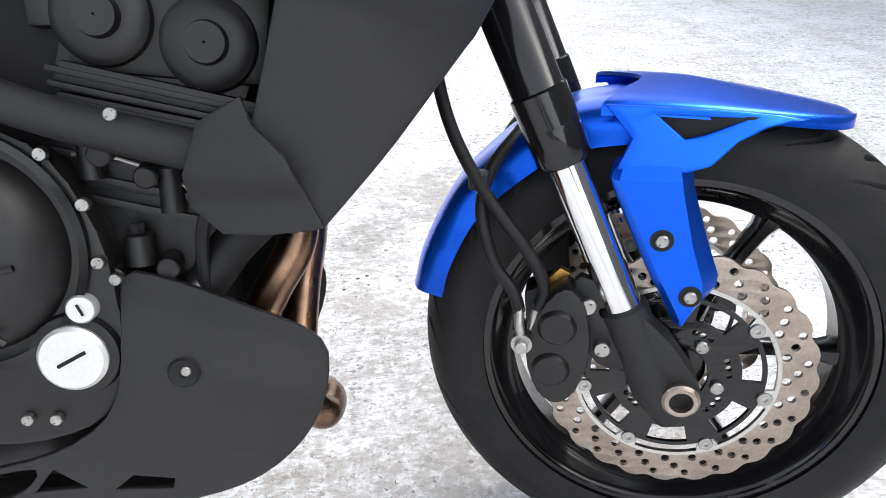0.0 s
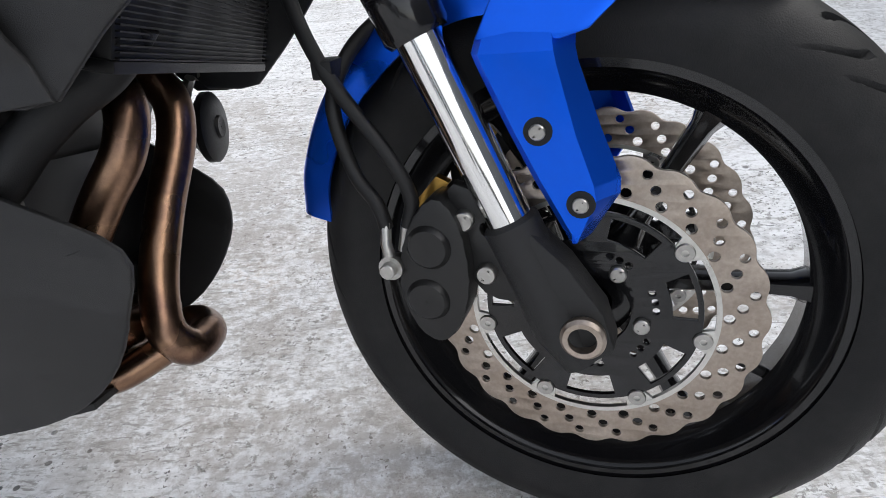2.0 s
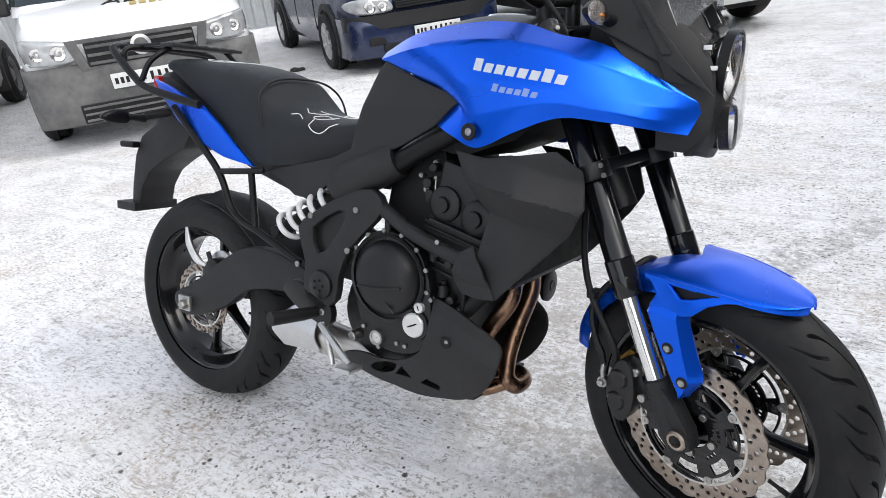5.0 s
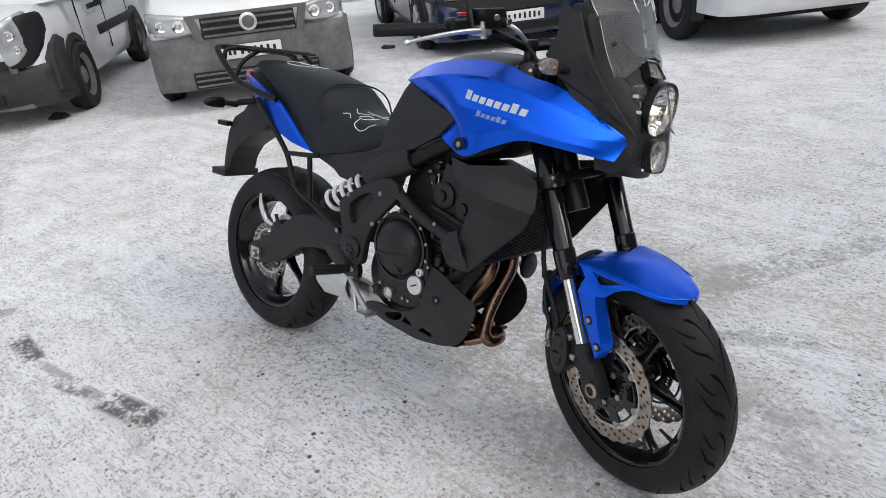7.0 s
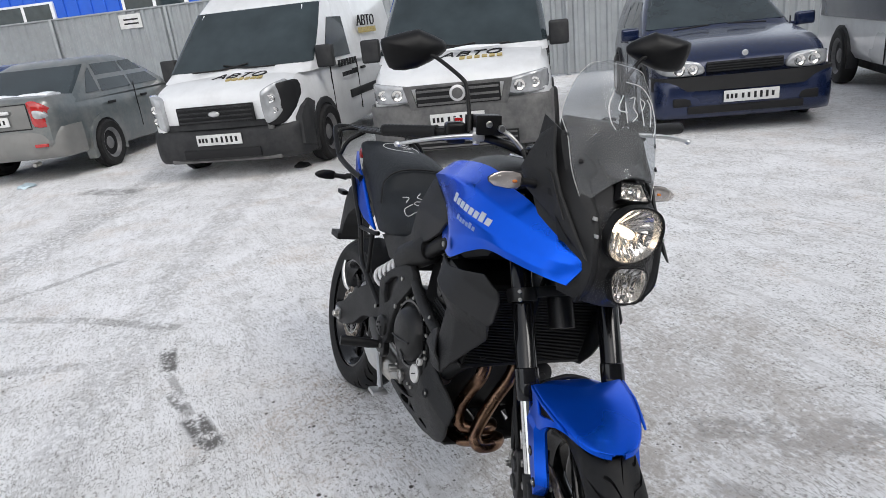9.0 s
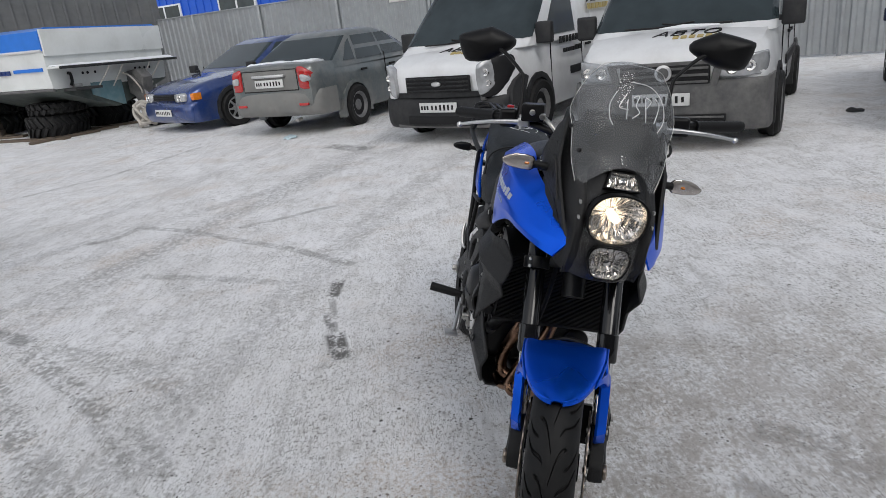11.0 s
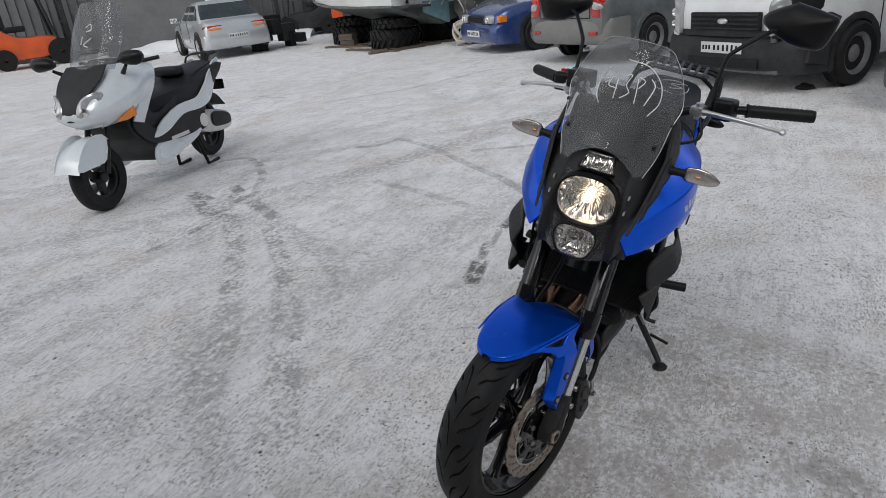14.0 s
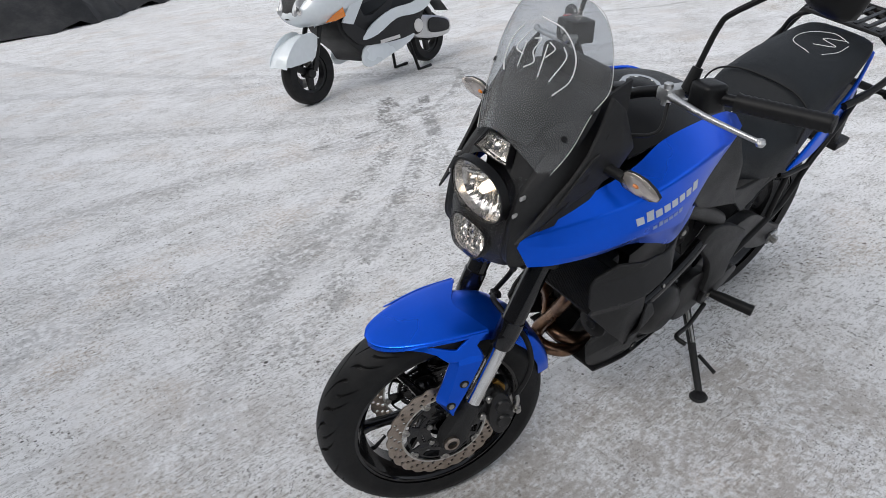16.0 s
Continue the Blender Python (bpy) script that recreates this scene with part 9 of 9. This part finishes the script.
    part("mirror", skin([[(1.38 + d, s * (0.40 + u * k), 1.12 + v * k) for u, v in smooth_loop([(-0.10, -0.02), (-0.05, 0.05), (0.08, 0.05), (0.11, 0.0), (0.05, -0.05)], 3)] for d, k in ((-0.03, 1.0), (0.0, 1.05), (0.03, 0.8), (0.05, 0.3))]), "black", ms, "black mirror")
part("inner_body", prism(smooth_loop([(1.35, 0.58), (1.14, 0.34), (1.04, 0.24), (0.60, 0.31), (0.34, 0.42), (0.16, 0.62), (-0.20, 0.88), (0.20, 0.86), (0.70, 0.72), (1.02, 0.64), (1.18, 1.02), (1.32, 0.98)], 3), -0.20, 0.20, 0.02), "matte", sco, "black inner body")
srows = []
for x, zt, zb, w in ((1.00, 0.74, 0.58, 0.12), (0.85, 0.77, 0.58, 0.19), (0.60, 0.79, 0.60, 0.21), (0.45, 0.81, 0.62, 0.21), (0.36, 0.87, 0.66, 0.20), (0.10, 0.91, 0.76, 0.18), (-0.14, 0.925, 0.88, 0.12)):
    srows.append([(x, -w, zb), (x, -w * 0.95, zt - 0.02), (x, -w * 0.5, zt), (x, w * 0.5, zt), (x, w * 0.95, zt - 0.02), (x, w, zb)])
ss = part("seat", skin(srows), "seat", sco, "black scooter seat", None, 60)
part("back_rest", box((0.40, 0, 0.90), (0.12, 0.26, 0.08), 0.03, 3), "seat", ss)
rk = part("rear_rack", tube([(-0.06, -0.12, 0.92), (-0.12, -0.12, 0.97), (-0.28, -0.11, 0.98), (-0.28, 0.11, 0.98), (-0.12, 0.12, 0.97), (-0.06, 0.12, 0.92)], 0.010, 8, 40), "black", sco, "black rear rack")
for k in range(4):
    part("slat", box((-0.20, -0.075 + 0.05 * k, 0.982), (0.17, 0.015, 0.008), 0.002), "black", rk)
part("tail", prism([(-0.06, 0.82), (-0.22, 0.91), (-0.22, 0.84), (-0.08, 0.74)], -0.10, 0.10, 0.015), "red", sco, "red tail lamp")
part("plate_holder", join(tube([(-0.18, 0, 0.84), (-0.30, 0, 0.68)], 0.014, 8), box((-0.31, 0, 0.66), (0.015, 0.18, 0.10), 0.005)), "black", sco)
part("rear_mudguard", sheet([[(0.02 + 0.33 * math.cos(radians(a)), y, 0.30 + 0.33 * math.sin(radians(a))) for y in (-0.085, 0, 0.085)] for a in (60, 90, 120, 150)], 7, 13, 0.006), "matte", sco)
vc = part("drive_case", join(prism(smooth_loop([(0.46, 0.44), (0.42, 0.52), (0.10, 0.48), (-0.14, 0.40), (-0.14, 0.28), (0.06, 0.26), (0.36, 0.32)], 3), 0.09, 0.19, 0.015)), "alu", sco, "cast silver drive case")
part("case_cover", join(lathe([(0.001, 0.03), (0.07, 0.03), (0.085, 0.0)], 28, (0.36, 0.19, 0.43)), prism(smooth_loop([(0.18, 0.44), (0.10, 0.46), (-0.10, 0.40), (-0.11, 0.31), (0.06, 0.31), (0.18, 0.34)], 3), 0.19, 0.205, 0.005)), "matte", vc, "black drive cover")
part("pivot_cover", lathe([(0.001, 0.038), (0.06, 0.038), (0.066, 0.02)], 24, (0.36, 0.19, 0.43)), "cap", vc, "pale round cover")
part("muffler", tube([(0.45, -0.16, 0.34), (0.20, -0.19, 0.36), (-0.22, -0.21, 0.44), (-0.25, -0.21, 0.445)], [0.04, 0.075, 0.08, 0.06], 20, 20), "engine", sco)
for s in (-1, 1):
    part("stand_leg", tube([(0.42, s * 0.12, 0.32), (0.36, s * 0.16, 0.012), (0.18, s * 0.16, 0.012)], 0.016, 10), "black", sco, "black centre stand leg")
ws_ = part("windscreen", sheet([[(1.33, -0.21, 1.05), (1.40, -0.11, 1.06), (1.425, 0, 1.06), (1.40, 0.11, 1.06), (1.33, 0.21, 1.05)], [(1.18, -0.24, 1.28), (1.25, -0.12, 1.30), (1.275, 0, 1.305), (1.25, 0.12, 1.30), (1.18, 0.24, 1.28)], [(1.05, -0.21, 1.50), (1.10, -0.12, 1.535), (1.115, 0, 1.54), (1.10, 0.12, 1.535), (1.05, 0.21, 1.50)]], 33, 33, 0.004), "screen", sco, "tall clear windscreen with white scribbles", None, 60)
ws_.visible_shadow = False
strokes_on(ws_, [[(1.9, -0.02, 1.36), (1.9, 0.02, 1.38), (1.9, 0.03, 1.34), (1.9, -0.01, 1.33)], [(1.9, 0.04, 1.28), (1.9, -0.02, 1.24), (1.9, 0.02, 1.22)], [(1.9, -0.04, 1.30), (1.9, -0.05, 1.24)]], 0.004, ws_, "white marker stroke", 14, (-1, 0, 0), 0.002)
part("instrument_cowl", prism([(1.36, 1.04), (1.14, 1.12), (1.08, 1.04), (1.2, 0.98)], -0.16, 0.16, 0.02), "matte", sco)

# small litter on the snow
random.seed(4)
for k, (x, y, s_) in enumerate(((-4.9, 0.95, 0.10), (-6.85, -2.0, 0.11), (-3.6, 5.0, 0.06), (-4.1, 4.6, 0.09), (2.3, 2.0, 0.04))):
    lt = thing("ice_lump", Matrix.Translation((x, y, 0)), "dark lump of ice and dirt lying on the snow", "ice", "ice lumps")
    part("lump", bent(lathe([(s_, 0.0), (s_ * 0.9, s_ * 0.2), (s_ * 0.4, s_ * 0.4), (0.001, s_ * 0.42)], 14, (0, 0, 0), 'z'), lambda v: v + 0.3 * s_ * noise.noise_vector(v * 14 + Vector((x, y, 0)))), "darkplastic" if k != 1 else "icebag", lt)

# unseen wall added behind the walk: darkens the near ground and black parts
shade_wall = tagged(new("unseen_shade_wall"), "unseen plain grey wall added behind the walk to cut sky light", "wall", "", "structure")
part("wall", box((6.9, 2.0, 2.6), (0.3, 30.0, 5.2), 0.02), "wallgrey", shade_wall)
part("plinth", box((6.72, 2.0, 0.15), (0.08, 30.0, 0.3), 0.02), "darkplastic", shade_wall)
